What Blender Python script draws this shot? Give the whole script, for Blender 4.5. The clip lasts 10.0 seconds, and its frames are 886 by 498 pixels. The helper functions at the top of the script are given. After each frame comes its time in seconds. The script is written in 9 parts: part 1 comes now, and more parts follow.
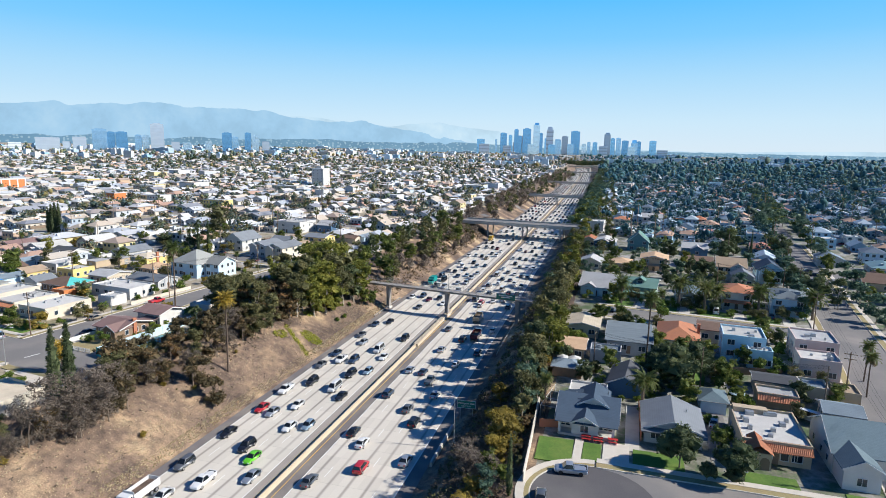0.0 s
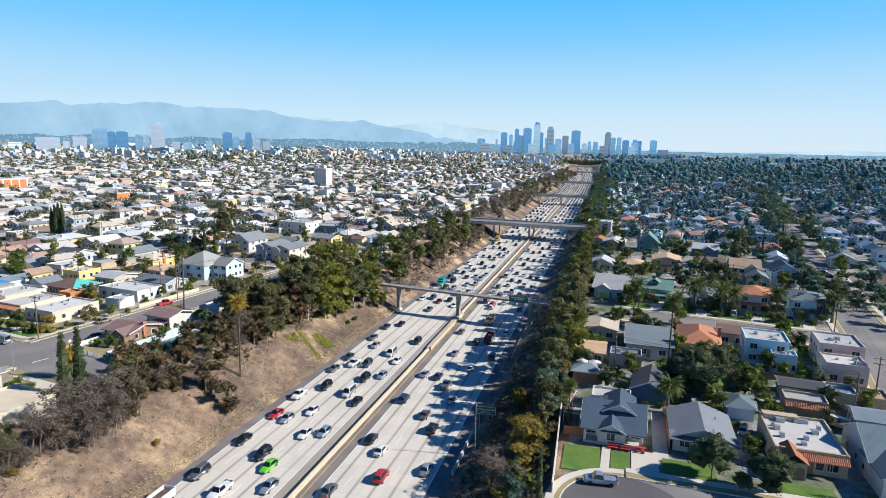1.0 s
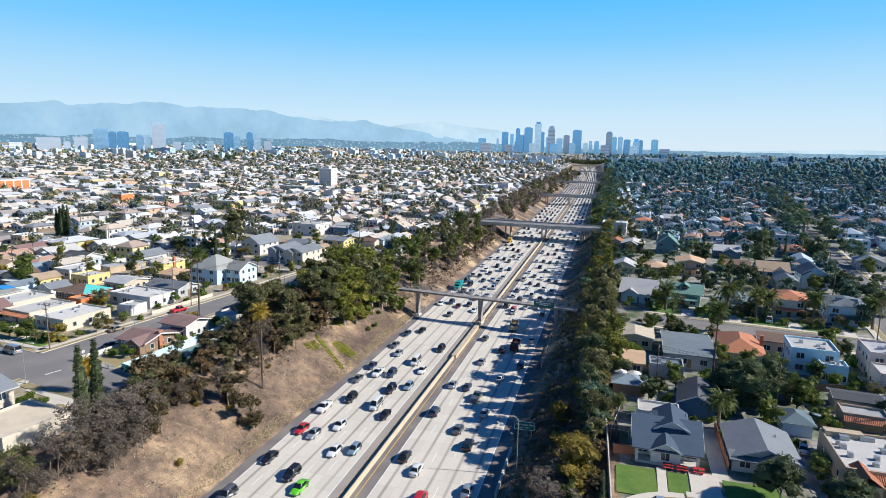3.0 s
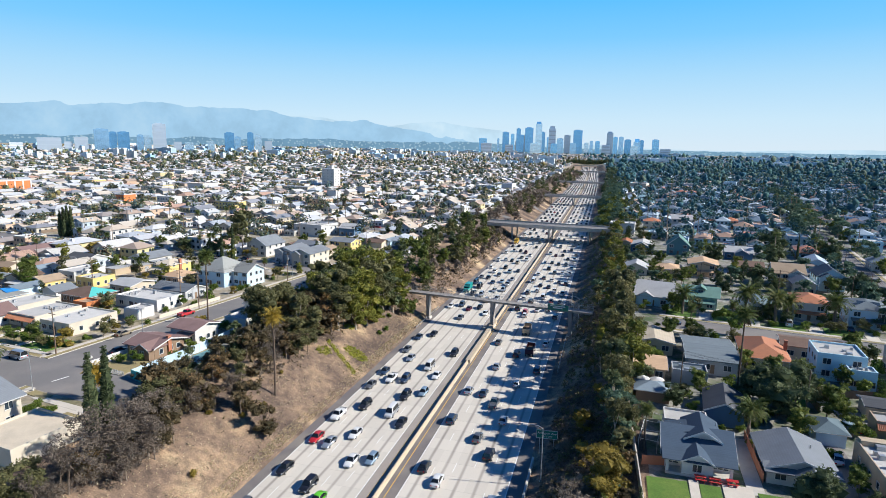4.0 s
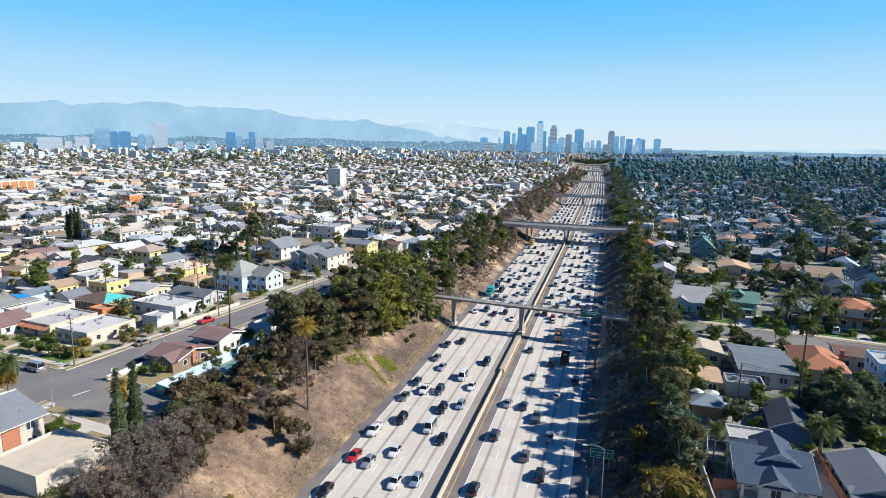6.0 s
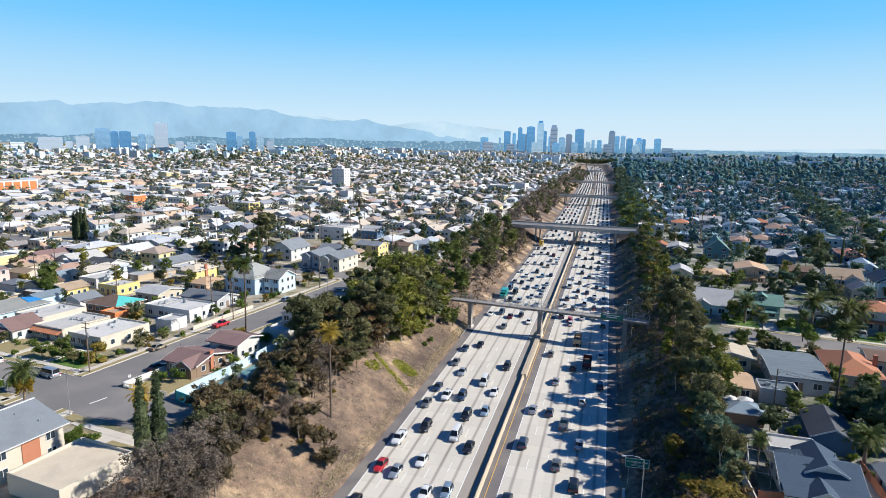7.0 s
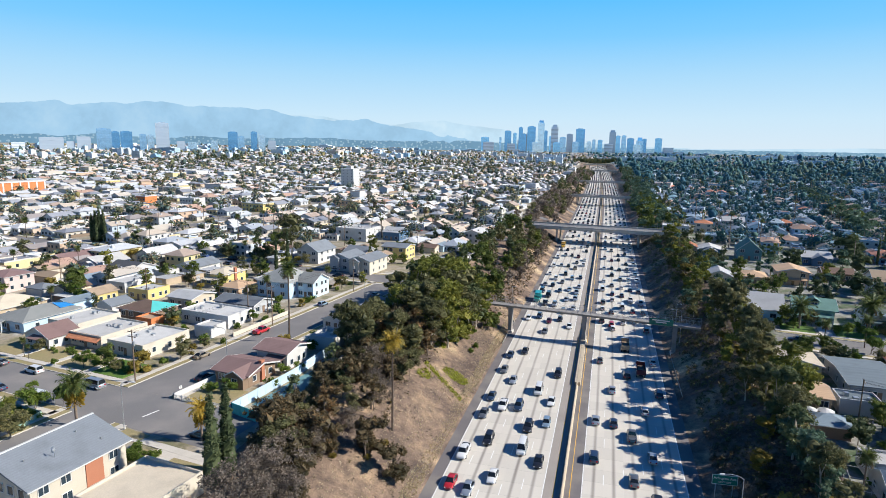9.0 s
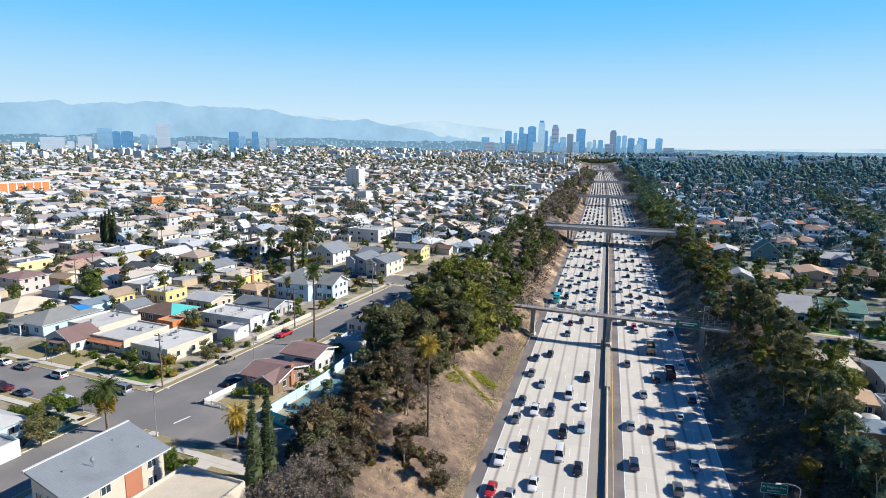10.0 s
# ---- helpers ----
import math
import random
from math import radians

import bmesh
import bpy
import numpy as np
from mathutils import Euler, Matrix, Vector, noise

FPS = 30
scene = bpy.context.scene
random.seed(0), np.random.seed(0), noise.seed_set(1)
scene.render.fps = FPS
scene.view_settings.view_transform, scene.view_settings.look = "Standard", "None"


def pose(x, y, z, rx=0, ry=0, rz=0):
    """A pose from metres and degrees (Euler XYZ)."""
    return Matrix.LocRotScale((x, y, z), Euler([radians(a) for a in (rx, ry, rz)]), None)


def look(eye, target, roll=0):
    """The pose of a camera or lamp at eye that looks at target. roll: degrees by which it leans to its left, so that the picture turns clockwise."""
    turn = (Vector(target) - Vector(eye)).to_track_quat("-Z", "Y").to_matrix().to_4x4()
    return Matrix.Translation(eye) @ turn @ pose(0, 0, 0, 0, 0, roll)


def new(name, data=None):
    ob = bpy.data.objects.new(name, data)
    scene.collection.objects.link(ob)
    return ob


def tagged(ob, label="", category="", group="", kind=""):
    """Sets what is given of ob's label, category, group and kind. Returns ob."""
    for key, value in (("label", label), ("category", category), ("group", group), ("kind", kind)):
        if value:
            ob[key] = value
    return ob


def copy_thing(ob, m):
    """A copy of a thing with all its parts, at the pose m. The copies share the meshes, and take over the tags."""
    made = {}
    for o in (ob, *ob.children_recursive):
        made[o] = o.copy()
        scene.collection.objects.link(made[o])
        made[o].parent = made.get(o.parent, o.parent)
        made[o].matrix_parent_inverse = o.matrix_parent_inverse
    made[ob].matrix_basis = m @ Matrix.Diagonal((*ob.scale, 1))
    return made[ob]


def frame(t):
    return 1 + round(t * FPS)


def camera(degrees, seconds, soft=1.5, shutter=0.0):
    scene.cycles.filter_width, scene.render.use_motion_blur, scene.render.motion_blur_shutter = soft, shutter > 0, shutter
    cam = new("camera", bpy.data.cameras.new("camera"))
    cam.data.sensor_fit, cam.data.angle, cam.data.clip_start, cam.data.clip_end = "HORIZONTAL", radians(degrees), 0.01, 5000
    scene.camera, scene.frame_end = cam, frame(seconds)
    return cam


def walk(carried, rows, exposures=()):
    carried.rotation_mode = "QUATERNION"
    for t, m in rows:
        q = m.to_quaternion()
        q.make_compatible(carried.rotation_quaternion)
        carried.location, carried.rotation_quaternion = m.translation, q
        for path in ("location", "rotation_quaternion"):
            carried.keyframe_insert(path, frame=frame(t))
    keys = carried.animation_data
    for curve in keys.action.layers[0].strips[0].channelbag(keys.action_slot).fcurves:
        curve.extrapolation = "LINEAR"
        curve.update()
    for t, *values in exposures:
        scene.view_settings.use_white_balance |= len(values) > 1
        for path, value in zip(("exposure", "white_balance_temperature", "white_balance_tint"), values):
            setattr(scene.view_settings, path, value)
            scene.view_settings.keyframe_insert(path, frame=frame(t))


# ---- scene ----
cam = camera(73.7, 10.0, soft=0.55)
# seconds, place in metres, turn in degrees
PATH = [
    (0.0, 55.376, -17.971, 61.275, 80.299, -0.986, 15.769),
    (0.5, 52.878, -17.073, 61.253, 80.283, -0.966, 15.765),
    (1.0, 50.488, -16.068, 61.273, 80.267, -0.957, 15.756),
    (1.5, 48.181, -14.953, 61.305, 80.259, -0.931, 15.735),
    (2.0, 45.930, -13.797, 61.352, 80.251, -0.910, 15.739),
    (2.5, 43.696, -12.568, 61.352, 80.235, -0.879, 15.742),
    (4.0, 36.580, -8.820, 61.347, 80.227, -0.855, 15.762),
    (4.5, 34.082, -7.624, 61.354, 80.227, -0.844, 15.769),
    (5.0, 31.471, -6.417, 61.346, 80.194, -0.832, 15.775),
    (5.5, 28.722, -5.192, 61.351, 80.179, -0.814, 15.764),
    (7.0, 19.442, -2.338, 61.400, 80.155, -0.802, 15.713),
    (7.5, 15.937, -1.770, 61.408, 80.140, -0.789, 15.670),
    (8.0, 12.303, -1.342, 61.389, 80.125, -0.775, 15.635),
    (8.5, 8.587, -0.925, 61.355, 80.125, -0.747, 15.622),
    (9.0, 4.804, -0.549, 61.281, 80.133, -0.751, 15.599),
    (9.5, 0.953, -0.235, 61.220, 80.142, -0.756, 15.567),
    (10.0, -2.900, 0.000, 61.200, 80.142, -0.759, 15.551),
]
walk(cam, [(t, pose(*row)) for t, *row in PATH])

# ---------------------------------------------------------------- sky, sun, exposure
SUN_AZ, SUN_EL = radians(9), radians(34)          # from +X towards +Y, above the horizon
scene.view_settings.exposure = 0.53
world = bpy.data.worlds.new("sky")
scene.world = world
world.use_nodes = True
wn, wl = world.node_tree.nodes, world.node_tree.links
wn.clear()
sky = wn.new("ShaderNodeTexSky")
sky.sky_type, sky.sun_disc = "NISHITA", False
sky.sun_elevation, sky.sun_rotation = SUN_EL, radians(90) - SUN_AZ
sky.altitude, sky.air_density, sky.dust_density, sky.ozone_density = 50, 1.0, 0.4, 2.0
# low down the sky pales towards the horizon
coord = wn.new("ShaderNodeTexCoord")
sepw = wn.new("ShaderNodeSeparateXYZ")
wl.new(coord.outputs["Generated"], sepw.inputs[0])
low = wn.new("ShaderNodeValToRGB")
stops = [(0.0, (0.54, 0.64, 0.72)), (0.045, (0.47, 0.63, 0.745)), (0.11, (0.32, 0.555, 0.755)), (0.17, (0.165, 0.47, 0.775)), (0.23, (0.085, 0.41, 0.78)), (0.30, (0.04, 0.17, 0.42))]
while len(low.color_ramp.elements) < len(stops):
    low.color_ramp.elements.new(0.5)
for el, (pp, cc) in zip(low.color_ramp.elements, stops):
    el.position, el.color = pp, (*cc, 1)
wl.new(sepw.outputs[2], low.inputs[0])
back, air = wn.new("ShaderNodeBackground"), wn.new("ShaderNodeBackground")
back.inputs["Strength"].default_value, air.inputs["Strength"].default_value = 0.046, 0.9
share = wn.new("ShaderNodeMapRange")
for k, val in enumerate((0.235, 0.32, 0.0, 1.0)):
    share.inputs[k + 1].default_value = val
wl.new(sepw.outputs[2], share.inputs[0])
both = wn.new("ShaderNodeMixShader")
wout = wn.new("ShaderNodeOutputWorld")
deep = wn.new("ShaderNodeMix")
deep.data_type, deep.blend_type = "RGBA", "MULTIPLY"
deep.inputs[0].default_value, deep.inputs[7].default_value = 1.0, (0.17, 0.86, 1.74, 1)
wl.new(sky.outputs[0], deep.inputs[6])
wl.new(deep.outputs[2], back.inputs["Color"])
wl.new(low.outputs[0], air.inputs["Color"])
wl.new(share.outputs[0], both.inputs[0])
wl.new(air.outputs[0], both.inputs[1])
wl.new(back.outputs[0], both.inputs[2])
wl.new(both.outputs[0], wout.inputs[0])

sun_data = bpy.data.lights.new("sun", "SUN")
sun_data.energy, sun_data.angle, sun_data.color = 5.0, radians(0.5), (1.0, 0.96, 0.88)
sun = new("sun", sun_data)
sun_dir = Vector((math.cos(SUN_EL) * math.cos(SUN_AZ), math.cos(SUN_EL) * math.sin(SUN_AZ), math.sin(SUN_EL)))
sun.matrix_world = look(sun_dir * 300, (0, 0, 0))

# ---------------------------------------------------------------- materials
MATS = {}


def nodes_of(name):
    m = bpy.data.materials.new(name)
    m.use_nodes = True
    return m, m.node_tree.nodes, m.node_tree.links, m.node_tree.nodes["Principled BSDF"]


def ramp_node(nt, stops, constant=False):
    r = nt.new("ShaderNodeValToRGB")
    r.color_ramp.interpolation = "CONSTANT" if constant else "LINEAR"
    e = r.color_ramp.elements
    while len(e) < len(stops):
        e.new(0.5)
    for el, (p, c) in zip(e, stops):
        el.position, el.color = p, (*c, 1)
    return r


def grained(name, color, rough=0.85, big=0.25, fine=0.25, bsize=0.15, fsize=6.0, bump=0.3, dirt=(0.2, 0.17, 0.13),
            dirty=0.25, each=0.0, metal=0.0, coat=0.0, spec=0.5):
    """A surface with stains at a large and grain at a fine scale, and its own shade for each object."""
    if name in MATS:
        return MATS[name]
    m, nt, ln, b = nodes_of(name)
    geo = nt.new("ShaderNodeNewGeometry")
    n1, n2 = nt.new("ShaderNodeTexNoise"), nt.new("ShaderNodeTexNoise")
    n1.inputs["Scale"].default_value, n1.inputs["Detail"].default_value = bsize, 5
    n2.inputs["Scale"].default_value, n2.inputs["Detail"].default_value = fsize, 3
    for n in (n1, n2):
        ln.new(geo.outputs["Position"], n.inputs["Vector"])
    mix = nt.new("ShaderNodeMix")
    mix.data_type = "RGBA"
    mix.inputs[6].default_value, mix.inputs[7].default_value = (*color, 1), (*dirt, 1)
    r = ramp_node(nt, [(0.45, (0, 0, 0)), (0.75, (dirty,) * 3)])
    ln.new(n1.outputs["Fac"], r.inputs[0])
    ln.new(r.outputs[0], mix.inputs[0])
    hsv = nt.new("ShaderNodeHueSaturation")
    ln.new(mix.outputs[2], hsv.inputs["Color"])
    add = nt.new("ShaderNodeMath")
    add.operation = "MULTIPLY_ADD"
    add.inputs[1].default_value, add.inputs[2].default_value = fine, 1 - fine / 2
    ln.new(n2.outputs["Fac"], add.inputs[0])
    mul = nt.new("ShaderNodeMath")
    mul.operation = "MULTIPLY_ADD"
    mul.inputs[1].default_value = big
    ln.new(n1.outputs["Fac"], mul.inputs[0])
    sub = nt.new("ShaderNodeMath")
    sub.operation, sub.inputs[1].default_value = "SUBTRACT", big / 2
    ln.new(add.outputs[0], sub.inputs[0])
    ln.new(sub.outputs[0], mul.inputs[2])
    last = mul.outputs[0]
    if each:
        info = nt.new("ShaderNodeObjectInfo")
        e = nt.new("ShaderNodeMath")
        e.operation = "MULTIPLY_ADD"
        e.inputs[1].default_value = each
        s2 = nt.new("ShaderNodeMath")
        s2.operation, s2.inputs[1].default_value = "SUBTRACT", each / 2
        ln.new(last, s2.inputs[0])
        ln.new(info.outputs["Random"], e.inputs[0])
        ln.new(s2.outputs[0], e.inputs[2])
        last = e.outputs[0]
    ln.new(last, hsv.inputs["Value"])
    ln.new(hsv.outputs[0], b.inputs["Base Color"])
    b.inputs["Roughness"].default_value, b.inputs["Metallic"].default_value = rough, metal
    b.inputs["Coat Weight"].default_value = coat
    b.inputs["Specular IOR Level"].default_value = spec
    if bump:
        bp = nt.new("ShaderNodeBump")
        bp.inputs["Strength"].default_value, bp.inputs["Distance"].default_value = bump, 0.05
        ln.new(n2.outputs["Fac"], bp.inputs["Height"])
        ln.new(bp.outputs[0], b.inputs["Normal"])
    MATS[name] = m
    return m


def islands(name, colors, rough=0.9, spread=0.35, fsize=1.5, island=True, spec=0.3):
    """A surface whose shade differs from piece to piece (or object to object), out of a list of colours."""
    if name in MATS:
        return MATS[name]
    m, nt, ln, b = nodes_of(name)
    if island:
        src = nt.new("ShaderNodeNewGeometry").outputs["Random Per Island"]
    else:
        src = nt.new("ShaderNodeObjectInfo").outputs["Random"]
    r = ramp_node(nt, [(i / len(colors), c) for i, c in enumerate(colors)], True)
    ln.new(src, r.inputs[0])
    geo = nt.new("ShaderNodeNewGeometry")
    n = nt.new("ShaderNodeTexNoise")
    n.inputs["Scale"].default_value, n.inputs["Detail"].default_value = fsize, 3
    ln.new(geo.outputs["Position"], n.inputs["Vector"])
    hsv = nt.new("ShaderNodeHueSaturation")
    mul = nt.new("ShaderNodeMath")
    mul.operation = "MULTIPLY_ADD"
    mul.inputs[1].default_value, mul.inputs[2].default_value = spread, 1 - spread / 2
    ln.new(n.outputs["Fac"], mul.inputs[0])
    ln.new(mul.outputs[0], hsv.inputs["Value"])
    ln.new(r.outputs[0], hsv.inputs["Color"])
    ln.new(hsv.outputs[0], b.inputs["Base Color"])
    b.inputs["Roughness"].default_value = rough
    b.inputs["Specular IOR Level"].default_value = spec
    MATS[name] = m
    return m


def leafy(name, dark, light, tip=None, rough=0.6):
    """Foliage: each leaf has its own green, with clumps that differ."""
    if name in MATS:
        return MATS[name]
    m, nt, ln, b = nodes_of(name)
    geo = nt.new("ShaderNodeNewGeometry")
    info = nt.new("ShaderNodeObjectInfo")
    n = nt.new("ShaderNodeTexNoise")
    n.inputs["Scale"].default_value, n.inputs["Detail"].default_value = 0.35, 2
    ln.new(geo.outputs["Position"], n.inputs["Vector"])
    a = nt.new("ShaderNodeMath")
    a.operation = "MULTIPLY_ADD"
    a.inputs[1].default_value = 0.45
    ln.new(geo.outputs["Random Per Island"], a.inputs[0])
    c = nt.new("ShaderNodeMath")
    c.operation = "MULTIPLY_ADD"
    c.inputs[1].default_value, c.inputs[2].default_value = 0.3, -0.02
    ln.new(info.outputs["Random"], c.inputs[0])
    d = nt.new("ShaderNodeMath")
    d.operation = "MULTIPLY_ADD"
    d.inputs[1].default_value = 0.5
    ln.new(n.outputs["Fac"], d.inputs[0])
    ln.new(c.outputs[0], d.inputs[2])
    ln.new(d.outputs[0], a.inputs[2])
    r = ramp_node(nt, [(0.15, dark), (0.7, light), (1.0, tip or light)])
    ln.new(a.outputs[0], r.inputs[0])
    ln.new(r.outputs[0], b.inputs["Base Color"])
    b.inputs["Roughness"].default_value = rough
    b.inputs["Specular IOR Level"].default_value = 0.25
    tr = nt.new("ShaderNodeBsdfTranslucent")
    ln.new(r.outputs[0], tr.inputs["Color"])
    mx = nt.new("ShaderNodeMixShader")
    mx.inputs[0].default_value = 0.38
    ln.new(b.outputs[0], mx.inputs[1])
    ln.new(tr.outputs[0], mx.inputs[2])
    ln.new(mx.outputs[0], nt["Material Output"].inputs["Surface"])
    MATS[name] = m
    return m


def plain(name, color, rough=0.5, metal=0.0, coat=0.0):
    if name in MATS:
        return MATS[name]
    m, nt, ln, b = nodes_of(name)
    b.inputs["Base Color"].default_value = (*color, 1)
    b.inputs["Roughness"].default_value, b.inputs["Metallic"].default_value = rough, metal
    b.inputs["Coat Weight"].default_value = coat
    MATS[name] = m
    return m


def lane_concrete():
    """Old freeway concrete: slabs, a dark oil streak in the middle of every lane, stains."""
    m, nt, ln, b = nodes_of("freeway_concrete")
    geo = nt.new("ShaderNodeTexCoord")
    sep = nt.new("ShaderNodeSeparateXYZ")
    ln.new(geo.outputs["UV"], sep.inputs[0])           # u: lanes across, v: metres along / 10

    def math_node(op, a, bb=None, cc=None):
        k = nt.new("ShaderNodeMath")
        k.operation = op
        for i, v in enumerate((a, bb, cc)):
            if v is None:
                continue
            if isinstance(v, (int, float)):
                k.inputs[i].default_value = v
            else:
                ln.new(v, k.inputs[i])
        return k.outputs[0]
    wob = nt.new("ShaderNodeTexNoise")
    wob.inputs["Scale"].default_value = 0.4
    ln.new(geo.outputs["UV"], wob.inputs["Vector"])
    fr = math_node("FRACT", math_node("ADD", sep.outputs[0], math_node("MULTIPLY", math_node("SUBTRACT", wob.outputs["Fac"], 0.5), 0.12)))
    dist = math_node("ABSOLUTE", math_node("SUBTRACT", fr, 0.5))
    streak = nt.new("ShaderNodeMapRange")
    streak.interpolation_type = "SMOOTHSTEP"
    for i, v in enumerate((0.01, 0.14, 1.0, 0.0)):
        streak.inputs[i + 1].default_value = v
    ln.new(dist, streak.inputs[0])
    n1 = nt.new("ShaderNodeTexNoise")
    n1.inputs["Scale"].default_value, n1.inputs["Detail"].default_value = 1.2, 4
    st = nt.new("ShaderNodeMapping")
    st.inputs["Scale"].default_value = (2.0, 0.25, 1)
    ln.new(geo.outputs["UV"], st.inputs[0])
    ln.new(st.outputs[0], n1.inputs["Vector"])
    mixf = math_node("MULTIPLY", streak.outputs[0], math_node("MULTIPLY_ADD", n1.outputs["Fac"], 1.15, 0.0))
    c = nt.new("ShaderNodeMix")
    c.data_type = "RGBA"
    c.inputs[6].default_value, c.inputs[7].default_value = (0.595, 0.545, 0.468, 1), (0.2, 0.17, 0.15, 1)
    ln.new(mixf, c.inputs[0])
    # joints across the slabs and lighter or darker slabs
    joint = math_node("LESS_THAN", math_node("FRACT", math_node("MULTIPLY", sep.outputs[1], 2.2)), 0.02)
    slab = nt.new("ShaderNodeTexWhiteNoise")
    slab.noise_dimensions = "2D"
    comb = nt.new("ShaderNodeCombineXYZ")
    ln.new(math_node("FLOOR", sep.outputs[0]), comb.inputs[0])
    ln.new(math_node("FLOOR", math_node("MULTIPLY", sep.outputs[1], 2.2)), comb.inputs[1])
    ln.new(comb.outputs[0], slab.inputs["Vector"])
    n2 = nt.new("ShaderNodeTexNoise")
    n2.inputs["Scale"].default_value, n2.inputs["Detail"].default_value = 60, 3
    ln.new(geo.outputs["UV"], n2.inputs["Vector"])
    val = math_node("ADD", math_node("MULTIPLY_ADD", slab.outputs["Value"], 0.1, 0.9), math_node("MULTIPLY_ADD", n2.outputs["Fac"], 0.2, -0.1))
    val = math_node("SUBTRACT", val, math_node("MULTIPLY", joint, 0.18))
    hsv = nt.new("ShaderNodeHueSaturation")
    ln.new(c.outputs[2], hsv.inputs["Color"])
    ln.new(val, hsv.inputs["Value"])
    ln.new(hsv.outputs[0], b.inputs["Base Color"])
    b.inputs["Roughness"].default_value = 0.85
    return m


CONCRETE = grained("concrete", (0.50, 0.47, 0.42), 0.85, 0.3, 0.2, 0.4, 8, dirt=(0.22, 0.2, 0.17), dirty=0.5)
PALE = grained("sidewalk_concrete", (0.55, 0.50, 0.43), 0.9, 0.2, 0.2, 0.5, 6)
SHOULDER = grained("shoulder_asphalt", (0.165, 0.148, 0.145), 0.9, 0.4, 0.25, 0.12, 5, dirt=(0.28, 0.25, 0.2), dirty=0.6, spec=0.25)
INNER = grained("worn_inner_shoulder", (0.33, 0.29, 0.255), 0.9, 0.4, 0.25, 0.12, 5, dirt=(0.2, 0.17, 0.15), dirty=0.6, spec=0.25)
BARRIER = grained("weathered_barrier_concrete", (0.46, 0.385, 0.28), 0.85, 0.3, 0.2, 0.4, 8, dirt=(0.3, 0.23, 0.16), dirty=0.5)
STREET = grained("street_asphalt", (0.185, 0.175, 0.17), 0.92, 0.35, 0.25, 0.08, 4, dirt=(0.28, 0.25, 0.22), dirty=0.6, spec=0.25)
# Darker asphalt of the turning circle, with tree shade put into its colour.
SHADED_DARK_ASPHALT = grained("shaded_dark_asphalt", (0.1, 0.095, 0.1), 0.92, 0.35, 0.25, 0.08, 4, dirt=(0.16, 0.15, 0.14), dirty=0.6, spec=0.25)
WHITE_LINE = grained("road_paint_white", (0.75, 0.74, 0.7), 0.7, 0.3, 0.3, 1.0, 10)
YELLOW_LINE = grained("road_paint_yellow", (0.7, 0.42, 0.06), 0.7, 0.3, 0.3, 1.0, 10)
STEEL = grained("galvanised_steel", (0.42, 0.43, 0.44), 0.45, 0.2, 0.2, 1, 12, metal=0.6)
WOOD_POLE = grained("weathered_pole_wood", (0.16, 0.11, 0.075), 0.9, 0.3, 0.4, 1, 9)
BARK = grained("bark", (0.20, 0.155, 0.12), 0.95, 0.4, 0.5, 1.0, 7)
PALM_BARK = grained("palm_bark", (0.1, 0.07, 0.052), 0.95, 0.4, 0.5, 1.0, 7)
PALE_BARK = grained("pale_bark", (0.42, 0.36, 0.29), 0.95, 0.5, 0.4, 0.8, 5)
GLASS = plain("window_glass", (0.03, 0.045, 0.06), 0.08)
TRIM = grained("white_trim", (0.59, 0.58, 0.56), 0.6, 0.15, 0.1, 1, 8)
LAWN = grained("lawn", (0.078, 0.155, 0.02), 0.95, 0.8, 0.9, 0.35, 5, dirt=(0.12, 0.155, 0.03), dirty=0.8)
DRY_LAWN = grained("dry_lawn", (0.3, 0.24, 0.12), 0.95, 0.6, 0.6, 0.2, 4, dirt=(0.2, 0.18, 0.075), dirty=0.8)


def dirt_slope():
    """Dry earth of the cutting: bare brown soil, straw-coloured weeds, rubble."""
    m, nt, ln, b = nodes_of("dry_earth")
    geo = nt.new("ShaderNodeNewGeometry")
    n = [nt.new("ShaderNodeTexNoise") for _ in range(3)]
    for k, s, d in zip(n, (0.085, 0.6, 4.0), (6, 8, 4)):
        k.inputs["Scale"].default_value, k.inputs["Detail"].default_value = s, d
        ln.new(geo.outputs["Position"], k.inputs["Vector"])
    a = ramp_node(nt, [(0.33, (0.075, 0.052, 0.042)), (0.43, (0.125, 0.087, 0.067)), (0.51, (0.18, 0.125, 0.092)), (0.59, (0.27, 0.19, 0.128)), (0.69, (0.45, 0.345, 0.22))])
    ln.new(n[0].outputs["Fac"], a.inputs[0])
    c = nt.new("ShaderNodeMix")
    c.data_type, c.blend_type = "RGBA", "OVERLAY"
    c.inputs[0].default_value = 0.8
    g = ramp_node(nt, [(0.3, (0.25, 0.25, 0.25)), (0.7, (0.75, 0.72, 0.66))])
    ln.new(n[1].outputs["Fac"], g.inputs[0])
    ln.new(a.outputs[0], c.inputs[6])
    ln.new(g.outputs[0], c.inputs[7])
    e = nt.new("ShaderNodeMix")
    e.data_type, e.blend_type = "RGBA", "OVERLAY"
    e.inputs[0].default_value = 0.7
    h = ramp_node(nt, [(0.35, (0.3, 0.3, 0.3)), (0.7, (0.72, 0.72, 0.7))])
    ln.new(n[2].outputs["Fac"], h.inputs[0])
    ln.new(c.outputs[2], e.inputs[6])
    ln.new(h.outputs[0], e.inputs[7])
    ln.new(e.outputs[2], b.inputs["Base Color"])
    b.inputs["Roughness"].default_value = 0.95
    bp = nt.new("ShaderNodeBump")
    bp.inputs["Strength"].default_value, bp.inputs["Distance"].default_value = 0.8, 0.3
    ln.new(n[1].outputs["Fac"], bp.inputs["Height"])
    ln.new(bp.outputs[0], b.inputs["Normal"])
    return m


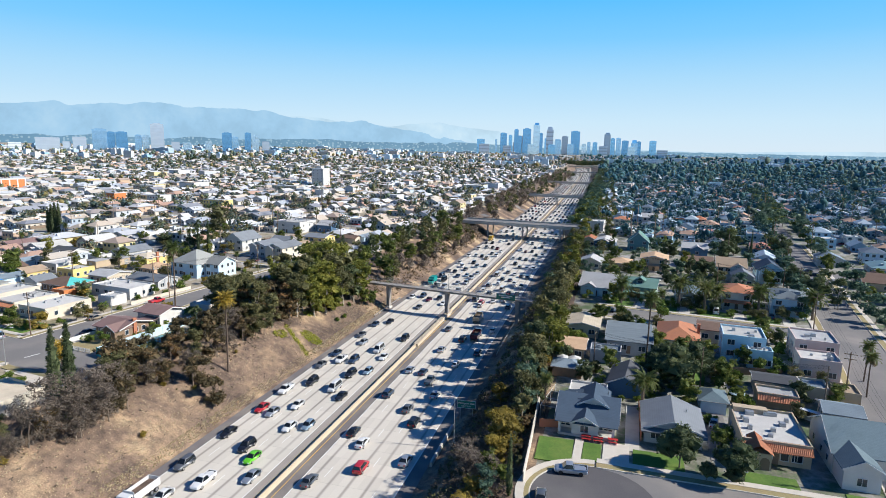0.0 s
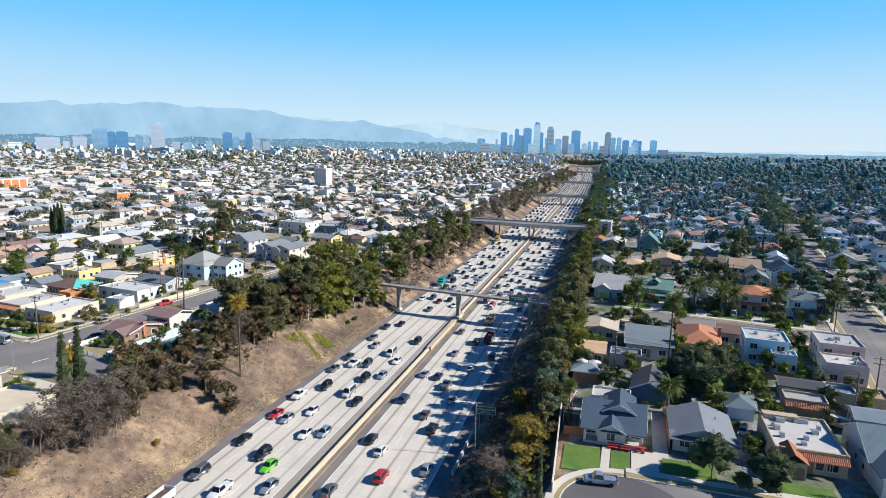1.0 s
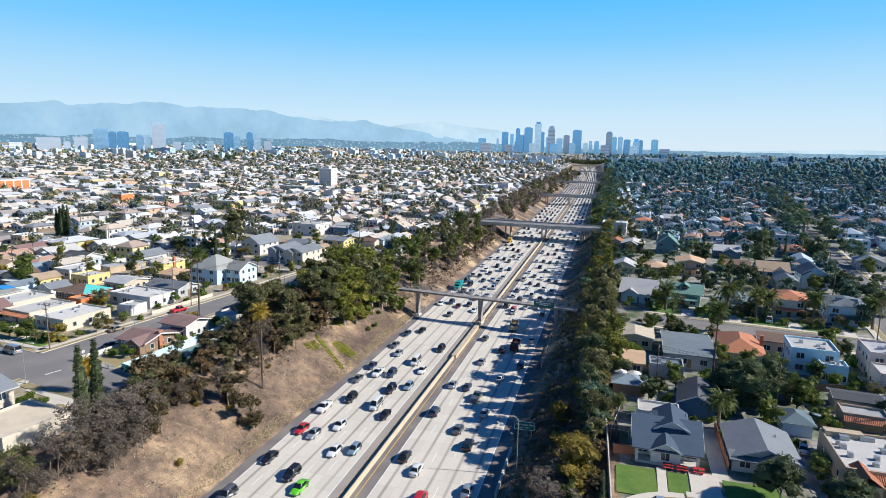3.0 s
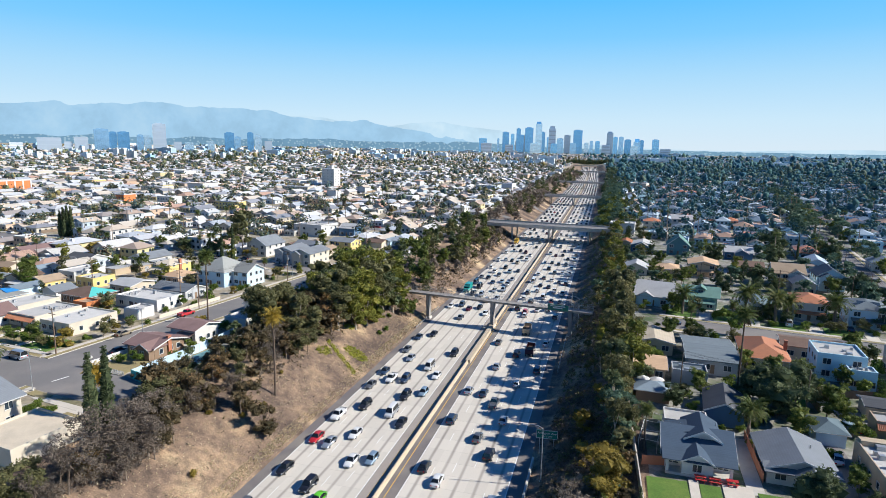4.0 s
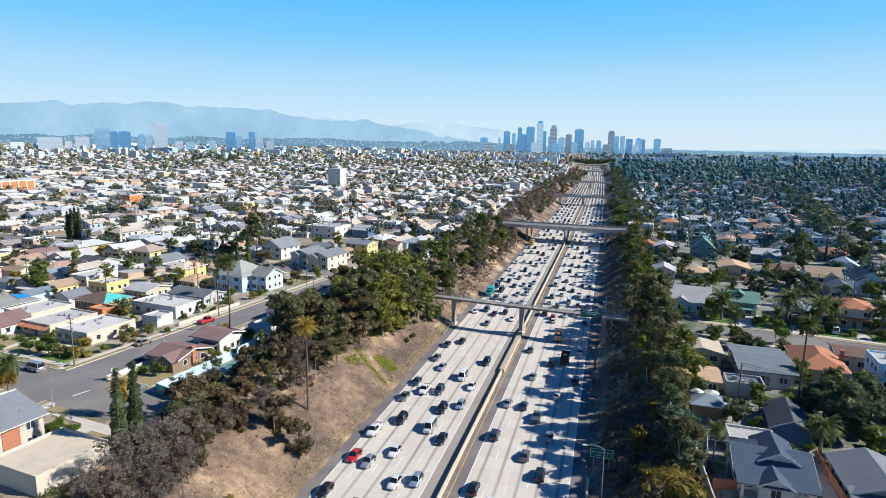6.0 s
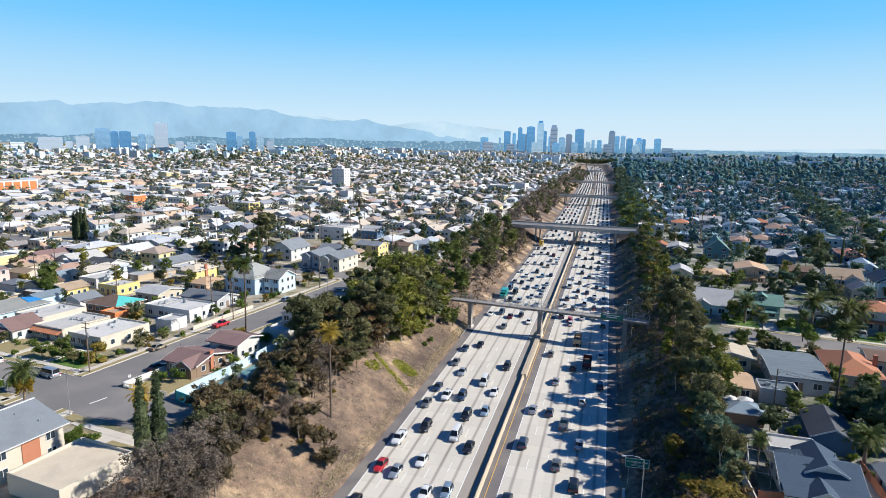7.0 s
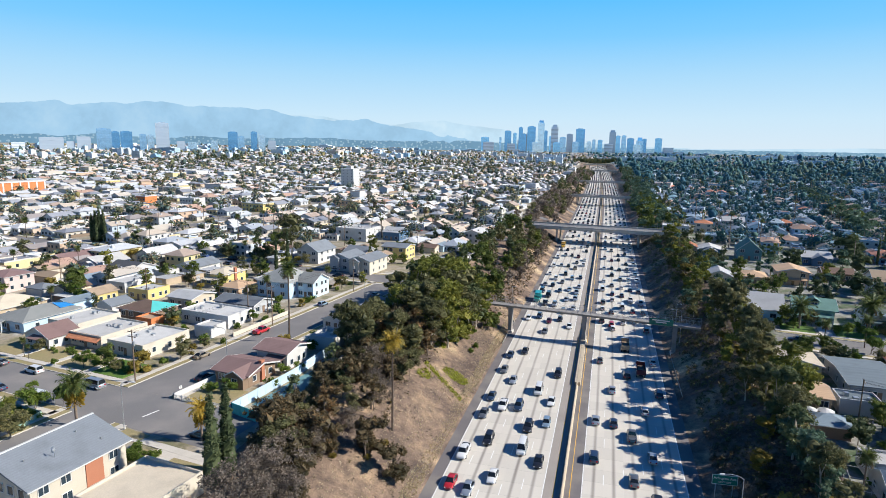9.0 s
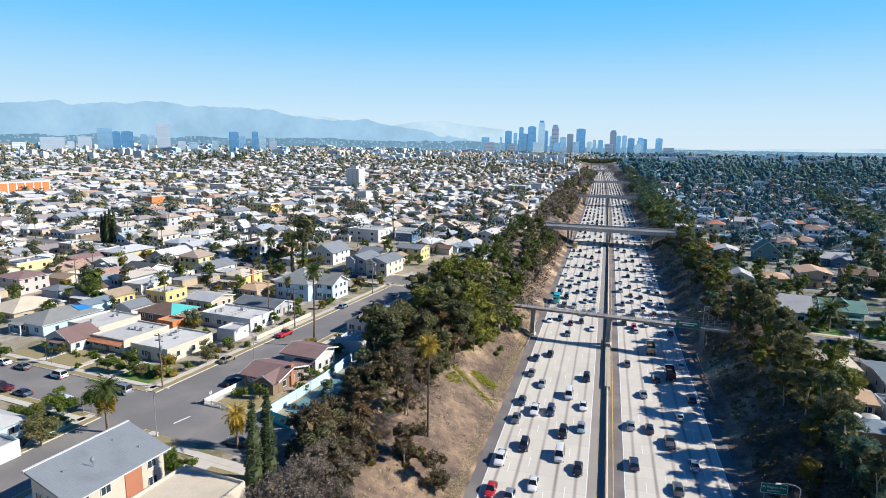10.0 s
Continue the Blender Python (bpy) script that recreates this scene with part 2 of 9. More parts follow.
def town_soil(name, stops):
    """The ground between the houses: paved yards, dry grass, bare soil, patch by patch."""
    m, nt, ln, b = nodes_of(name)
    geo = nt.new("ShaderNodeNewGeometry")
    v = nt.new("ShaderNodeTexNoise")
    v.inputs["Scale"].default_value, v.inputs["Detail"].default_value, v.inputs["Roughness"].default_value = 0.11, 7, 0.7
    ln.new(geo.outputs["Position"], v.inputs["Vector"])
    r = ramp_node(nt, stops)
    ln.new(v.outputs["Fac"], r.inputs[0])
    n = nt.new("ShaderNodeTexNoise")
    n.inputs["Scale"].default_value, n.inputs["Detail"].default_value = 0.8, 6
    ln.new(geo.outputs["Position"], n.inputs["Vector"])
    hsv = nt.new("ShaderNodeHueSaturation")
    k = nt.new("ShaderNodeMath")
    k.operation = "MULTIPLY_ADD"
    k.inputs[1].default_value, k.inputs[2].default_value = 0.9, 0.5
    ln.new(n.outputs["Fac"], k.inputs[0])
    ln.new(k.outputs[0], hsv.inputs["Value"])
    ln.new(r.outputs[0], hsv.inputs["Color"])
    ln.new(hsv.outputs[0], b.inputs["Base Color"])
    b.inputs["Roughness"].default_value = 0.95
    return m


LANES, EARTH = lane_concrete(), dirt_slope()
YARD = town_soil("yard_ground", [(0.3, (0.12, 0.125, 0.055)), (0.41, (0.21, 0.185, 0.105)), (0.48, (0.33, 0.275, 0.19)), (0.55, (0.31, 0.27, 0.21)), (0.64, (0.45, 0.415, 0.36))])
GARDEN = town_soil("garden_ground", [(0.3, (0.05, 0.085, 0.035)), (0.41, (0.085, 0.12, 0.055)), (0.48, (0.17, 0.165, 0.125)), (0.55, (0.26, 0.25, 0.22)), (0.64, (0.34, 0.33, 0.31))])

# ---------------------------------------------------------------- mesh tools
def arrays_mesh(name, verts, faces, mats, index=None, smooth=False):
    """A mesh out of arrays: verts (n,3), faces (m,k) of one size, material numbers."""
    verts, faces = np.asarray(verts, dtype=np.float32), np.asarray(faces, dtype=np.int32)
    me = bpy.data.meshes.new(name)
    m, k = faces.shape
    me.vertices.add(len(verts))
    me.vertices.foreach_set("co", verts.ravel())
    me.loops.add(m * k)
    me.loops.foreach_set("vertex_index", faces.ravel())
    me.polygons.add(m)
    me.polygons.foreach_set("loop_start", np.arange(0, m * k, k, dtype=np.int32))
    if index is not None:
        me.polygons.foreach_set("material_index", np.asarray(index, dtype=np.int32))
    if smooth:
        me.polygons.foreach_set("use_smooth", np.ones(m, dtype=bool))
    me.update(calc_edges=True)
    for x in mats:
        me.materials.append(x)
    return me


class Geo:
    """Collects boxes, prisms and quads for one mesh."""

    def __init__(self):
        self.v, self.f, self.m = [], [], []

    def add(self, verts, faces, mat=0):
        n = len(self.v)
        self.v += [tuple(p) for p in verts]
        self.f += [tuple(n + i for i in q) for q in faces]
        self.m += [mat] * len(faces)
        return self

    def box(self, x0, y0, z0, x1, y1, z1, mat=0, top=0.0):
        """A box; top draws its upper face in on all sides."""
        t = top
        return self.add([(x0, y0, z0), (x1, y0, z0), (x1, y1, z0), (x0, y1, z0),
                         (x0 + t, y0 + t, z1), (x1 - t, y0 + t, z1), (x1 - t, y1 - t, z1), (x0 + t, y1 - t, z1)],
                        [(0, 3, 2, 1), (4, 5, 6, 7), (0, 1, 5, 4), (1, 2, 6, 5), (2, 3, 7, 6), (3, 0, 4, 7)], mat)

    def tube(self, a, b, r0, r1=None, n=6, mat=0, grow=None):
        """A tapered tube; grow: the number of a vertex of another tube that it springs from."""
        r1 = r0 if r1 is None else r1
        a, b = Vector(a), Vector(b)
        q = (b - a).to_track_quat("Z", "Y")
        ring = [q @ Vector((math.cos(2 * math.pi * i / n), math.sin(2 * math.pi * i / n), 0)) for i in range(n)]
        vs = [a + p * r0 for p in ring] + [b + p * r1 for p in ring]
        fs = [(i, (i + 1) % n, n + (i + 1) % n, n + i) for i in range(n)] + [tuple(range(n - 1, -1, -1)), tuple(range(n, 2 * n))]
        if grow is not None:
            k = len(self.v)
            fix = lambda q: grow if q == 0 else k + q - 1
            self.v += [tuple(q) for q in vs[1:]]
            self.f += [tuple(fix(q) for q in f) for f in fs]
            self.m += [mat] * len(fs)
            return self
        return self.add(vs, fs, mat)

    def loft(self, rings, mat=0, caps=True):
        """Closed rings of equal length joined one to the next."""
        n = len(rings[0])
        vs = [p for r in rings for p in r]
        fs = []
        for k in range(len(rings) - 1):
            for i in range(n):
                j = (i + 1) % n
                fs.append((k * n + i, k * n + j, (k + 1) * n + j, (k + 1) * n + i))
        if caps:
            fs += [tuple(range(n - 1, -1, -1)), tuple(range((len(rings) - 1) * n, len(rings) * n))]
        return self.add(vs, fs, mat)

    def mesh(self, name, mats, smooth=False):
        me = bpy.data.meshes.new(name)
        me.from_pydata(self.v, [], self.f)
        me.polygons.foreach_set("material_index", np.array(self.m, dtype=np.int32))
        if smooth:
            me.polygons.foreach_set("use_smooth", np.ones(len(self.f), dtype=bool))
        for x in (mats if isinstance(mats, (list, tuple)) else [mats]):
            me.materials.append(x)
        me.update()
        return me


def part(name, geo, mats, parent=None, label="", smooth=False):
    me = geo.mesh(name, mats, smooth) if isinstance(geo, Geo) else geo
    ob = new(name, me)
    if parent is not None:
        ob.parent = parent
    if label:
        ob["label"] = label
    return ob


def empty(name, m=None):
    ob = new(name)
    ob.empty_display_size = 0.5
    if m is not None:
        ob.matrix_basis = m
    return ob


# ---------------------------------------------------------------- lie of the land
TOP = 9.5                                   # street level over the freeway


def centre(y):
    """The freeway's middle line: straight, then bending slightly left."""
    return -1.1e-5 * max(0.0, y - 300) ** 2


def step(a, b, v):
    t = min(1.0, max(0.0, (v - a) / (b - a)))
    return t * t * (3 - 2 * t)


def right_level(y):
    return 7.2 + 2.3 * step(105, 165, y)


def hill(x, y):
    """The plain rises gently towards the hills, far to the left."""
    far = math.hypot(x, y)
    if y < 100 and x > -60 or far < 900:
        return 0.0
    side = 0.0095 * (far - 900) * step(6, 30, math.degrees(math.atan2(-x, max(1.0, y))))
    return max(side, 0.0075 * max(0.0, far - 2320))


def ground_z(x, y):
    if y > 2150:
        k = step(2150, 2300, y)
        return (1 - k) * cut_z(x, y) + k * TOP + hill(x, y)
    return cut_z(x, y) + hill(x, y)


def cut_z(x, y):
    d = x - centre(y)
    if d < 0:
        for (a, za), (b, zb) in zip(LEFT_CUT, LEFT_CUT[1:]):
            if -d <= b:
                return za + (zb - za) * (-d - a) / (b - a)
        return TOP
    t = right_level(y)
    for (a, za), (b, zb) in zip(RIGHT_CUT, RIGHT_CUT[1:]):
        if d <= b:
            return (za + (zb - za) * (d - a) / (b - a)) * (t / TOP if zb > 0 else 1)
    return t


LEFT_CUT = [(0, -0.4), (23.8, -0.4), (24.6, 0.2), (29.6, 2.6), (37, 6.6), (46, 9.0), (54, 9.5)]
RIGHT_CUT = [(0, -0.4), (24.9, -0.4), (25.9, 0.2), (30.6, 2.8), (38, 7.2), (43, 9.3), (46, 9.5)]

# the two street grids lie askew to the freeway
LA, RA = radians(7.0), radians(9.5)
LU, LV, LO = Vector((math.sin(LA), math.cos(LA))), Vector((-math.cos(LA), math.sin(LA))), Vector((-85.2, 100))
RU, RV, RO = Vector((math.sin(RA), math.cos(RA))), Vector((math.cos(RA), -math.sin(RA))), Vector((121, 148))


def left_xy(u, v):
    p = LO + LU * u + LV * v
    return p.x, p.y


def right_xy(u, v):
    p = RO + RU * u + RV * v
    return p.x, p.y


def to_left(x, y):
    d = Vector((x, y)) - LO
    return d.dot(LU), d.dot(LV)


def to_right(x, y):
    d = Vector((x, y)) - RO
    return d.dot(RU), d.dot(RV)


def strip(name, pts, half, dz, mat, thick=0.0, label="", category="road", shift=0.0, every=6.0, uv=None, parent=None):
    """A band along a polyline that lies on the ground; thick: a slab with its sides."""
    path = []
    for (x0, y0), (x1, y1) in zip(pts, pts[1:]):
        n = max(1, int(math.hypot(x1 - x0, y1 - y0) / every))
        path += [(x0 + (x1 - x0) * i / n, y0 + (y1 - y0) * i / n) for i in range(n)]
    path.append(pts[-1])
    g, rows = Geo(), []
    for i, (x, y) in enumerate(path):
        a, b = path[max(0, i - 1)], path[min(len(path) - 1, i + 1)]
        d = Vector((b[0] - a[0], b[1] - a[1])).normalized()
        nrm = Vector((d.y, -d.x))
        l, r = Vector((x, y)) + nrm * (shift - half), Vector((x, y)) + nrm * (shift + half)
        rows.append((l, r, ground_z(l.x, l.y) + dz, ground_z(r.x, r.y) + dz))
    v, f = [], []
    for l, r, zl, zr in rows:
        v += [(l.x, l.y, zl), (r.x, r.y, zr)]
        if thick:
            v += [(r.x, r.y, zr - thick), (l.x, l.y, zl - thick)]
    k = 4 if thick else 2
    for i in range(len(rows) - 1):
        a, b = i * k, (i + 1) * k
        f.append((a, a + 1, b + 1, b))
        if thick:
            f += [(a + 1, a + 2, b + 2, b + 1), (a + 3, a, b, b + 3)]
    if thick:
        e = (len(rows) - 1) * k
        f += [(0, 3, 2, 1), (e, e + 1, e + 2, e + 3)]
    g.add(v, f)
    ob = part(name, g, mat, parent)
    if parent is None:
        tagged(ob, label, category, kind="structure")
    return ob

# ---------------------------------------------------------------- ground: one sheet to the horizon
def build_ground():
    ys = [-400, -200, -120] + list(range(-90, 420, 10)) + list(range(420, 1000, 30)) + list(range(1000, 2400, 80)) + list(range(2400, 4990, 180)) + [4990]
    xs = list(range(-4980, -1000, 180)) + [-1000, -800, -600, -450, -350, -200, -120, -80, -62, -54, -50, -46, -41, -37, -33, -30, -27, -24.6, -23.8, 0,
          25.6, 26.6, 28.5, 31, 34.5, 38, 41, 43, 46, 52, 60, 80, 120, 200, 350, 600, 1000, 1800, 3000, 4980]
    v, f, m = [], [], []
    for y in ys:
        for x in xs:
            c = centre(y) if abs(x) < 400 else 0
            z = ground_z(x + centre(y), y)
            slope = 25 < abs(x) < 54
            if slope and z > 0.3:
                z += 0.35 * noise.noise(Vector((x * 0.13, y * 0.13, 0))) + 0.15 * noise.noise(Vector((x * 0.5, y * 0.5, 3)))
            v.append((x + c, y, z))
    n = len(xs)
    for j in range(len(ys) - 1):
        for i in range(n - 1):
            f.append((j * n + i, j * n + i + 1, (j + 1) * n + i + 1, (j + 1) * n + i))
            m.append(0 if -56 < xs[i] and xs[i + 1] < 47 and ys[j] < 2150 else 2 if xs[i] > 40 else 1)
    me = arrays_mesh("ground", v, f, [EARTH, YARD, GARDEN], m)
    return tagged(new("ground", me), "dry brown earth cutting with flat built-up land beyond", "ground", kind="structure")


build_ground()

# ---------------------------------------------------------------- freeway
ROAD_Y = [-100 + 8 * i for i in range(70)] + [460 + 40 * i for i in range(46)]


def band(name, x0, x1, z, mat, label, category="road", uv=False, parent=None, thick=0.0, ys=None):
    v, f, coords = [], [], []
    for y in (ys or ROAD_Y):
        c = centre(y)
        v += [(c + x0, y, z), (c + x1, y, z)]
        coords += [(0 if x0 > -50 else 0, y / 10), (5, y / 10)]
        if thick:
            v += [(c + x1, y, z - thick), (c + x0, y, z - thick)]
    k = 4 if thick else 2
    for i in range(len(ys or ROAD_Y) - 1):
        a, b = i * k, i * k + k
        f.append((a, a + 1, b + 1, b))
        if thick:
            f += [(a + 1, a + 2, b + 2, b + 1), (a + 3, a, b, b + 3)]
    me = Geo().add(v, f).mesh(name, mat)
    if uv:
        layer = me.uv_layers.new(name="lanes")
        for lp in me.loops:
            layer.data[lp.index].uv = coords[lp.vertex_index]
    ob = new(name, me)
    if parent is None:
        tagged(ob, label, category, kind="structure")
    else:
        ob.parent = parent
    return ob


freeway = band("road", -24.6, 25.7, 0.0, SHOULDER, "ten-lane freeway in a cutting with dark asphalt shoulders")
for x0, nm in ((-21.9, "carriageway"), (3.5, "carriageway")):
    band(nm, x0, x0 + 18.4, 0.006, LANES, "", uv=True, parent=freeway)
band("inner_shoulder", -3.3, -0.42, 0.006, INNER, "", parent=freeway)
for x in (-21.95, -3.4, 3.4, 21.95):
    band("edge_line", x - 0.09, x + 0.09, 0.012, WHITE_LINE, "", parent=freeway)
for x in (1.35, -1.5):
    band("yellow_line", x - 0.07, x + 0.07, 0.012, YELLOW_LINE, "", parent=freeway)


def dashes():
    g = Geo()
    for base in (-21.9, 3.5):
        for k in range(1, 5):
            y = -60.0 + 3 * k
            while y < 1400:
                x = centre(y) + base + 3.68 * k
                g.add([(x - 0.07, y, 0.014), (x + 0.07, y, 0.014), (x + 0.07, y + 3.66, 0.014), (x - 0.07, y + 3.66, 0.014)], [(0, 1, 2, 3)])
                y += 14.63
    ob = part("lane_dashes", g, WHITE_LINE, freeway)
    ob["kind"] = "stuff"


dashes()


def barrier():
    prof = [(-0.36, 0), (-0.3, 0.1), (-0.15, 0.35), (-0.1, 1.0), (0.1, 1.0), (0.15, 0.35), (0.3, 0.1), (0.36, 0)]
    g = Geo()
    g.loft([[(centre(y) + x, y, z) for x, z in prof] for y in ROAD_Y])
    tagged(part("median_barrier", g, BARRIER), "low weathered beige concrete median barrier between carriageways", "barrier", kind="structure")
    g = Geo()
    g.box(-0.7, 150, 0, 0.9, 192, 0.95, top=0.1)
    tagged(part("pier_guard", g, BARRIER), "wider concrete guard round the footbridge pier", "barrier", kind="structure")


barrier()


GIRDER = grained("bridge_concrete", (0.3, 0.275, 0.25), 0.85, 0.3, 0.2, 0.4, 8, dirt=(0.16, 0.14, 0.12), dirty=0.5)


def footbridge():
    b = empty("footbridge", pose(0, 187.0, 0, 0, 0, -7.5))
    tagged(b, "slender grey concrete footbridge with wire mesh railings over freeway", "bridge")
    g = Geo()
    g.box(-34, -1.1, 8.7, 34, 1.1, 9.25).box(-34, -1.5, 9.25, 34, 1.5, 9.45)
    part("deck", g, GIRDER, b)
    for x in (-24.3, 0.1, 27.0):
        z0 = -0.2
        g = Geo()
        g.box(x - 0.55, -0.8, z0, x + 0.55, 0.8, 8.7, top=-0.12)
        part("pier", g, GIRDER, b)
        part("footing", Geo().box(x - 1.0, -1.3, z0, x + 1.0, 1.3, 0.7, top=0.15), CONCRETE, b)
    for s in (-1, 1):
        g = Geo()
        for x in range(-34, 35, 2):
            g.box(x - 0.03, s * 1.42 - 0.03, 9.5, x + 0.03, s * 1.42 + 0.03, 11.6)
        for z in (9.65, 10.4, 11.55):
            g.box(-34, s * 1.42 - 0.02, z, 34, s * 1.42 + 0.02, z + 0.05)
        for i in range(-340, 340, 4):
            g.box(i / 10, s * 1.42 - 0.006, 9.6, i / 10 + 0.012, s * 1.42 + 0.006, 11.55)
        part("railing", g, STEEL, b)
    for x in (-24.3, 0.1, 27.0):
        g = Geo()
        g.tube((x, 0.9, 9.5), (x, 0.9, 15.5), 0.07, 0.05).tube((x, 0.9, 15.4), (x + 0.9, 0.9, 15.6), 0.04)
        g.box(x + 0.7, 0.75, 15.5, x + 1.3, 1.05, 15.62)
        part("lamp_post", g, STEEL, b)


footbridge()


def overpass(y, half, z, label, turn=-6.0, left=-46, right=48):
    c = centre(y)
    b = empty("road_bridge", pose(c, y, 0, 0, 0, turn))
    tagged(b, label, "bridge")
    part("deck", Geo().box(left, -half, z - 1.5, right, half, z - 0.3), CONCRETE, b)
    part("roadway", Geo().box(left, -half + 0.4, z - 0.3, right, half - 0.4, z - 0.12), STREET, b)
    for s in (-1, 1):
        part("parapet", Geo().box(left, s * half - 0.2, z - 0.5, right, s * half + 0.2, z + 0.75), CONCRETE, b)
        g = Geo()
        for x in range(int(left), int(right), 3):
            g.box(x, s * half - 0.03, z + 0.75, x + 0.06, s * half + 0.03, z + 1.9)
        g.box(left, s * half - 0.03, z + 1.85, right, s * half + 0.03, z + 1.92)
        part("railing", g, STEEL, b)
    for x in (-25.2, 0, 26):
        n = max(2, int(half / 4))
        for i in range(n):
            yy = -half + 2 + (2 * half - 4) * i / (n - 1)
            part("column", Geo().tube((x, yy, -0.3), (x, yy, z - 1.4), 0.6, n=10), CONCRETE, b)
    return b


overpass(394, 9, 10.2, "wide pale concrete road bridge over the freeway")
overpass(664, 7, 10.2, "narrow concrete road bridge over the freeway")
overpass(955, 10, 10.2, "concrete road bridge far along the freeway")
overpass(1430, 12, 10.2, "concrete road bridge far along the freeway")
overpass(1960, 12, 10.2, "concrete road bridge far along the freeway")

# ---------------------------------------------------------------- houses
def stucco(key):
    tones = {"white": (0.57, 0.555, 0.53), "cream": (0.56, 0.5, 0.405), "tan": (0.46, 0.36, 0.25), "peach": (0.62, 0.42, 0.28),
             "pale_blue": (0.46, 0.6, 0.7), "grey": (0.42, 0.43, 0.44), "yellow": (0.66, 0.5, 0.2), "pink": (0.6, 0.46, 0.42),
             "green": (0.3, 0.45, 0.36), "brick": (0.4, 0.16, 0.09), "dark_blue": (0.08, 0.16, 0.26), "turquoise": (0.08, 0.45, 0.42),
             "faded_teal": (0.11, 0.23, 0.25), "orange": (0.6, 0.2, 0.07), "sky_blue": (0.48, 0.68, 0.76), "brown": (0.22, 0.15, 0.1), "beige": (0.56, 0.48, 0.37)}
    return grained("stucco_" + key, tones[key], 0.9, 0.2, 0.15, 0.35, 6, dirt=tuple(0.55 * c for c in tones[key]), dirty=0.4, each=0.12, bump=0.2)


def shingle(key):
    """Roof covering: courses of shingles, patched and weathered."""
    name = "roof_" + key
    if name in MATS:
        return MATS[name]
    tones = {"grey": (0.185, 0.202, 0.222), "light_grey": (0.4, 0.4, 0.4), "brown": (0.17, 0.115, 0.09), "tan": (0.36, 0.27, 0.19),
             "white": (0.5, 0.485, 0.46), "dark": (0.085, 0.09, 0.1), "blue_grey": (0.2, 0.25, 0.29), "green": (0.13, 0.23, 0.2),
             "slate": (0.28, 0.285, 0.27), "sand": (0.56, 0.48, 0.37), "teal_grey": (0.135, 0.185, 0.21), "navy": (0.07, 0.1, 0.14), "mauve": (0.23, 0.15, 0.14), "slate_blue": (0.15, 0.18, 0.2), "rust": (0.36, 0.15, 0.08), "peach": (0.5, 0.34, 0.22)}
    m = grained(name, tones[key], 0.92, 0.35, 0.3, 0.3, 5, dirt=tuple(0.5 * c for c in tones[key]), dirty=0.5, each=0.25, bump=0.4, spec=0.15)
    nt, ln = m.node_tree.nodes, m.node_tree.links
    tc = nt.new("ShaderNodeTexCoord")
    w = nt.new("ShaderNodeTexWave")
    w.wave_type, w.bands_direction = "BANDS", "Z"
    w.inputs["Scale"].default_value, w.inputs["Distortion"].default_value = 2.2, 0.6
    ln.new(tc.outputs["Object"], w.inputs["Vector"])
    hsv = [n for n in nt if n.bl_idname == "ShaderNodeHueSaturation"][0]
    k = nt.new("ShaderNodeMath")
    k.operation = "MULTIPLY_ADD"
    k.inputs[1].default_value, k.inputs[2].default_value = 0.06, 0.97
    ln.new(w.outputs["Fac"], k.inputs[0])
    old = hsv.inputs["Value"].links[0].from_socket
    mu = nt.new("ShaderNodeMath")
    mu.operation = "MULTIPLY"
    ln.new(old, mu.inputs[0])
    ln.new(k.outputs[0], mu.inputs[1])
    ln.new(mu.outputs[0], hsv.inputs["Value"])
    return m


TILE = grained("clay_tile", (0.44, 0.17, 0.085), 0.85, 0.5, 0.4, 0.6, 6, dirt=(0.16, 0.09, 0.06), dirty=0.5, each=0.15)
WIN = {}


def window_mesh(w, h):
    """A frame with one or two panes set back in it, all of one piece."""
    key = (round(w, 1), round(h, 1))
    if key not in WIN:
        w, h = key
        xs = [-w / 2 - 0.1, -w / 2] + ([-0.04, 0.04] if w > 1.3 else []) + [w / 2, w / 2 + 0.1]
        zs = [-0.1, 0, h, h + 0.1]
        g, n = Geo(), len(xs)
        vs = [(x, -0.1, z) for z in zs for x in xs]
        fs, ms = [], []
        for r in range(3):
            for c in range(n - 1):
                q = (r * n + c, r * n + c + 1, (r + 1) * n + c + 1, (r + 1) * n + c)
                if r == 1 and c % 2 == 1:
                    k = len(vs)
                    vs += [(vs[i][0], -0.02, vs[i][2]) for i in q]
                    fs += [(q[0], q[1], k + 1, k), (q[1], q[2], k + 2, k + 1), (q[2], q[3], k + 3, k + 2), (q[3], q[0], k, k + 3), (k, k + 1, k + 2, k + 3)]
                    ms += [0, 0, 0, 0, 1]
                else:
                    fs.append(q)
                    ms.append(0)
        k = len(vs)
        vs += [(xs[0], 0, zs[0]), (xs[-1], 0, zs[0]), (xs[-1], 0, zs[-1]), (xs[0], 0, zs[-1])]
        o = (0, n - 1, 4 * n - 1, 3 * n)
        for a in range(4):
            b = (a + 1) % 4
            fs.append((o[a], k + a, k + b, o[b]))
            ms.append(0)
        g.v, g.f, g.m = vs, fs, ms
        WIN[key] = g.mesh("window", [TRIM, GLASS])
    return WIN[key]


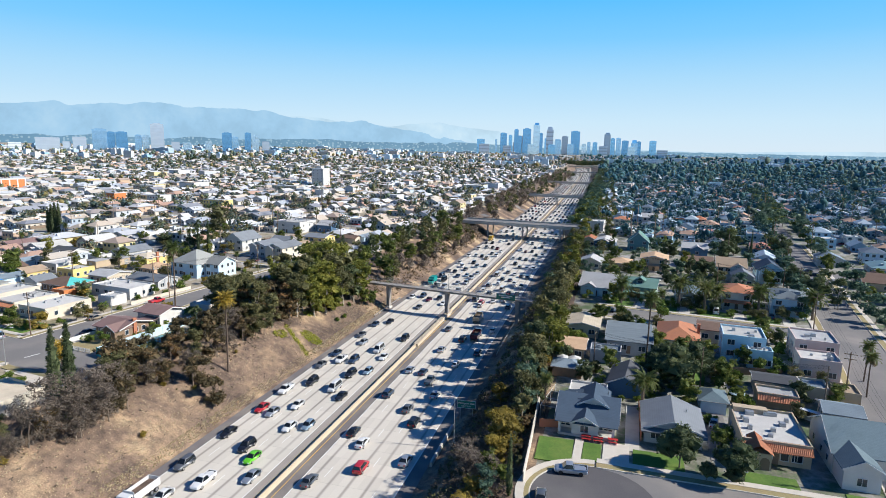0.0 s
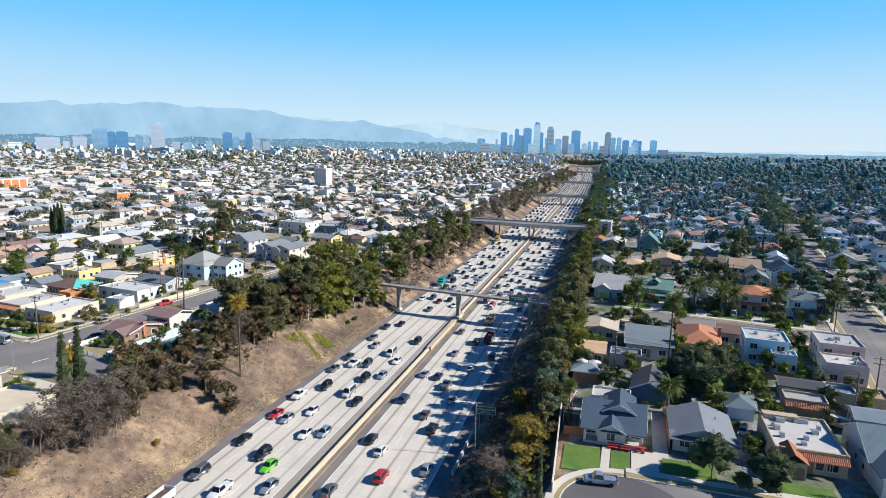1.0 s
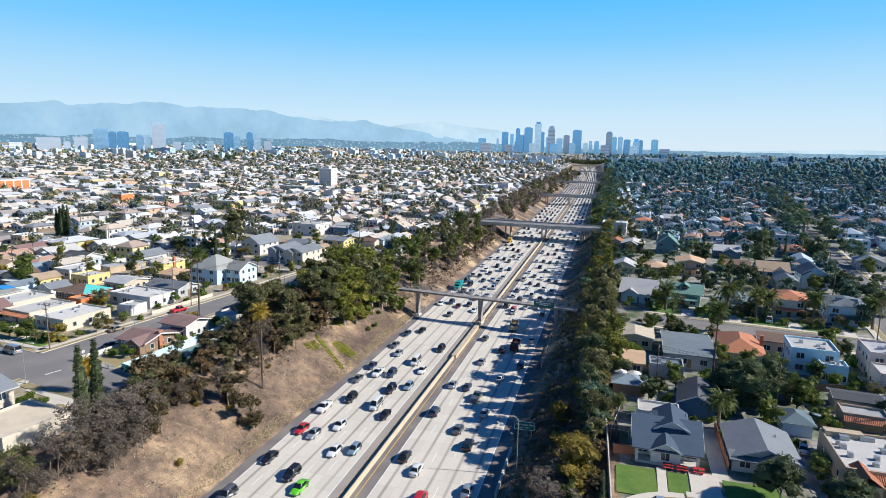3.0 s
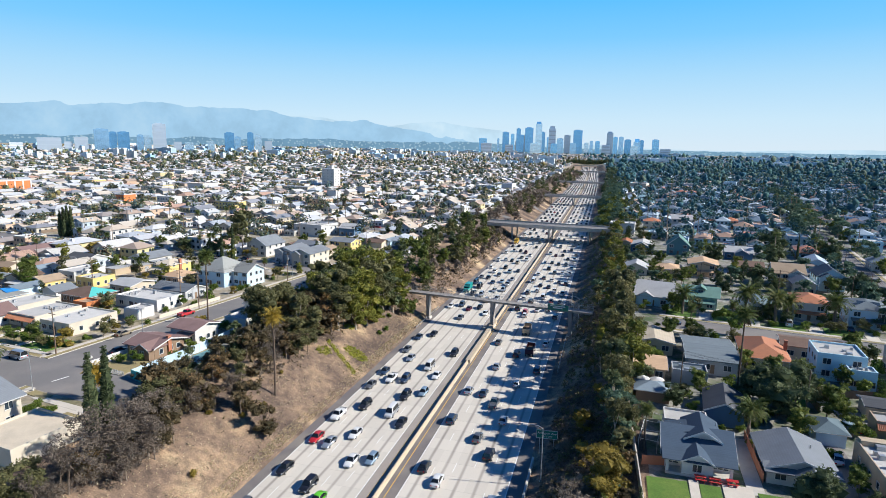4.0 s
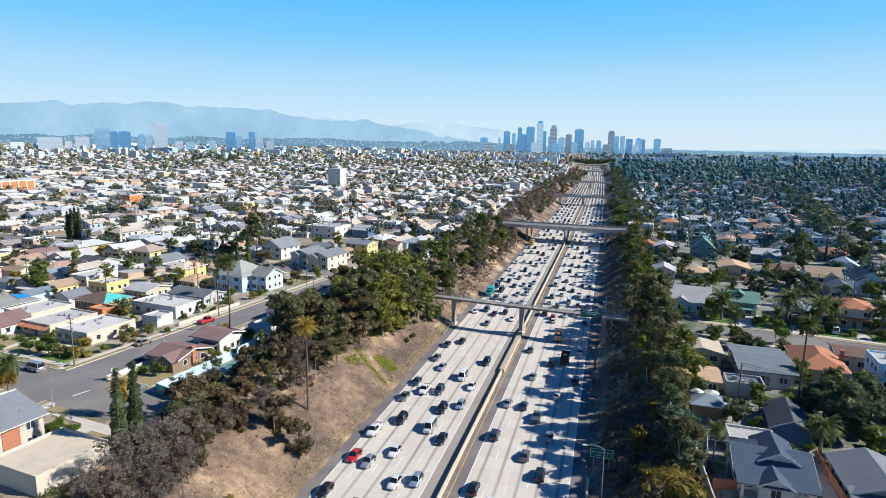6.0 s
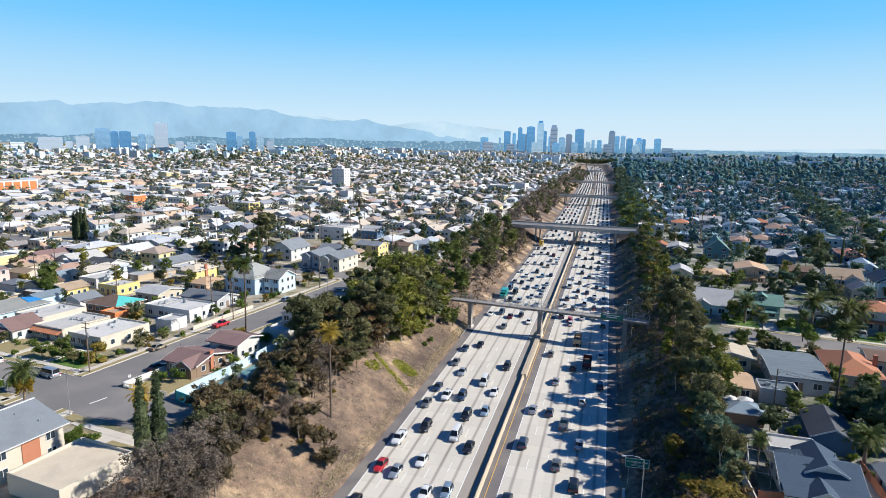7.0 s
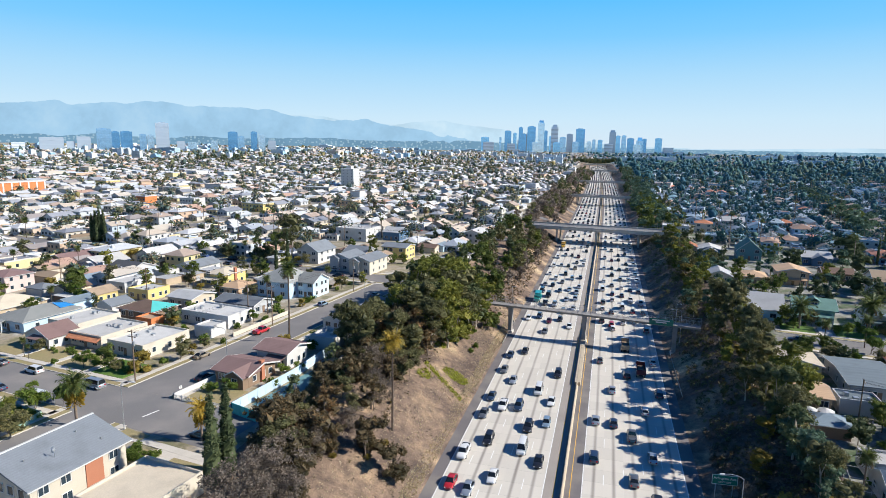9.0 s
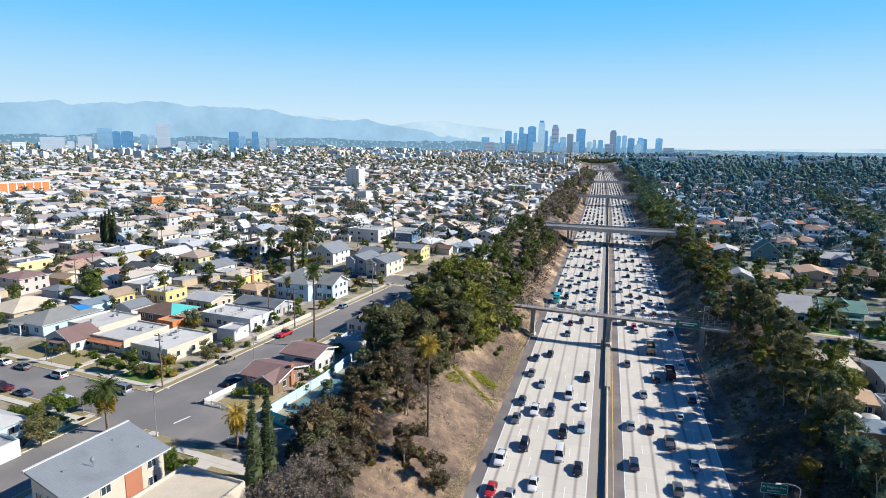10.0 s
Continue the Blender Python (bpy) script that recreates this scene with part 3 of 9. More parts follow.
def chevron(g, along, half, a0, a1, low, high, t, off=0.0, mat=0):
    """A folded slab: two slopes that meet in a ridge along x or y."""
    sec = [(-half, low), (0, high), (half, low), (half, low + t), (0, high + t), (-half, low + t)]
    vs = [((off + s, a, z) if along == "y" else (a, off + s, z)) for a in (a0, a1) for s, z in sec]
    fs = [(0, 1, 7, 6), (1, 2, 8, 7), (2, 3, 9, 8), (3, 4, 10, 9), (4, 5, 11, 10), (5, 0, 6, 11), (0, 5, 4, 1), (1, 4, 3, 2), (6, 7, 10, 11), (7, 8, 9, 10)]
    if along == "y":
        fs = [f[::-1] for f in fs]
    return g.add(vs, fs, mat)


def put_window(parent, side, along, z, w, h, W, D):
    """A window in one wall of a W x D house: side f, b, l or r."""
    ob = new("window", window_mesh(w, h))
    ob.parent = parent
    m = {"f": pose(along, -D / 2, z), "b": pose(-along, D / 2, z, 0, 0, 180),
         "l": pose(-W / 2, -along, z, 0, 0, -90), "r": pose(W / 2, along, z, 0, 0, 90)}[side]
    ob.matrix_basis = m
    return ob


def roof_geo(w, d, z, kind, pitch, over, thick=0.2):
    g = Geo()
    W, D = w / 2 + over, d / 2 + over
    if kind == "gable_y":
        chevron(g, "y", W, -D, D, z - over * pitch, z + w / 2 * pitch, thick)
    elif kind == "gable_x":
        chevron(g, "x", D, -W, W, z - over * pitch, z + d / 2 * pitch, thick)
    elif kind == "hip":
        k = min(W, D)
        rise = k * pitch
        e = over * pitch
        base = [(-W, -D), (W, -D), (W, D), (-W, D)]
        if W > D:
            r = [(-(W - D), 0), (W - D, 0)]
            fs = [(0, 1, 5, 4), (2, 3, 4, 5), (1, 2, 5), (3, 0, 4)]
        else:
            r = [(0, -(D - W)), (0, D - W)]
            fs = [(0, 1, 4), (1, 2, 5, 4), (2, 3, 5), (3, 0, 4, 5)]
        vs = [(x, y, z - e + thick) for x, y in base] + [(x, y, z - e + rise + thick) for x, y in r]
        g.add(vs, fs)
        g.add([(x, y, z - e) for x, y in base] + [(x, y, z - e + thick) for x, y in base],
              [(3, 2, 1, 0), (0, 1, 5, 4), (1, 2, 6, 5), (2, 3, 7, 6), (3, 0, 4, 7)])
    return g


def house(w, d, h, roof, wall, cover, label, pitch=0.42, over=0.5, storeys=1, porch=None, chimney=False, front_gable=None,
          windows=True, name="house", tile=False, vents=True, side_windows=True, base=0.6, dormer=False):
    """A house at the origin whose front looks to -y. The thing is an Empty with its parts below it."""
    ob = tagged(empty(name), label, "house", "houses")
    wm = wall if not isinstance(wall, str) else stucco(wall)
    rm = TILE if cover == "tile" else shingle(cover)
    g = Geo()
    g.box(-w / 2, -d / 2, -base, w / 2, d / 2, h)
    if roof == "gable_y":
        r = w / 2 * pitch
        for y in (-d / 2, d / 2):
            g.add([(-w / 2, y, h), (w / 2, y, h), (0, y, h + r)], [(0, 1, 2) if y < 0 else (2, 1, 0)])
    if roof == "gable_x":
        r = d / 2 * pitch
        for x in (-w / 2, w / 2):
            g.add([(x, -d / 2, h), (x, d / 2, h), (x, 0, h + r)], [(2, 1, 0) if x < 0 else (0, 1, 2)])
    if roof == "flat":
        t = 0.22
        for a in ((-w / 2, -d / 2, w / 2, -d / 2 + t), (-w / 2, d / 2 - t, w / 2, d / 2), (-w / 2, -d / 2 + t, -w / 2 + t, d / 2 - t),
                  (w / 2 - t, -d / 2 + t, w / 2, d / 2 - t)):
            g.box(a[0], a[1], h, a[2], a[3], h + 0.5)
    part("wall", g, wm, ob)
    if roof == "flat":
        g = Geo()
        g.box(-w / 2 + 0.22, -d / 2 + 0.22, h, w / 2 - 0.22, d / 2 - 0.22, h + 0.06)
        rf = part("roof", g, rm, ob)
        if vents:
            rnd = random.Random(int(w * 100 + d * 10))
            for k in range(4):
                x, y, s = rnd.uniform(-w / 3, w / 3), rnd.uniform(-d / 3, d / 3), rnd.uniform(0.2, 0.6)
                part("roof_vent", Geo().box(x - s, y - s, h + 0.06, x + s, y + s, h + 0.06 + rnd.uniform(0.35, 0.9), top=0.05), STEEL, ob)
        if tile:
            # a tiled apron along the front
            g = Geo()
            n = int(w / 0.3)
            top, low = [], []
            for i in range(n + 1):
                for q, up in ((0.0, 0.0), (0.3, 0.11), (0.6, 0.11)):
                    x = min(w / 2, -w / 2 + (i + q) * w / n)
                    low.append((x, -d / 2 - 1.3, h - 0.9 + up))
                    top.append((x, -d / 2 + 0.5, h + 0.35 + up))
            k = len(low)
            g.add(low + top, [(i, i + 1, k + i + 1, k + i) for i in range(k - 1)])
            g.add([(x, y, z - 0.12) for x, y, z in low] + low, [(i + 1, i, k + i, k + i + 1)[::-1] for i in range(k - 1)])
            part("tile_apron", g, TILE, ob, "red clay tiles in rows")
    else:
        rf = part("roof", roof_geo(w, d, h, roof, pitch, over), rm, ob)
        # gutters and barge boards
        g = Geo()
        if roof == "gable_y":
            for y in (-d / 2 - over - 0.05, d / 2 + over):
                part("barge_board", chevron(Geo(), "y", w / 2 + over, y, y + 0.05, h - over * pitch - 0.1, h + w / 2 * pitch - 0.1, 0.32), TRIM, rf)
        elif roof == "gable_x":
            for x in (-w / 2 - over - 0.05, w / 2 + over):
                part("barge_board", chevron(Geo(), "x", d / 2 + over, x, x + 0.05, h - over * pitch - 0.1, h + d / 2 * pitch - 0.1, 0.32), TRIM, rf)
        elif roof == "hip":
            e = over * pitch
            W, D = w / 2 + over, d / 2 + over
            for a in ((-W - 0.06, -D - 0.06, W + 0.06, -D), (-W - 0.06, D, W + 0.06, D + 0.06), (-W - 0.06, -D, -W, D), (W, -D, W + 0.06, D)):
                part("gutter", Geo().box(a[0], a[1], h - e + 0.02, a[2], a[3], h - e + 0.17), TRIM, rf)
    if front_gable:
        gx, gw, gd = front_gable
        p2 = 0.55
        sub = Geo()
        sub.box(gx - gw / 2, -d / 2 - gd, -base, gx + gw / 2, -d / 2, h - 0.15)
        sub.add([(gx - gw / 2, -d / 2 - gd, h - 0.15), (gx + gw / 2, -d / 2 - gd, h - 0.15), (gx, -d / 2 - gd, h - 0.15 + gw / 2 * p2)], [(0, 1, 2)])
        wing = part("front_wing", sub, wm, ob)
        rg = Geo()
        back = min(d * 0.45, gw * 0.9)
        lo, hi = h - 0.15 - 0.4 * p2, h - 0.15 + gw / 2 * p2
        chevron(rg, "y", gw / 2 + 0.4, -d / 2 - gd - 0.4, -d / 2 + back, lo, hi, 0.18, gx)
        part("wing_roof", rg, rm, wing)
        part("barge_board", chevron(Geo(), "y", gw / 2 + 0.4, -d / 2 - gd - 0.46, -d / 2 - gd - 0.4, lo - 0.1, hi - 0.1, 0.3, gx), TRIM, wing)
        wo = new("window", window_mesh(1.4, 1.3))
        wo.parent = wing
        wo.matrix_basis = pose(gx, -d / 2 - gd, 1.0)
    if dormer:
        dg = Geo()
        zz = h + d / 4 * pitch if roof == "gable_x" else h + 0.6
        dg.box(-1.3, -d / 4 - 1.0, zz - 0.9, 1.3, -d / 4 + 2.2, zz + 0.8)
        dm = part("dormer", dg, wm, ob)
        dr = chevron(Geo(), "y", 1.8, -d / 4 - 1.4, -d / 4 + 3.2, zz + 0.6, zz + 1.7, 0.15)
        part("dormer_roof", dr, rm, dm)
        wo = new("window", window_mesh(1.6, 1.0))
        wo.parent = dm
        wo.matrix_basis = pose(0, -d / 4 - 1.0, zz - 0.4)
    if porch:
        pw, pd, px = porch
        pz = min(h, 2.9) - 0.2
        pr = Geo()
        pr.add([(px - pw / 2, -d / 2 - pd, pz), (px + pw / 2, -d / 2 - pd, pz), (px + pw / 2, -d / 2, pz + 0.5), (px - pw / 2, -d / 2, pz + 0.5),
                (px - pw / 2, -d / 2 - pd, pz + 0.16), (px + pw / 2, -d / 2 - pd, pz + 0.16), (px + pw / 2, -d / 2, pz + 0.66), (px - pw / 2, -d / 2, pz + 0.66)],
               [(3, 2, 1, 0), (4, 5, 6, 7), (0, 1, 5, 4), (1, 2, 6, 5), (3, 0, 4, 7)])
        po = part("porch_roof", pr, rm, ob)
        for s in (-1, 1):
            x = px + s * (pw / 2 - 0.2)
            part("post", Geo().box(x - 0.14, -d / 2 - pd + 0.15, -base, x + 0.14, -d / 2 - pd + 0.43, pz, top=0.02), TRIM, po)
        part("porch_floor", Geo().box(px - pw / 2, -d / 2 - pd, -base, px + pw / 2, -d / 2, 0.35), CONCRETE, ob)
    if chimney:
        zt = h + (w if roof != "gable_x" else d) / 2 * pitch + 0.5
        part("chimney", Geo().box(w / 2 - 0.25, -0.6, 0, w / 2 + 0.45, 0.4, zt).box(w / 2 - 0.32, -0.67, zt, w / 2 + 0.52, 0.47, zt + 0.2), stucco("brick"), ob)
    if windows:
        for s in range(storeys):
            z = 0.95 + s * 2.9
            xs = [-w * 0.3, w * 0.3] if w < 11 else [-w * 0.36, -w * 0.12, w * 0.3]
            for k, x in enumerate(xs):
                if front_gable and s == 0 and abs(x - front_gable[0]) < front_gable[1] / 2 + 0.9:
                    continue
                put_window(ob, "f", x, z, 1.6, 1.3, w, d)
            for x in (-w * 0.27, w * 0.25):
                put_window(ob, "b", x, z, 1.2, 1.2, w, d)
            if side_windows:
                for side in "lr":
                    for y in (-d * 0.28, d * 0.05, d * 0.3):
                        put_window(ob, side, y, z, 1.0, 1.2, w, d)
        dg = Geo()
        dg.box(-0.5, -d / 2 - 0.06, 0, 0.5, -d / 2, 2.1)
        if not (front_gable and abs(front_gable[0]) < front_gable[1] / 2):
            part("door", dg, stucco("brown"), ob)
    return ob


def place(ob, x, y, rz, z=None):
    ob.matrix_basis = pose(x, y, ground_z(x, y) if z is None else z, 0, 0, rz)
    return ob


# ---------------------------------------------------------------- trees
def leaf_cards(rng, centres, radius, per, size, up=0.3):
    """Small pointed leaves scattered round clump centres: vertices and faces."""
    n = len(centres) * per
    c = np.repeat(np.asarray(centres, float), per, axis=0)
    r = np.repeat(np.broadcast_to(np.asarray(radius, float), (len(centres),)), per)
    p = rng.normal(size=(n, 3))
    p /= np.linalg.norm(p, axis=1)[:, None]
    p = c + p * (r * rng.uniform(0.25, 1.0, n) ** 0.6)[:, None]
    a = rng.normal(size=(n, 3))
    a[:, 2] *= 0.6
    a /= np.linalg.norm(a, axis=1)[:, None]
    b = rng.normal(size=(n, 3))
    b -= a * np.sum(a * b, axis=1)[:, None]
    b /= np.linalg.norm(b, axis=1)[:, None]
    s = (size * rng.uniform(0.6, 1.35, n))[:, None]
    v = np.stack([p - a * s, p + b * s * 0.6 + a * s * 0.3, p + a * s - b * s * 0.3], axis=1).reshape(-1, 3)
    f = np.arange(3 * n).reshape(-1, 3)
    return v, f


def crown_points(rng, lobes, n):
    """Clump centres on and inside a few uneven lobes (x, y, z, rx, ry, rz)."""
    out = []
    vol = np.array([l[3] * l[4] + l[3] * l[5] for l in lobes])
    pick = rng.choice(len(lobes), n, p=vol / vol.sum())
    for k in pick:
        x, y, z, rx, ry, rz = lobes[k]
        d = rng.normal(size=3)
        d /= np.linalg.norm(d)
        if d[2] < -0.5:
            d[2] *= -0.6
        q = rng.uniform(0.55, 1.0)
        out.append((x + d[0] * rx * q, y + d[1] * ry * q, z + d[2] * rz * q))
    return np.array(out)


def core_blobs(rng, lobes, share):
    """Uneven dense masses inside the lobes of a crown, each face its own leaf-like facet."""
    bm = bmesh.new()
    bmesh.ops.create_icosphere(bm, subdivisions=1, radius=1.0)
    sv, sf = np.array([q.co[:] for q in bm.verts]), np.array([[q.index for q in g.verts] for g in bm.faces])
    bm.free()
    out = []
    for x, y, z, rx, ry, rz in lobes:
        p = sv * (1 + 0.2 * rng.normal(size=(len(sv), 1)).clip(-1.5, 1.5)) * share * np.array([rx, ry, rz]) + np.array([x, y, z])
        tri = p[sf]
        mid = tri.mean(axis=1, keepdims=True)
        out.append((mid + 1.12 * (tri - mid) + 0.06 * rng.normal(size=mid.shape)).reshape(-1, 3))
    v = np.concatenate(out)
    return v, np.arange(len(v)).reshape(-1, 3)


def tree(seed, height, spread, leaf, bark, clumps=64, per=22, size=0.32, lift=0.35, label="", category="tree", lobes_n=7, name="tree", clump_r=0.7, stems=1, group="trees", core=0.0):
    rng = np.random.default_rng(seed)
    ob = tagged(empty(name), label, category, group)
    lobes = []
    for i in range(lobes_n):
        a = rng.uniform(0, 2 * math.pi)
        r = spread * rng.uniform(0.15, 0.62)
        z = height * rng.uniform(lift + 0.12, 0.88)
        q = spread * rng.uniform(0.34, 0.55)
        lobes.append((math.cos(a) * r, math.sin(a) * r, z, q, q * rng.uniform(0.8, 1.2), q * rng.uniform(0.55, 0.9)))
    lobes.append((0, 0, height * 0.86, spread * 0.4, spread * 0.4, height * 0.12))
    g = Geo()
    tr = 0.02 * height
    for s in range(stems):
        ox, oy = (rng.uniform(-0.6, 0.6, 2) if stems > 1 else (0, 0))
        lean = rng.uniform(-0.08, 0.08, 2) * height
        ring, pts = [], []
        for k in range(4):
            t = k / 3
            pts.append((ox + lean[0] * t * t, oy + lean[1] * t * t, -0.4 + height * 0.62 * t))
        rings = [[(q[0] + math.cos(i * 1.047) * tr * (1 - 0.25 * k), q[1] + math.sin(i * 1.047) * tr * (1 - 0.25 * k), q[2]) for i in range(6)] for k, q in enumerate(pts)]
        start = len(g.v)
        g.loft(rings)
        if s:
            g.f.append((0, 1, start))                       # the stems meet at the root
            g.m.append(0)
        for i, l in enumerate(lobes[:5]):
            k = 1 + i % 3
            g.tube(pts[k], (l[0], l[1], l[2]), tr * 0.45, tr * 0.12, 5, grow=start + 6 * k + i)
    part("trunk", g, bark, ob)
    v, f = leaf_cards(rng, crown_points(rng, lobes, clumps), rng.uniform(0.6, 1.25, clumps) * clump_r, per, size)
    if core:
        cv, cf = core_blobs(rng, lobes, core)
        v, f = np.concatenate([v, cv]), np.concatenate([f, cf + len(v)])
    ob_c = new("crown", arrays_mesh("crown", v, f, [leaf]))
    ob_c.parent = ob
    return ob


def bush(seed, height, spread, leaf, label, clumps=20, per=24, size=0.22, name="shrub"):
    rng = np.random.default_rng(seed)
    ob = tagged(empty(name), label, "shrub", "shrubs")
    g = Geo()
    for i in range(4):
        a = rng.uniform(0, 6.28)
        g.tube((0, 0, -0.2), (math.cos(a) * spread * 0.5, math.sin(a) * spread * 0.5, height * 0.6), 0.06, 0.03, 4, grow=0 if i else None)
    part("stems", g, BARK, ob)
    lobes = [(rng.uniform(-0.4, 0.4) * spread, rng.uniform(-0.4, 0.4) * spread, height * rng.uniform(0.4, 0.6), spread * 0.55, spread * 0.55, height * 0.45) for _ in range(4)]
    v, f = leaf_cards(rng, crown_points(rng, lobes, clumps), 0.28 * spread + 0.15, per, size)
    o = new("crown", arrays_mesh("crown", v, f, [leaf]))
    o.parent = ob
    return ob


def cypress(seed, height, leaf, label):
    rng = np.random.default_rng(seed)
    ob = tagged(empty("cypress"), label, "tree", "trees")
    part("trunk", Geo().tube((0, 0, -0.3), (0, 0, height * 0.8), 0.16, 0.04), BARK, ob)
    pts = []
    for i in range(170):
        t = rng.uniform(0, 1)
        r = 0.62 * math.sin(math.pi * min(1, t * 0.9 + 0.12)) ** 0.7 * (1 - 0.7 * t) + 0.02
        a = rng.uniform(0, 6.28)
        pts.append((math.cos(a) * r * 0.75, math.sin(a) * r * 0.75, 0.3 + t * (height - 0.4)))
    v, f = leaf_cards(rng, pts, 0.2, 34, 0.1)
    n, rows = 9, 14
    ring = []
    for j in range(rows):
        t = j / (rows - 1)
        r = 0.92 * (0.62 * math.sin(math.pi * min(1, t * 0.9 + 0.12)) ** 0.7 * (1 - 0.7 * t) + 0.02)
        ring += [(r * (1 + 0.2 * rng.normal()) * math.cos(2 * math.pi * i / n), r * (1 + 0.2 * rng.normal()) * math.sin(2 * math.pi * i / n), 0.3 + t * (height - 0.5)) for i in range(n)]
    tri = []
    for j in range(rows - 1):
        for i in range(n):
            a, b = j * n + i, j * n + (i + 1) % n
            tri += [(a, b, b + n), (a, b + n, a + n)]
    cv = np.array(ring)[np.array(tri)].reshape(-1, 3)
    v, f = np.concatenate([v, cv]), np.arange(len(v) + len(cv)).reshape(-1, 3)
    o = new("crown", arrays_mesh("crown", v, f, [leaf]))
    o.parent = ob
    return ob


def frond(g, base, yaw, rise, length, droop, width, segs=6, mat=0):
    """One arching palm frond: a folded blade with toothed edges."""
    d = Vector((math.cos(yaw), math.sin(yaw), 0))
    side = Vector((-math.sin(yaw), math.cos(yaw), 0))
    prev = None
    p, ang = Vector(base), rise
    st = length / segs
    rows = []
    for k in range(segs + 1):
        t = k / segs
        w = width * math.sin(math.pi * min(0.97, 0.12 + 0.86 * t)) ** 0.6
        rows.append((p.copy(), w, ang))
        p = p + (d * math.cos(ang) + Vector((0, 0, math.sin(ang)))) * st
        ang -= droop / segs * (0.6 + 0.8 * t)
    for k in range(segs):
        (a, wa, ga), (b, wb, gb) = rows[k], rows[k + 1]
        for s in (-1, 1):
            for h in range(2):
                q0, q1 = a.lerp(b, h / 2), a.lerp(b, (h + 0.75) / 2)
                out = side * s * wb + d * st * 0.6 - Vector((0, 0, wb * 0.45))
                g.add([q0, q1, q1 + out, q0.lerp(q1, 0.5) + out * 1.02], [(0, 1, 2, 3)], mat)


def palm(seed, height, kind, label, leaf=None):
    rnd = random.Random(seed)
    ob = tagged(empty("palm"), label, "palm tree", "palms")
    fan = kind == "fan"
    queen = kind == "queen"
    g = Geo()
    r0 = 0.19 if fan else 0.27 if queen else 0.34
    pts = [(0.012 * height * math.sin(2.2 * k / 5), 0.006 * height * k / 5, -0.4 + (height + 0.4) * k / 5) for k in range(6)]
    for k in range(5):
        g.tube(pts[k], pts[k + 1], r0 * (1 - 0.07 * k), r0 * (1 - 0.07 * (k + 1)), 8)
    part("trunk", g, PALM_BARK if fan else BARK, ob)
    top = pts[-1]
    g = Geo()
    n = 34 if fan else 40
    for i in range(n):
        t = i / n
        yaw = i * 2.399
        rise = 1.35 - 2.0 * t
        frond(g, top, yaw + rnd.uniform(-0.2, 0.2), rise, (2.3 if fan else 3.4) * rnd.uniform(0.85, 1.1), 1.3 if fan else 1.7, 0.62 if fan else 0.55)
    part("fronds", g, leaf or PALM_LEAF, ob)
    g = Geo()
    for i in range(16 if fan else 26 if queen else 10):
        frond(g, (top[0], top[1], top[2] - 0.3), i * 2.399, -1.0, 2.0 if fan else 3.0 if queen else 1.9, 0.5, 0.36, 4)
    if queen:
        for i in range(34):                                 # a long skirt hanging down the stem
            frond(g, (top[0], top[1], top[2] - 0.8 - 0.05 * i), i * 2.399, -1.1, 2.6, 0.35, 0.3, 3)
    part("dead_fronds", g, PALM_GOLD if queen else PALM_DEAD, ob)
    return ob


PALM_LEAF = leafy("palm_leaf", (0.035, 0.055, 0.015), (0.1, 0.13, 0.035), (0.17, 0.16, 0.05))
PALM_GOLD = leafy("palm_leaf_golden", (0.16, 0.12, 0.02), (0.42, 0.29, 0.045), (0.55, 0.37, 0.06))
PALM_DEAD = leafy("palm_dead", (0.1, 0.075, 0.045), (0.22, 0.17, 0.1))
L_DARK = leafy("leaf_dark", (0.03, 0.046, 0.022), (0.105, 0.135, 0.062), (0.2, 0.215, 0.095))
L_GREEN = leafy("leaf_green", (0.04, 0.066, 0.018), (0.15, 0.185, 0.042), (0.3, 0.3, 0.07))
L_OLIVE = leafy("leaf_olive", (0.05, 0.058, 0.026), (0.17, 0.165, 0.072), (0.3, 0.26, 0.11))
L_BROWN = leafy("leaf_brownish", (0.04, 0.042, 0.025), (0.155, 0.115, 0.058), (0.38, 0.205, 0.085))
L_GREY = leafy("leaf_grey", (0.07, 0.06, 0.05), (0.215, 0.175, 0.14), (0.37, 0.3, 0.235))
L_GOLD = leafy("leaf_golden", (0.1, 0.08, 0.018), (0.28, 0.21, 0.042), (0.42, 0.32, 0.065))
L_TEAL = leafy("leaf_blue_green", (0.032, 0.066, 0.052), (0.11, 0.18, 0.12), (0.21, 0.27, 0.15))
L_CREEPER = leafy("leaf_creeper", (0.14, 0.17, 0.02), (0.34, 0.36, 0.05), (0.5, 0.47, 0.09))
L_LIME = leafy("leaf_lime", (0.06, 0.082, 0.018), (0.215, 0.22, 0.042), (0.4, 0.36, 0.075))
L_BRIGHT = leafy("leaf_bright", (0.04, 0.07, 0.012), (0.14, 0.2, 0.035), (0.26, 0.3, 0.055))

# ---------------------------------------------------------------- streets
def street(name, a, b, half=5.8, walk_w=1.5, label="grey asphalt residential street with concrete kerbs", kerbs=True, trim=0.0):
    ob = strip(name, [a, b], half, 0.03, STREET, label=label, category="street")
    if kerbs:
        for s in (-1, 1):
            strip("kerb", [a, b], 0.1, 0.17, PALE, 0.3, shift=s * (half + 0.1), parent=ob)
            strip("verge", [a, b], 0.7, 0.15, DRY_LAWN, 0.3, shift=s * (half + 0.95), parent=ob)
            strip("sidewalk", [a, b], walk_w / 2, 0.17, PALE, 0.3, shift=s * (half + 1.7 + walk_w / 2), parent=ob)
    return ob


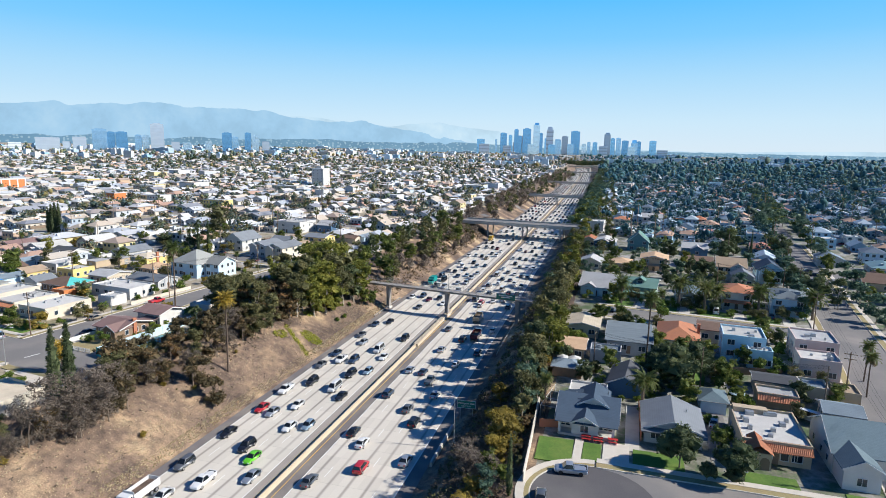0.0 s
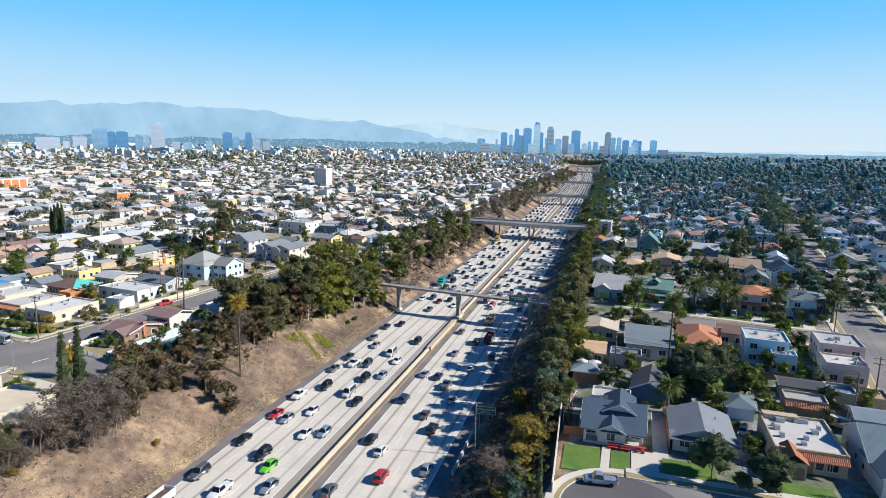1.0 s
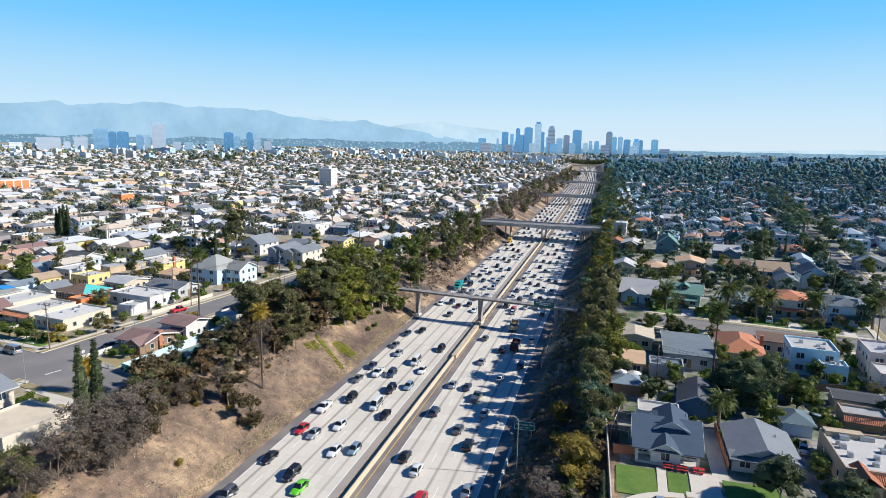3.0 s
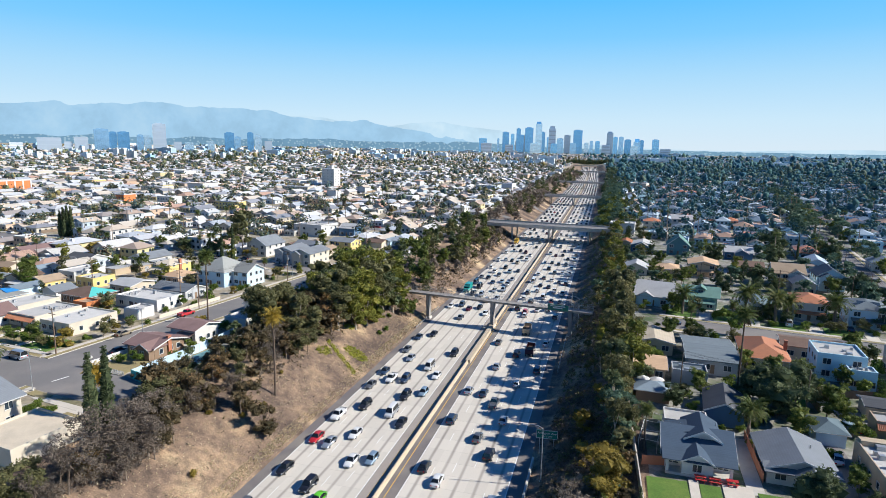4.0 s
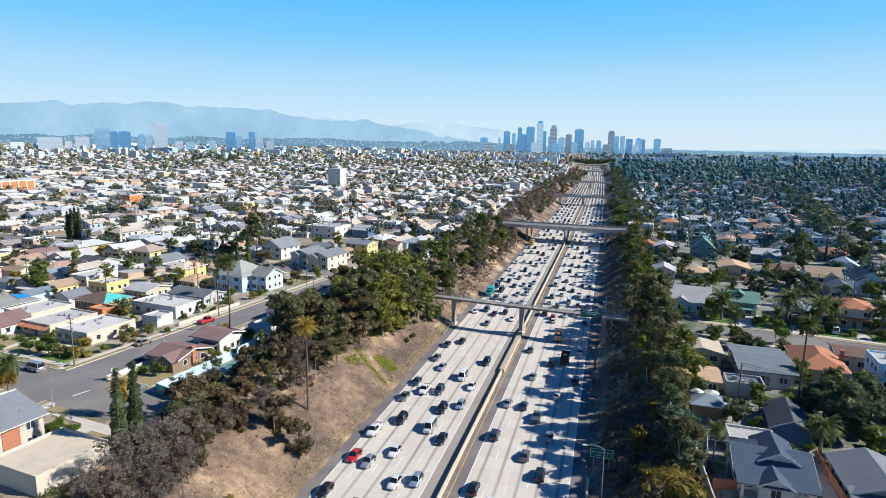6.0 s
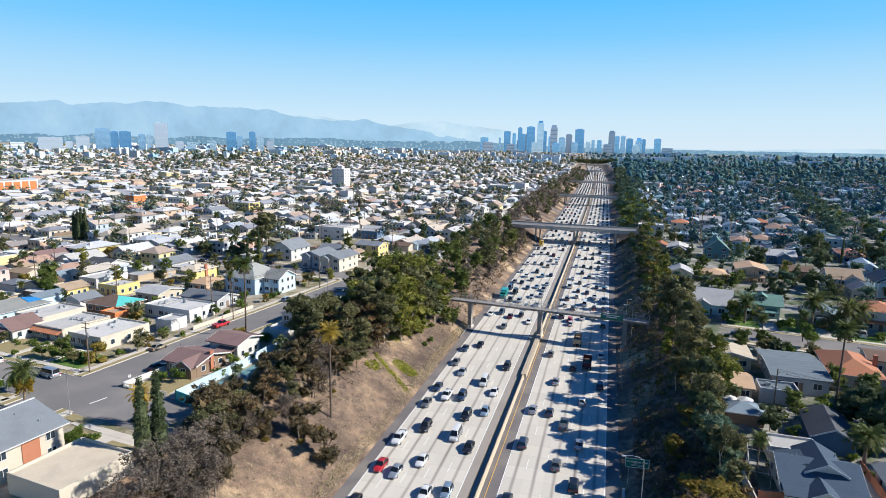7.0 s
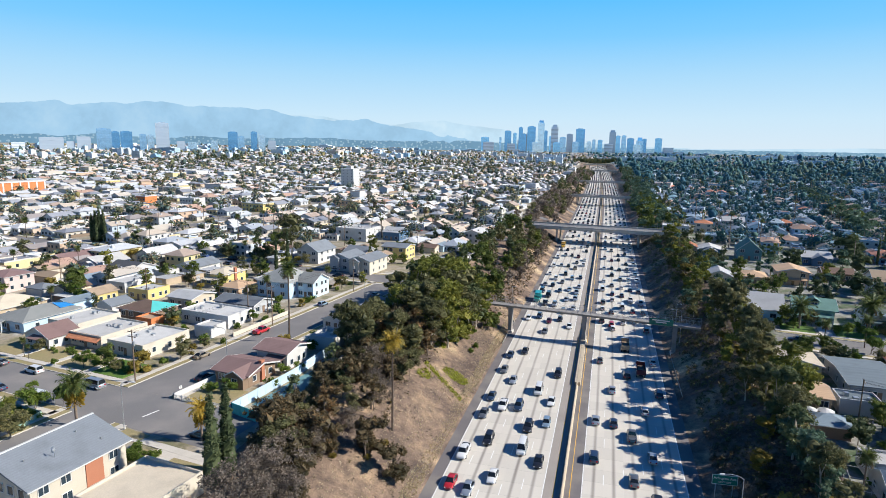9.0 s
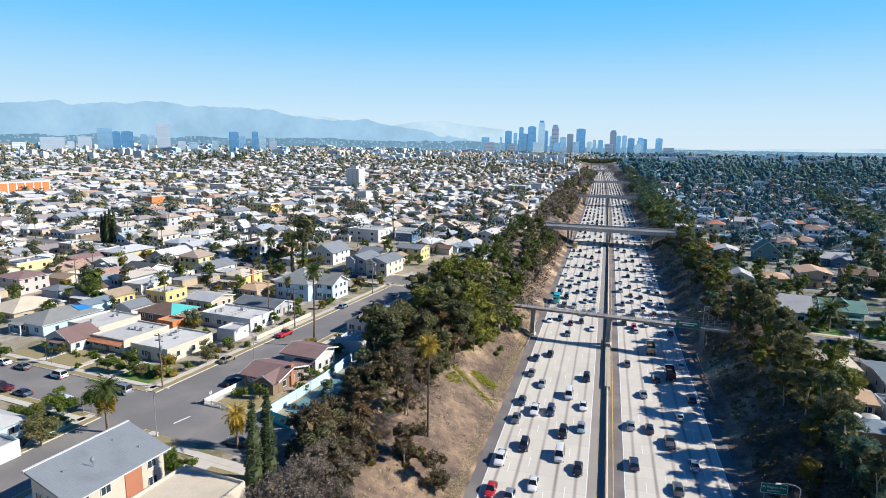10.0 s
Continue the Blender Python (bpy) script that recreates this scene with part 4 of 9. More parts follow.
S1 = (left_xy(-160, 0), left_xy(106, 0))
street("street_frontage", left_xy(-160, 0), left_xy(-16.8, 0))
street("street_frontage", left_xy(-4.2, 0), left_xy(106, 0))
street("street_cross_left", left_xy(-10.5, 8), left_xy(-10.5, 330), label="grey asphalt cross street with parked cars and kerbs")
strip("street_crossing", [left_xy(-11.0, -30), left_xy(-10.5, 9)], 6.4, 0.035, STREET, label="asphalt crossing with a worn white stop line", category="street")
street("street_cross_left", left_xy(112, -14), left_xy(112, 330))
strip("stop_line", [left_xy(-13, -8.5), left_xy(-9.5, -9)], 0.2, 0.05, WHITE_LINE, label="worn white stop line on asphalt", category="road marking")
LEFT_ROWS = [-10.5 + 122.5 * k for k in range(-1, 34)]
for r in LEFT_ROWS[3:6]:
    street("street_cross_left", left_xy(r, -10), left_xy(r, 420), kerbs=False)
for vv in (190, 420):
    street("street_side", left_xy(-130, vv), left_xy(640, vv), 5.0, kerbs=False)

RIGHT_ROWS = [18.7 + 105 * k for k in range(-2, 36)]
street("avenue_right", right_xy(-200, 0), right_xy(215, 0), 6.0, label="wide grey asphalt avenue with verges and poles")
street("avenue_right", right_xy(215, 0), right_xy(400, 0), 4.6, kerbs=False, label="grey asphalt avenue under street trees")
street("street_right", right_xy(18.7, -72), right_xy(18.7, -8), label="grey asphalt street that ends at the cutting")
street("street_right", right_xy(18.7, 8), right_xy(18.7, 200))
street("street_right", (56.0, 74.8), (101.0, 74.0), 5.4, label="grey asphalt dead-end street with pale kerbs")


def turning_circle(cx, cy, r):
    """The round end of the street: asphalt disc, kerb and sidewalk round it."""
    a0, a1, n = radians(90), radians(310), 24
    arc = [a0 + (a1 - a0) * i / n for i in range(n + 1)]
    ground = lambda q, a, dz: (cx + q * math.cos(a), cy + q * math.sin(a), ground_z(cx, cy) + dz)
    disc = Geo().add([ground(0, 0, 0.05)] + [ground(r, 2 * math.pi * i / 32, 0.05) for i in range(32)], [(0, 1 + i, 1 + (i + 1) % 32) for i in range(32)])
    ob = tagged(part("turning_circle", disc, SHADED_DARK_ASPHALT), "round asphalt end of the dead-end street", "street", kind="structure")
    for name, q0, q1, h, mat in (("kerb", r, r + 0.2, 0.17, PALE), ("verge", r + 0.2, r + 1.0, 0.15, DRY_LAWN), ("sidewalk", r + 1.0, r + 2.4, 0.17, PALE)):
        rows = [[ground(q0, a, -0.1), ground(q0, a, h), ground(q1, a, h), ground(q1, a, -0.1)] for a in arc]
        part(name, Geo().loft(rows), mat, ob)


turning_circle(55.8, 70.4, 9.8)
for r in RIGHT_ROWS[3:7]:
    street("street_right", right_xy(r, -70), right_xy(r, -8), kerbs=False)
    street("street_right", right_xy(r, 8), right_xy(r, 300), kerbs=False)

# ---------------------------------------------------------------- house kinds that repeat
PROTO = [
    house(9, 14, 3.1, "gable_y", "white", "grey", "white stucco bungalow with a grey shingle gable roof", porch=(5, 2, -1.5)),
    house(9, 13, 3.1, "hip", "cream", "light_grey", "cream stucco bungalow with a pale hip roof", porch=(4, 1.8, 1.5)),
    house(10, 13, 3.2, "gable_x", "tan", "brown", "tan bungalow with a brown shingle roof and dormer", dormer=True, porch=(8, 2.2, 0)),
    house(9, 17, 3.6, "flat", "white", "white", "white flat-roofed stucco house with parapet", tile=True),
    house(9, 15, 5.9, "gable_y", "pale_blue", "grey", "pale blue two-storey house with a grey gable roof", storeys=2, porch=(7, 2, 0)),
    house(10, 14, 5.8, "hip", "cream", "tile", "cream two-storey house with a red tile hip roof", storeys=2, pitch=0.35),
    house(9, 12, 3.1, "gable_y", "peach", "tan", "peach stucco bungalow with a tan gable roof", front_gable=(-2, 4.5, 1.8), chimney=True),
    house(11, 18, 6.0, "flat", "beige", "light_grey", "beige two-storey flat-roofed apartment house", storeys=2),
    house(9, 14, 3.1, "hip", "grey", "dark", "grey bungalow with a dark hip roof", porch=(5, 2, 0)),
    house(9, 13, 3.2, "gable_y", "white", "light_grey", "white bungalow with a pale shingle gable roof and front wing", front_gable=(2, 4.5, 1.6)),
    house(10, 12, 3.1, "gable_x", "pink", "blue_grey", "pink stucco bungalow with a blue-grey roof", front_gable=(-2.4, 4.2, 1.5), chimney=True),
    house(6, 6.5, 2.7, "hip", "white", "light_grey", "small white garage with a pale hip roof", windows=False, name="garage"),
    house(6, 7, 2.6, "gable_y", "tan", "tan", "small tan garage with a gable roof", windows=False, name="garage"),
    house(6, 7, 2.7, "flat", "white", "white", "small white flat-roofed garage", windows=False, name="garage", vents=False),
]
for p in PROTO:
    p.matrix_basis = pose(0, -330, TOP)                     # the first of each kind stands out of sight behind the start
USED = set()


def put_house(k, x, y, rz):
    z = ground_z(x, y)
    if k not in USED:
        USED.add(k)
        PROTO[k].matrix_basis = pose(x, y, z, 0, 0, rz)
        return PROTO[k]
    return copy_thing(PROTO[k], pose(x, y, z, 0, 0, rz))

# ---------------------------------------------------------------- tree kinds
TREES = {
    "euc": tree(11, 12, 4.4, L_DARK, PALE_BARK, 74, 43, 0.255, 0.05, "tall dark green eucalyptus with pale limbs", stems=2, lobes_n=11, name="eucalyptus", core=0.58),
    "euc2": tree(12, 13, 4.0, L_OLIVE, PALE_BARK, 74, 43, 0.255, 0.08, "tall olive-green eucalyptus with drooping crown", lobes_n=11, name="eucalyptus", core=0.58),
    "brown": tree(13, 8, 4.4, L_BROWN, BARK, 74, 43, 0.255, 0.0, "low brownish-green tree on the dry slope", stems=3, lobes_n=10, name="pepper_tree", core=0.58),
    "green": tree(14, 10, 4.4, L_GREEN, BARK, 74, 43, 0.255, 0.05, "leafy green tree with a broad crown", lobes_n=10, core=0.58),
    "grey": tree(15, 7.5, 4.4, L_GREY, BARK, 130, 44, 0.16, 0.0, "half-bare grey-brown shrubby tree", stems=3, lobes_n=11, name="scrub_tree"),
    "gold": tree(16, 6, 3.8, L_GOLD, BARK, 66, 52, 0.2, 0.0, "low golden-green bushy tree", stems=2, lobes_n=9, name="wattle", core=0.66),
    "round": tree(17, 8.5, 4.8, L_DARK, BARK, 74, 43, 0.255, 0.1, "dense dark green round-crowned tree", lobes_n=12, name="ficus", core=0.66),
    "dome": tree(38, 7.0, 3.5, L_DARK, BARK, 130, 46, 0.18, 0.2, "dense dark green street tree with a rounded crown", lobes_n=16, name="ficus", core=0.8, clump_r=0.55),
    "teal": tree(35, 11, 4.3, L_TEAL, PALE_BARK, 74, 43, 0.255, 0.05, "blue-green roadside tree with a loose crown", lobes_n=11, core=0.58),
    "thin_teal": tree(36, 10, 4.2, L_TEAL, PALE_BARK, 34, 22, 0.64, 0.05, "blue-green tree further along", clump_r=1.1),
    "lime": tree(33, 12, 4.4, L_LIME, PALE_BARK, 74, 43, 0.255, 0.05, "tall yellow-green tree with pale limbs", lobes_n=11, core=0.58),
    "bright": tree(18, 6, 3.0, L_BRIGHT, BARK, 54, 46, 0.2, 0.25, "small bright green leafy street tree", core=0.66),
    "olive": tree(19, 7, 3.6, L_OLIVE, BARK, 60, 48, 0.21, 0.2, "olive-green garden tree with open crown", name="olive_tree", core=0.58),
    "thin_dark": tree(26, 11, 4.2, L_DARK, PALE_BARK, 34, 22, 0.64, 0.05, "dark green roadside tree further along", clump_r=1.1),
    "thin_olive": tree(27, 10, 4.2, L_OLIVE, PALE_BARK, 34, 22, 0.64, 0.05, "olive-green roadside tree further along", clump_r=1.1),
    "thin_grey": tree(28, 8.5, 4.2, L_GREY, PALE_BARK, 34, 22, 0.64, 0.05, "grey half-bare roadside tree further along", clump_r=1.1),
    "thin_green": tree(29, 8, 4.0, L_GREEN, BARK, 34, 22, 0.64, 0.1, "green garden tree further along the streets", clump_r=1.0),
    "shrub": bush(20, 1.6, 1.3, L_BRIGHT, "clipped green garden shrub"),
    "drybush": bush(21, 1.3, 1.4, L_GOLD, "dry yellow-brown bush on the slope"),
    "cypress": cypress(22, 11, L_DARK, "slim upright dark green cypress"),
    "fan": palm(23, 15, "fan", "tall slender fan palm with a small crown"),
    "fan2": palm(25, 10, "fan", "fan palm with a skirt of dead fronds"),
    "fan_gold": palm(30, 15, "fan", "tall fan palm with a golden-green crown", PALM_GOLD),
    "queen": palm(32, 8.0, "queen", "tall feather palm with a golden skirt of hanging fronds"),
    "queen_gold": palm(34, 8.0, "queen", "feather palm with a golden-green drooping crown", PALM_GOLD),
    "date": palm(24, 5.5, "date", "stout date palm with long arching fronds"),
}
for o in TREES.values():
    o.matrix_basis = pose(0, -340, TOP)
SEEN = set()


JOINED = []                                 # trees further along, joined at the end
CROWNS = {}                                 # kind: (crown, the same with fewer and larger leaves for trees further off)


def sparse_crown(me):
    co = np.empty(len(me.vertices) * 3, dtype=np.float32)
    me.vertices.foreach_get("co", co)
    tri = co.reshape(-1, 3, 3)
    span = np.linalg.norm(tri - tri.mean(axis=1, keepdims=True), axis=2).max(axis=1)
    leaf, core = tri[span < 0.45][::2], tri[span >= 0.45]
    mid = leaf.mean(axis=1, keepdims=True)
    v = np.concatenate([mid + 1.4 * (leaf - mid), core]).reshape(-1, 3)
    return arrays_mesh("crown", v, np.arange(len(v)).reshape(-1, 3), [me.materials[0]])


def put_tree(kind, x, y, s=1.0, rz=0.0, dz=0.0):
    if kind.startswith("thin"):
        JOINED.append((kind, x, y, s, rz))
        return None
    m = pose(x, y, ground_z(x, y) + dz, 0, 0, rz)
    if kind not in SEEN:
        SEEN.add(kind)
        ob = TREES[kind]
    else:
        ob = copy_thing(TREES[kind], m)
    ob.matrix_basis = m @ Matrix.Diagonal((s, s, s, 1))
    for c in ob.children:
        if c.name.startswith("crown"):
            if kind not in CROWNS:
                CROWNS[kind] = (c.data, sparse_crown(c.data))
            c.data = CROWNS[kind][math.hypot(x - 20, y) > 175]
    return ob


RT = random.Random(5)
TAKEN = [(-51, 70.6, 3.5), (-50.6, 73.8, 3.5), (-34, 103.5, 2.5), (-57, 64, 8), (-54, 73, 3), (-52, 66, 4), (-58.5, 100, 3), (-57.5, 106, 3), (-56.8, 112, 3)]                                  # circles already used (x, y, r)


def free(x, y, r):
    return all((x - a) ** 2 + (y - b) ** 2 > (r + c) ** 2 for a, b, c in TAKEN)


def belt(n, x0, x1, y0, y1, kinds, gap, lo=0.75, hi=1.15, tries=4000):
    done = 0
    mine = []
    for _ in range(tries):
        if done >= n:
            break
        x, y = RT.uniform(x0, x1), RT.uniform(y0, y1)
        if not free(x, y, 1.0) or any((x - a) ** 2 + (y - b) ** 2 < gap * gap for a, b in mine):
            continue
        mine.append((x, y))
        put_tree(RT.choice(kinds), x, y, RT.uniform(lo, hi), RT.uniform(0, 360))
        done += 1



# ---------------------------------------------------------------- single plots along the walk
KEEP_OUT = [(-146, 30, -56, 216), (-182, 110, -146, 178), (-134, 200, -66, 262), (43, 40, 117, 216), (43, 210, 128, 322), (150, 288, 165, 308)]      # built singly: x0, y0, x1, y1


PLOTS = []


def lot(x, y, rz, *a, z=None, **k):
    ob = house(*a, **k)
    place(ob, x, y, rz, z)
    w, d = a[0], a[1]
    c, s = math.cos(radians(rz)), math.sin(radians(rz))
    n = max(1, int(d / 6))
    PLOTS.append((x, y, rz, w, d))
    for i in range(n):
        q = -d / 2 + d * (i + 0.5) / n
        TAKEN.append((x - s * q, y + c * q, w / 2 + 0.3))
    return ob


def pad(name, x, y, w, d, rz, mat, label, category="paving", dz=0.08):
    """A flat slab that follows the ground: a lawn, a drive, a yard."""
    a = radians(rz)
    ax, ay = Vector((math.cos(a), math.sin(a))), Vector((-math.sin(a), math.cos(a)))
    n, m = max(1, int(w / 5)), max(1, int(d / 5))
    v = []
    for j in range(m + 1):
        for i in range(n + 1):
            p = Vector((x, y)) + ax * (w * (i / n - 0.5)) + ay * (d * (j / m - 0.5))
            v.append((p.x, p.y, ground_z(p.x, p.y) + dz))
    f = [(j * (n + 1) + i, j * (n + 1) + i + 1, (j + 1) * (n + 1) + i + 1, (j + 1) * (n + 1) + i) for j in range(m) for i in range(n)]
    rim = [i for i in range(n + 1)] + [j * (n + 1) + n for j in range(1, m + 1)] + [m * (n + 1) + i for i in range(n - 1, -1, -1)] + [j * (n + 1) for j in range(m - 1, 0, -1)]
    k = len(v)
    v += [(v[i][0], v[i][1], v[i][2] - 0.3) for i in rim]
    r = len(rim)
    f += [(rim[i], k + i, k + (i + 1) % r, rim[(i + 1) % r]) for i in range(r)]
    return tagged(part(name, Geo().add(v, f), mat), label, category, kind="structure")


def fence(name, pts, h, mat, label, posts=2.4, gap=0.0, thick=0.06):
    """A fence: posts and either a closed board panel or pickets between them."""
    ob = tagged(empty(name), label, "fence", "fences")
    for (x0, y0), (x1, y1) in zip(pts, pts[1:]):
        n = max(1, round(math.hypot(x1 - x0, y1 - y0) / posts))
        for i in range(n):
            a = (x0 + (x1 - x0) * i / n, y0 + (y1 - y0) * i / n)
            b = (x0 + (x1 - x0) * (i + 1) / n, y0 + (y1 - y0) * (i + 1) / n)
            za, zb = ground_z(*a), ground_z(*b)
            d = Vector((b[0] - a[0], b[1] - a[1]))
            nrm = Vector((-d.y, d.x)).normalized() * thick / 2
            part("post", Geo().box(a[0] - 0.07, a[1] - 0.07, za - 0.3, a[0] + 0.07, a[1] + 0.07, za + h + 0.08), mat, ob)
            if not gap:
                q = [(a[0] + nrm.x, a[1] + nrm.y), (b[0] + nrm.x, b[1] + nrm.y), (b[0] - nrm.x, b[1] - nrm.y), (a[0] - nrm.x, a[1] - nrm.y)]
                zz = [za, zb, zb, za]
                g = Geo().add([(p[0], p[1], z - 0.2) for p, z in zip(q, zz)] + [(p[0], p[1], z + h) for p, z in zip(q, zz)],
                              [(0, 3, 2, 1), (4, 5, 6, 7), (0, 1, 5, 4), (1, 2, 6, 5), (2, 3, 7, 6), (3, 0, 4, 7)])
                part("panel", g, mat, ob)
            else:
                g = Geo()
                for r in (0.25, 0.8):
                    g.tube((a[0], a[1], za + h * r), (b[0], b[1], zb + h * r), 0.04, n=4)
                part("rail", g, mat, ob)
                k = int(d.length / gap)
                for j in range(1, k):
                    t = j / k
                    px, py, pz = a[0] + d.x * t, a[1] + d.y * t, za + (zb - za) * t
                    if "PICKET" not in FENCE_BITS:
                        FENCE_BITS["PICKET"] = Geo().box(-0.04, -0.02, 0, 0.04, 0.02, 1).mesh("picket", mat)
                    o = new("picket", FENCE_BITS["PICKET"])
                    o.parent, o.location, o.scale = ob, (px, py, pz + 0.05), (1, 1, h)
    return ob


FENCE_BITS = {}
RZ, LZ = -9.5, -7.0
# --- dead-end street: first row facing the camera
NZ = -2.0                                                   # this block lies almost square to the freeway
h1 = lot(54.1, 98.9, NZ, 10.6, 11.2, 2.9, "gable_x", "white", "navy", "white craftsman bungalow with dark slate gabled roof and porch",
         pitch=0.44, over=0.8, front_gable=(-0.3, 4.8, 2.3), dormer=False, chimney=False)
g = Geo()
g.box(-1.6, -2.4, 3.3, 3.4, 5.0, 4.6)
g.add([(-1.6, -2.4, 4.6), (3.4, -2.4, 4.6), (0.9, -2.4, 5.9)], [(0, 1, 2)]).add([(-1.6, 5, 4.6), (3.4, 5, 4.6), (0.9, 5, 5.9)], [(2, 1, 0)])
part("upper_gable", g, stucco("white"), h1)
part("upper_roof", chevron(Geo(), "y", 3.2, -3.1, 5.6, 4.25, 5.95, 0.2, 0.9), shingle("navy"), h1)
part("barge_board", chevron(Geo(), "y", 3.2, -3.18, -3.1, 4.13, 5.83, 0.36, 0.9), TRIM, h1)
for x in (0.0, 1.8):
    o = part("window", window_mesh(1.0, 0.8), None, h1)
    o.location = (x, -2.4, 3.75)
for x in (-4.0, 4.0):
    o = part("window", window_mesh(1.7, 1.4), None, h1)
    o.location = (x, -5.6, 0.9)
part("porch_beam", Geo().box(-5.2, -7.9, 2.35, 5.2, -7.55, 2.65), TRIM, h1)
part("porch_roof", Geo().add([(-5.9, -8.3, 2.65), (5.9, -8.3, 2.65), (5.9, -5.2, 3.2), (-5.9, -5.2, 3.2), (-5.9, -8.3, 2.8), (5.9, -8.3, 2.8), (5.9, -5.2, 3.35), (-5.9, -5.2, 3.35)],
                             [(3, 2, 1, 0), (4, 5, 6, 7), (0, 1, 5, 4), (1, 2, 6, 5), (3, 0, 4, 7)]), shingle("navy"), h1)
for x in (-5.0, -2.4, 2.0, 5.0):
    part("porch_column", Geo().box(x - 0.28, -7.9, -0.6, x + 0.28, -7.35, 2.35, top=0.08), TRIM, h1)
part("porch_floor", Geo().box(-5.2, -8.0, -0.6, 5.2, -5.6, 0.4), CONCRETE, h1)
part("side_dormer", Geo().box(-4.6, -1.0, 3.0, -1.6, 3.0, 4.3), stucco("white"), h1)
part("side_dormer_roof", Geo().add([(-5.2, -1.6, 4.1), (-1.4, -1.6, 4.9), (-1.4, 3.6, 4.9), (-5.2, 3.6, 4.1), (-5.2, -1.6, 4.28), (-1.4, -1.6, 5.08), (-1.4, 3.6, 5.08), (-5.2, 3.6, 4.28)],
                                   [(3, 2, 1, 0), (4, 5, 6, 7), (0, 1, 5, 4), (1, 2, 6, 5), (2, 3, 7, 6), (3, 0, 4, 7)]), shingle("navy"), h1)
for x, y in ((-2.6, 1.0), (3.6, 3.2)):
    part("vent", Geo().tube((x, y, 4.2), (x, y, 5.4), 0.09, n=7), STEEL, h1)
lot(61.9, 118.0, NZ - 5, 7, 11, 2.9, "gable_y", "dark_blue", "dark", "dark blue garage with a dark gable roof and white door", windows=False, name="garage", pitch=0.5)
h2 = lot(69.8, 98.4, NZ, 10.2, 11.5, 3.0, "gable_y", "white", "grey", "white bungalow with a grey shingle gable roof and front wing", pitch=0.36, over=0.7, front_gable=(1.2, 4.4, 1.6))
part("shed_roof", Geo().add([(-5.8, -7.2, 2.6), (5.8, -7.2, 2.6), (5.8, -4.6, 3.25), (-5.8, -4.6, 3.25), (-5.8, -7.2, 2.78), (5.8, -7.2, 2.78), (5.8, -4.6, 3.43), (-5.8, -4.6, 3.43)],
                            [(3, 2, 1, 0), (4, 5, 6, 7), (0, 1, 5, 4), (1, 2, 6, 5), (3, 0, 4, 7)]), shingle("grey"), h2)
part("roof_pipe", Geo().tube((2.6, 1.0, 3.6), (2.6, 1.0, 4.7), 0.12, n=7), STEEL, h2)
lot(79.2, 113.0, NZ, 5.0, 6.5, 2.8, "hip", "pale_blue", "teal_grey", "small pale blue garage behind the bungalow", windows=False, name="garage")
tb = lot(86.7, 98.4, NZ, 11.2, 14.5, 3.7, "flat", "tan", "white", "tan stucco house with flat white roof and red tiled front", tile=True, side_windows=True)
gt = Geo()
n = 22
for side in (-1, 1):
    rowa, rowb = [], []
    for i in range(n + 1):
        for q, up in ((0, 0), (0.4, 0.1)):
            yy = -10.6 + (i + q) * 5.4 / n
            rowa.append((side * 2.3 - 3.3, yy, 3.0 + up))
            rowb.append((-3.3, yy, 4.6 + up))
    k = len(rowa)
    gt.add(rowa + rowb, [(i, i + 1, k + i + 1, k + i) for i in range(k - 1)])
part("gabled_tile_roof", gt, TILE, tb, "rows of red clay tiles")
# Solid dark arches: the shade inside the porch openings, put into their colour.
for x in (-4.4, -2.2):
    arch = [(x - 0.75, 0.0), (x + 0.75, 0.0), (x + 0.75, 1.6), (x + 0.5, 2.1), (x, 2.3), (x - 0.5, 2.1), (x - 0.75, 1.6)]
    part("arch_opening", Geo().loft([[(p, -10.14, q) for p, q in arch], [(p, -10.0, q) for p, q in arch]]), stucco("brown"), tb, "dark arched panel in place of the shaded porch opening")
for x in (1.4, 3.6):
    o = part("window", window_mesh(1.2, 1.5), None, tb)
    o.location = (x, -7.25, 0.9)
part("entry_wing", Geo().box(-5.4, -10.1, -0.6, -1.2, -7.25, 3.0), stucco("tan"), tb)
for x, y, w, d in ((-2.5, 4.6, 1.6, 1.1), (1.2, 5.2, 2.4, 0.8), (3.6, 3.0, 0.7, 0.7), (-4.2, 2.0, 0.6, 0.6), (0.4, -2.0, 0.8, 0.8)):
    part("roof_unit", Geo().box(x - w / 2, y - d / 2, 3.76, x + w / 2, y + d / 2, 4.5, top=0.05), STEEL, tb)
part("roof_step", Geo().box(-5.3, 5.2, 3.76, 0.8, 7.0, 4.7), stucco("tan"), tb)
bw = lot(101.6, 97.6, NZ, 12.5, 14.0, 3.9, "gable_x", "white", "teal_grey", "large white house with a blue-grey gable roof", pitch=0.5, over=0.5, front_gable=(-3.4, 5.4, 5.0))
lot(113.0, 96.0, NZ, 9, 16, 4.2, "gable_y", "white", "teal_grey", "white house with blue-grey roof beside the avenue", pitch=0.5)
# sheds and garages of the yards behind
lot(92.9, 118.4, NZ - 4, 8.0, 5.0, 2.8, "flat", "tan", "light_grey", "low tan garage with a strip of red roof tiles", tile=True, windows=False, name="garage", vents=False)
lot(94.2, 126.2, NZ - 4, 8.5, 5.5, 2.8, "gable_x", "beige", "dark", "long low shed with a dark grey roof", windows=False, name="shed", pitch=0.2)
lot(101.6, 125.0, NZ - 4, 5.5, 6.0, 2.8, "flat", "beige", "blue_grey", "low beige garage with a grey flat roof", windows=False, name="garage", vents=False)
